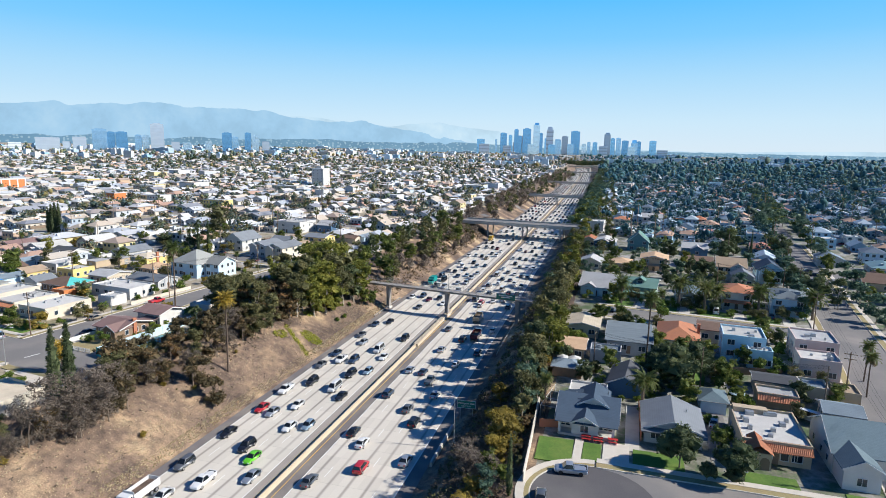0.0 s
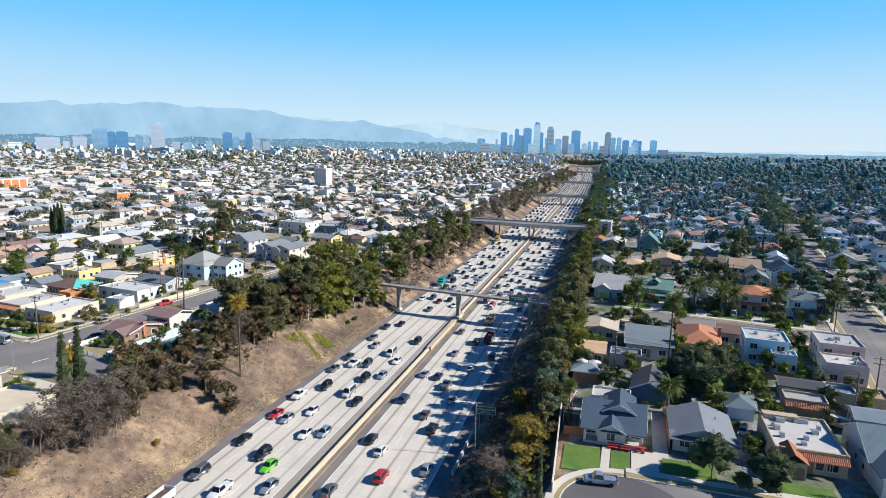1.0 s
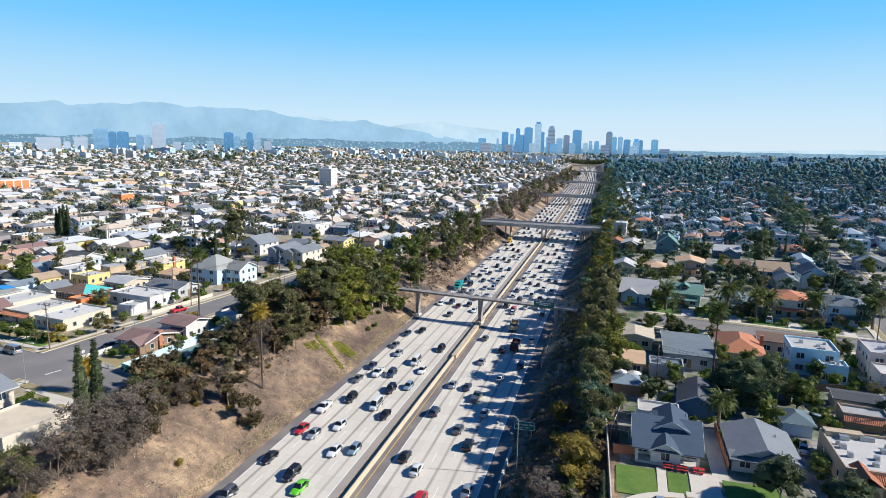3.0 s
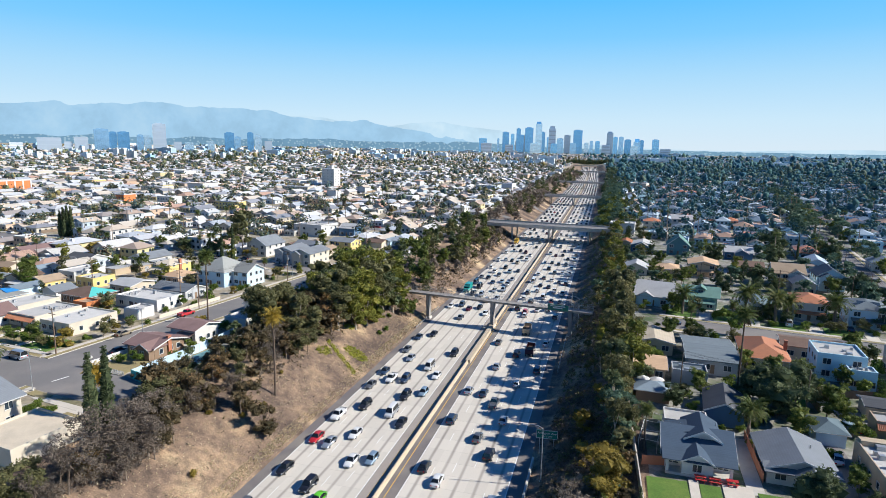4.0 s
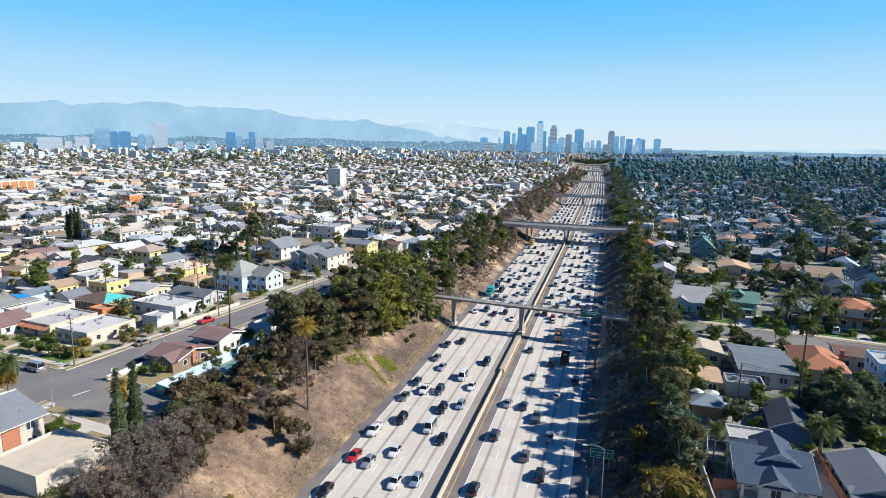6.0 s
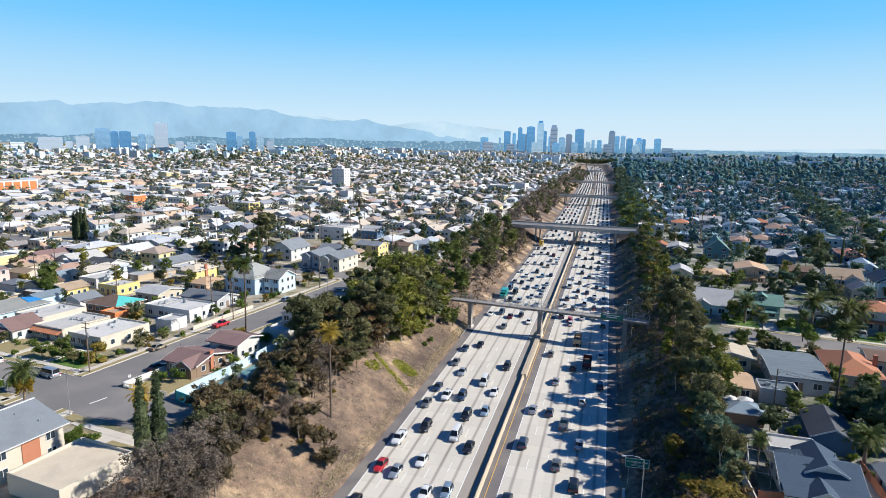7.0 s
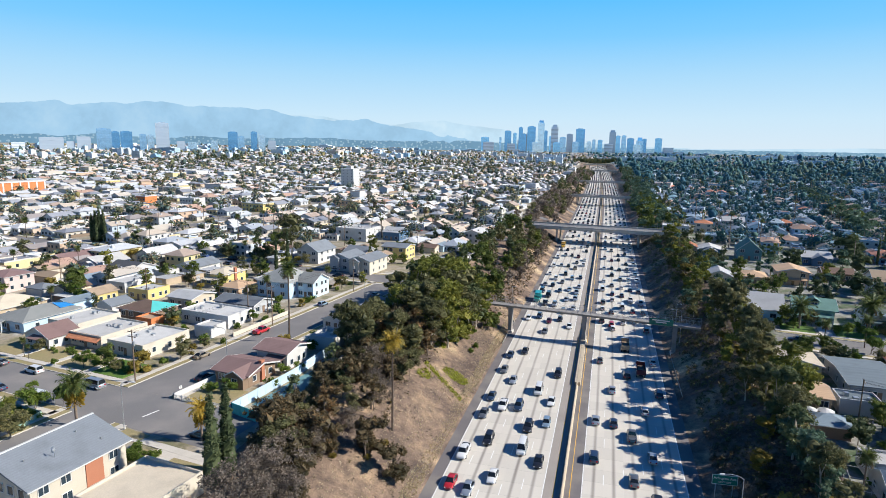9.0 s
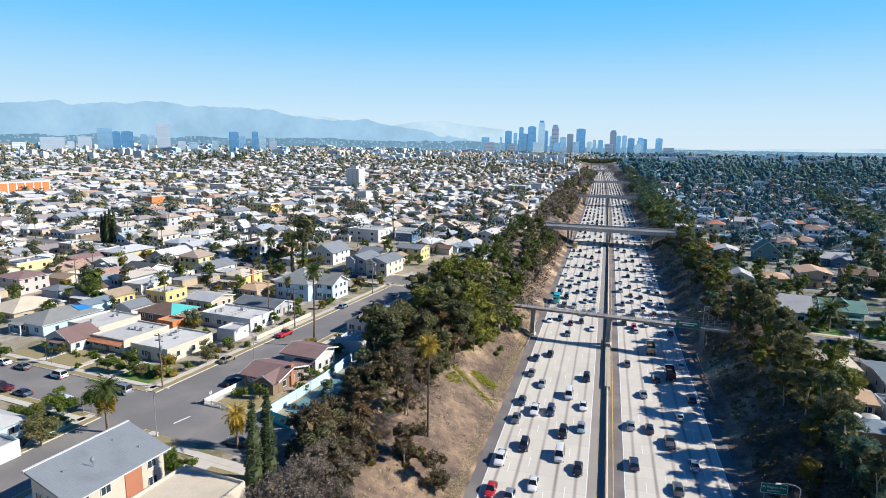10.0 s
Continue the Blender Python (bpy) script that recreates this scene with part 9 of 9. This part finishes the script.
for lane in range(10):
    y = 200 + RC.uniform(0, 14)
    while y < 2100:
        kind, paint = RC.choice([S, S, S, U, U, HB, P, V]), RC.choice(HUES)
        if y < 272:
            if lane != 0 or not 226 < y < 246:
                drive(kind, paint, lane_x(lane, y) + RC.uniform(-0.3, 0.3), y, 180 if lane < 5 else 0)
        else:
            FAR_CARS.append((lane_x(lane, y), y, kind, paint))
        y += RC.uniform(10, 24) if y < 272 else RC.uniform(14, 34) * (1.0 if y < 1300 else 1.6)

lorry("teal box truck with a pale roof on the freeway", "teal", "teal", 7.5, False).matrix_basis = pose(lane_x(0, 235), 235, 0.01, 0, 0, 180)
lorry("white dump truck with a load of earth", "white", "white", 8.5).matrix_basis = pose(lane_x(0, 58), 58, 0.01, 0, 0, 180)
lorry("white truck with a brown open load body", "white", "tan", 8.5).matrix_basis = pose(lane_x(7, 182), 184, 0.01)
lorry("grey dump truck with a brown load body", "silver", "maroon", 8.0).matrix_basis = pose(lane_x(8, 182), 164, 0.01)
lorry("yellow box truck far along the freeway", "yellow", "yellow", 7.0, False).matrix_basis = pose(lane_x(0, 330), 372, 0.01, 0, 0, 180)


def join_far_cars():
    rgb = {k: i for i, k in enumerate(PAINT)}
    g = Geo()
    for x, y, kind, paint in FAR_CARS:
        L, w, zb, bf, br, rf, y0, y1, y2, y3, r = KINDS[kind]
        s = -1 if x < centre(y) else 1
        h = L / 2
        g.box(x - w, y - h, zb - 0.05, x + w, y + h, br, rgb[paint], top=0.12)
        g.box(x - w * 0.85, y + (y0 if s > 0 else -y3), br - 0.02, x + w * 0.85, y + (y3 if s > 0 else -y0), rf - 0.08, len(PAINT), top=0.22)
        g.box(x - w * 0.66, y + (y1 if s > 0 else -y2), rf - 0.08, x + w * 0.66, y + (y2 if s > 0 else -y1), rf, rgb[paint], top=0.03)
        for ex in (-w, w - 0.2):
            for ey in (-h * 0.58, h * 0.58):
                g.box(x + ex, y + ey - 0.3, 0.0, x + ex + 0.2, y + ey + 0.3, 0.6, len(PAINT) + 1)
    ob = part("far_cars", g, list(PAINT.values()) + [CAR_GLASS, TYRE])
    tagged(ob, "dense queues of cars far along the freeway", "cars", kind="stuff")


join_far_cars()

# ---------------------------------------------------------------- poles, lamps, wires
def street_lamp(x, y, h, arm, heading, z=None):
    ob = tagged(empty("street_lamp", pose(x, y, ground_z(x, y) if z is None else z, 0, 0, heading)), "pale grey steel street lamp with a curved arm", "street lamp", "street lamps")
    part("pole", Geo().tube((0, 0, -0.3), (0, 0, h), 0.1, 0.06, 8), STEEL, ob)
    g = Geo()
    pts = [(0, 0, h), (arm * 0.25, 0, h + 0.5), (arm * 0.65, 0, h + 0.75), (arm, 0, h + 0.7)]
    for a, b in zip(pts, pts[1:]):
        g.tube(a, b, 0.05, 0.045)
    part("arm", g, STEEL, ob)
    part("lamp_head", Geo().box(arm - 0.1, -0.14, h + 0.6, arm + 0.65, 0.14, h + 0.76, top=0.04), TRIM, ob)
    part("base", Geo().box(-0.25, -0.25, -0.3, 0.25, 0.25, 0.35, top=0.06), CONCRETE, ob)
    return ob


def utility_pole(x, y, h=12.0, heading=0.0, arms=2, can=False):
    ob = tagged(empty("utility_pole", pose(x, y, ground_z(x, y), 0, 0, heading)), "weathered brown wooden utility pole with crossarms", "utility pole", "utility poles")
    part("pole", Geo().tube((0, 0, -0.4), (0, 0, h), 0.17, 0.11, 8), WOOD_POLE, ob)
    for k in range(arms):
        z = h - 0.5 - 1.1 * k
        arm = part("crossarm", Geo().box(-1.2, -0.16, z, 1.2, -0.04, z + 0.13), WOOD_POLE, ob)
        for i in ((-1.05, -0.5, 0.5, 1.05) if y < 150 else ()):
            part("insulator", Geo().tube((i, -0.1, z + 0.13), (i, -0.1, z + 0.33), 0.05, 0.03, 6), PALE, arm)
    if can:
        part("transformer", Geo().tube((0.35, 0, h - 3.6), (0.35, 0, h - 2.6), 0.25, 0.25, 10), STEEL, ob)
    return ob


def wires(a, b, ha, hb, sag, heading=0.0):
    g = Geo()
    c, s = math.cos(radians(heading)), math.sin(radians(heading))
    for off in (-1.05, -0.5, 0.5, 1.05):
        pa = Vector((a[0] + c * off, a[1] + s * off, ground_z(*a) + ha))
        pb = Vector((b[0] + c * off, b[1] + s * off, ground_z(*b) + hb))
        pts = []
        for k in range(9):
            t = k / 8
            p = pa.lerp(pb, t)
            p.z -= sag * 4 * t * (1 - t)
            pts.append(p)
        for p, q in zip(pts, pts[1:]):
            g.tube(p, q, 0.018, n=3)
    ob = part("power_lines", g, TYRE)
    tagged(ob, "thin black overhead wires between utility poles", "wires", kind="stuff")


street_lamp(-77.8, 81.1, 8.6, 2.2, 10)
street_lamp(-79.0, 113.5, 8.6, 2.0, 170)
street_lamp(-71.2, 176.7, 8.6, 2.2, 170)
street_lamp(29.0, 189.0, 10.0, 2.4, 180)
poles = [(-92.2, 99.4), (-86.2, 144.8), (-80.8, 189.4)]
for i, p in enumerate(poles):
    utility_pole(*p, 12.0, -7, 2, i != 1)
for p, q in zip(poles, poles[1:]):
    wires(p, q, 11.7, 11.7, 1.0, -7)
back = [left_xy(50 + 122.5 * k, v) for k in (0, 1, 2) for v in (20, 62, 104, 146)]
for i, p in enumerate(back):
    utility_pole(*p, 11.0, 83, 2, i % 3 == 0)
    if i % 4:
        wires(back[i - 1], p, 10.7, 10.7, 0.9, 83)
rp = [right_xy(u, -9) for u in (-64, -26, 27, 70, 118, 166)]
for i, p in enumerate(rp):
    utility_pole(*p, 11.5, -9.5, 2, i % 2 == 0)
    if i:
        wires(rp[i - 1], p, 11.2, 11.2, 0.9, -9.5)
rb = [right_xy(-34, v) for v in (-62, -38, -14)] + [right_xy(70, v) for v in (-62, -36, -14)]
for i, p in enumerate(rb):
    utility_pole(*p, 10.5, 80, 1)
    if i % 3:
        wires(rb[i - 1], p, 10.2, 10.2, 0.8, 80)


# ---------------------------------------------------------------- signs
SIGN_GREEN = grained("sign_green", (0.01, 0.16, 0.11), 0.45, 0.1, 0.05, 1, 5, bump=0, dirty=0.1)


def words(text, size, m, parent, mat):
    cu = bpy.data.curves.new("lettering", "FONT")
    cu.body, cu.size, cu.align_x, cu.align_y, cu.extrude = text, size, "CENTER", "CENTER", 0.008
    ob = new("lettering", cu)
    ob.matrix_basis = m
    deps = bpy.context.evaluated_depsgraph_get()
    me = bpy.data.meshes.new_from_object(ob.evaluated_get(deps))
    bpy.data.objects.remove(ob)
    o = new("lettering", me)
    me.materials.append(mat)
    o.parent, o.matrix_basis = parent, m
    return o


def exit_sign():
    ob = tagged(empty("road_sign", pose(27.4, 104.0, 0, 0, 0, 4)), "green exit sign with white lettering on two posts", "road sign")
    z = ground_z(27.4, 104)
    part("panel", Geo().box(-2.1, -0.05, 3.7, 2.1, 0.05, 5.5), SIGN_GREEN, ob)
    for a in ((-2.1, 3.7, 2.1, 3.78), (-2.1, 5.42, 2.1, 5.5), (-2.1, 3.78, -2.02, 5.42), (2.02, 3.78, 2.1, 5.42)):
        part("border", Geo().box(a[0], -0.062, a[1], a[2], -0.052, a[3]), WHITE_LINE, ob)
    for x in (-1.4, 1.4):
        part("post", Geo().tube((x, 0.12, z - 0.5), (x, 0.12, 5.4), 0.08), STEEL, ob)
    words("Arlington Ave", 0.66, pose(0, -0.06, 4.85, 90, 0, 0), ob, WHITE_LINE)
    words("NEXT EXIT", 0.44, pose(0, -0.06, 4.15, 90, 0, 0), ob, WHITE_LINE)


exit_sign()


def bridge_sign():
    ob = tagged(empty("road_sign", pose(22.6, 182.3, 9.3, 0, 0, -7.5)), "green guide sign hung on the footbridge railing", "road sign")
    part("panel", Geo().box(-3.4, -0.05, -0.2, 3.4, 0.05, 1.7), SIGN_GREEN, ob)
    for z, x0, x1 in ((1.05, -2.6, 2.4), (0.45, -1.6, 1.5)):
        part("lettering_bar", Geo().box(x0, -0.065, z, x1, -0.052, z + 0.34), WHITE_LINE, ob)
    for x in (-2.6, 2.6):
        part("bracket", Geo().box(x - 0.05, 0.05, 0, x + 0.05, 0.25, 1.5), STEEL, ob)


bridge_sign()


# ---------------------------------------------------------------- edge of the shoulder
tagged(part("shoulder_wall", Geo().box(24.9, 84, -0.2, 25.4, 101, 1.0, top=0.06), CONCRETE), "short pale concrete wall at the freeway shoulder", "wall", kind="structure")
street_lamp(27.6, 92.5, 10.5, 3.0, 190)


def guardrail(x, y0, y1):
    ob = tagged(empty("guardrail"), "galvanised steel guardrail along the shoulder", "guardrail")
    part("beam", Geo().box(x - 0.04, y0, 0.5, x + 0.04, y1, 0.82, top=0.01), STEEL, ob)
    y = y0
    while y < y1:
        part("post", Geo().box(x + 0.04, y - 0.06, -0.3, x + 0.18, y + 0.06, 0.75), STEEL, ob)
        y += 3.8


guardrail(25.7, 150, 184)
guardrail(-24.3, 176, 204)


def stop_sign(x, y, heading):
    ob = tagged(empty("stop_sign", pose(x, y, ground_z(x, y), 0, 0, heading)), "octagonal sign on a steel post seen from behind", "road sign", "road signs")
    part("post", Geo().tube((0, 0, -0.2), (0, 0, 3.0), 0.04, n=6), STEEL, ob)
    ring = lambda q: [(0.42 * math.cos(radians(22.5 + 45 * i)), q, 2.55 + 0.42 * math.sin(radians(22.5 + 45 * i))) for i in range(8)]
    part("plate", Geo().loft([ring(0.05), ring(0.08)]), TRIM, ob, "pale back of an octagonal plate")
    part("face", Geo().loft([ring(0.083), ring(0.09)]), PAINT_RED, ob, "red octagonal face")


stop_sign(-97.4, 84.3, -7)
stop_sign(-76.9, 95.2, 83)

# ---------------------------------------------------------------- parked cars
PK = "parked at the kerb"
for x, y, kind, paint, hd in ((-88.6, 116.9, S, "tan", LZ), (-85.6, 138.2, P, "red", LZ), (-79.2, 105.5, S, "black", LZ), (-82.6, 169.2, HB, "pale blue", LZ), (-98.5, 94.6, V, "silver", 83),
                              (-118.0, 97.2, U, "white", 83), (-130.0, 98.7, S, "grey", 83), (-137.0, 99.6, S, "white", 83), (-104.0, 86.2, V, "white", 83), (-116.5, 87.6, S, "navy", 83), (-123.0, 88.4, P, "maroon", 83)):
    drive(kind, paint, x, y, hd, ground_z(x, y) + 0.04, PK)
for x, y, kind, paint, hd in ((-62.5, 82.6, S, "black", 83), (-101.5, 76.5, U, "white", 20), (-98.0, 72.5, S, "navy", 20), (-72.8, 163.0, U, "black", LZ), (-71.0, 186.0, S, "grey", LZ), (-90.0, 212.0, S, "black", 83), (-75.0, 215.0, U, "navy", 83)):
    drive(kind, paint, x, y, hd, ground_z(x, y) + 0.04, PK)
for x, y, kind, paint, hd in ((52.0, 77.2, P, "silver", 96), (48.0, 68.0, S, "grey", 5), (57.5, 176.5, S, "navy", 80.5), (62.0, 157.0, HB, "pale blue", RZ), (91.3, 186.5, V, "white", RZ), (107.5, 186.0, S, "navy", RZ),
                              (121.0, 195.0, S, "grey", RZ), (129.5, 230.0, U, "silver", RZ), (78.4, 104.0, S, "silver", RZ), (80.6, 88.0, S, "white", RZ), (97.2, 112.5, V, "white", 60), (87.0, 117.8, S, "navy", RZ)):
    drive(kind, paint, x, y, hd, ground_z(x, y) + 0.1, PK)
RP = random.Random(3)
for row, to_xy, hd, v0, v1 in ((LEFT_ROWS[2], left_xy, 83, 14, 150), (LEFT_ROWS[3], left_xy, 83, 14, 150), (RIGHT_ROWS[3], right_xy, 80.5, -60, 40)):
    for s in (-1, 1):
        v = v0
        while v < v1:
            v += RP.uniform(7, 22)
            x, y = to_xy(row + s * 4.4, v)
            if x < centre(y) - 56 or x > centre(y) + 50:
                drive(RP.choice([S, U, HB, P]), RP.choice(HUES), x, y, hd, ground_z(x, y) + 0.04, PK)

# ---------------------------------------------------------------- mountains at the back
def mountains():
    """Two hazy ranges along the horizon, highest to the left."""
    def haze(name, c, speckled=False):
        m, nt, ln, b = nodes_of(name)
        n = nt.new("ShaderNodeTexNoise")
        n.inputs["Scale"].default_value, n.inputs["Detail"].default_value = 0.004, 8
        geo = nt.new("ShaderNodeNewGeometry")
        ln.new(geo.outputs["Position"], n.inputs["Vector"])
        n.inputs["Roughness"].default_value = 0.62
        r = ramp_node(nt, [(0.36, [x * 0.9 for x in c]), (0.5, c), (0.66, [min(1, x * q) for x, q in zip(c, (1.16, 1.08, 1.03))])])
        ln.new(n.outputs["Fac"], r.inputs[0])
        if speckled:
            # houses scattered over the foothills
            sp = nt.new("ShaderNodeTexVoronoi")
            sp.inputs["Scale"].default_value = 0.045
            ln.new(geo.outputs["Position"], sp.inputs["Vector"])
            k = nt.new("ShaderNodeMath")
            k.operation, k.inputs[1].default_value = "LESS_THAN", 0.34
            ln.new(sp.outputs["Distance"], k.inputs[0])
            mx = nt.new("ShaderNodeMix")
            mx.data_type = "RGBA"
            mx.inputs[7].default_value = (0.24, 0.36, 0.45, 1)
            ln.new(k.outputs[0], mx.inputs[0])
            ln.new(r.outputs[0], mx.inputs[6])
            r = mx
        # The haze is painted: an emission colour, so the ranges glow unlit.
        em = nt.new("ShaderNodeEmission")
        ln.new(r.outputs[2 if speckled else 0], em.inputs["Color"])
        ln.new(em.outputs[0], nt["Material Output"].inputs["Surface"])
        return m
    far = [(62, 300), (40, 290), (30.4, 275), (28.4, 284), (26.9, 274), (25.3, 252), (23.3, 240), (20.1, 218), (18.2, 242), (15.8, 259), (13.6, 226), (10.4, 198), (7.2, 147), (2, 90), (-4, 62), (-10, 56), (-20, 74), (-27, 60), (-50, 50)]
    mid = [(62, 300), (51.7, 294), (49.6, 310), (48.2, 328), (47.1, 304), (45.7, 315), (43.9, 330), (43.3, 322), (41.8, 343), (40.3, 348), (38.5, 323), (35.3, 324), (33.4, 320), (31.4, 312), (29.9, 277),
           (27.4, 253), (25.3, 242), (23, 258), (21.1, 218), (17.9, 181), (14.7, 153), (11.5, 116), (7, 60), (4, 30)]
    foot = [(62, 130), (51.9, 124), (49.7, 134), (47.9, 122), (45.1, 150), (43, 130), (40, 121), (37.7, 140), (34.4, 122), (32, 133), (29.5, 133), (26.9, 135), (23.3, 119), (16.9, 108), (11.5, 92), (4, 58), (-5.9, 50), (-20, 44), (-50, 44)]
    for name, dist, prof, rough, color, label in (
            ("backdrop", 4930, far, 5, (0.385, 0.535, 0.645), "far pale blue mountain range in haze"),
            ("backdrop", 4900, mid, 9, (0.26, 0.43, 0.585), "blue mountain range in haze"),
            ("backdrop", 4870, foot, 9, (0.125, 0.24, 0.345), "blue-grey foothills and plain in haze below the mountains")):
        n = 500
        v, f = [], []
        a0, a1 = prof[0][0], prof[-1][0]
        for i in range(n + 1):
            deg = a0 + (a1 - a0) * i / n
            for (p, hp), (q, hq) in zip(prof, prof[1:]):
                if q <= deg <= p:
                    t = (p - deg) / (p - q)
                    t = 0.5 * t + 0.5 * t * t * (3 - 2 * t)
                    h = hp + (hq - hp) * t
                    break
            h = max(1, h + min(1, h / 120) * rough * noise.fractal(Vector((deg * 0.9, dist, 0)), 0.9, 2.1, 6))
            az = radians(deg)
            x, y = -dist * math.sin(az), dist * math.cos(az)
            v += [(x * 0.985, y * 0.985, -40), (x * 0.99, y * 0.99, TOP + h * 0.5), (x, y, TOP + h)]
        for i in range(n):
            a, b = 3 * i, 3 * i + 3
            f += [(a + 1, b + 1, b + 2, a + 2), (a, b, b + 1, a + 1)]
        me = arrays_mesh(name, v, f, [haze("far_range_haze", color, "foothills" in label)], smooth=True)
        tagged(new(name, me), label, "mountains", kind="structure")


mountains()
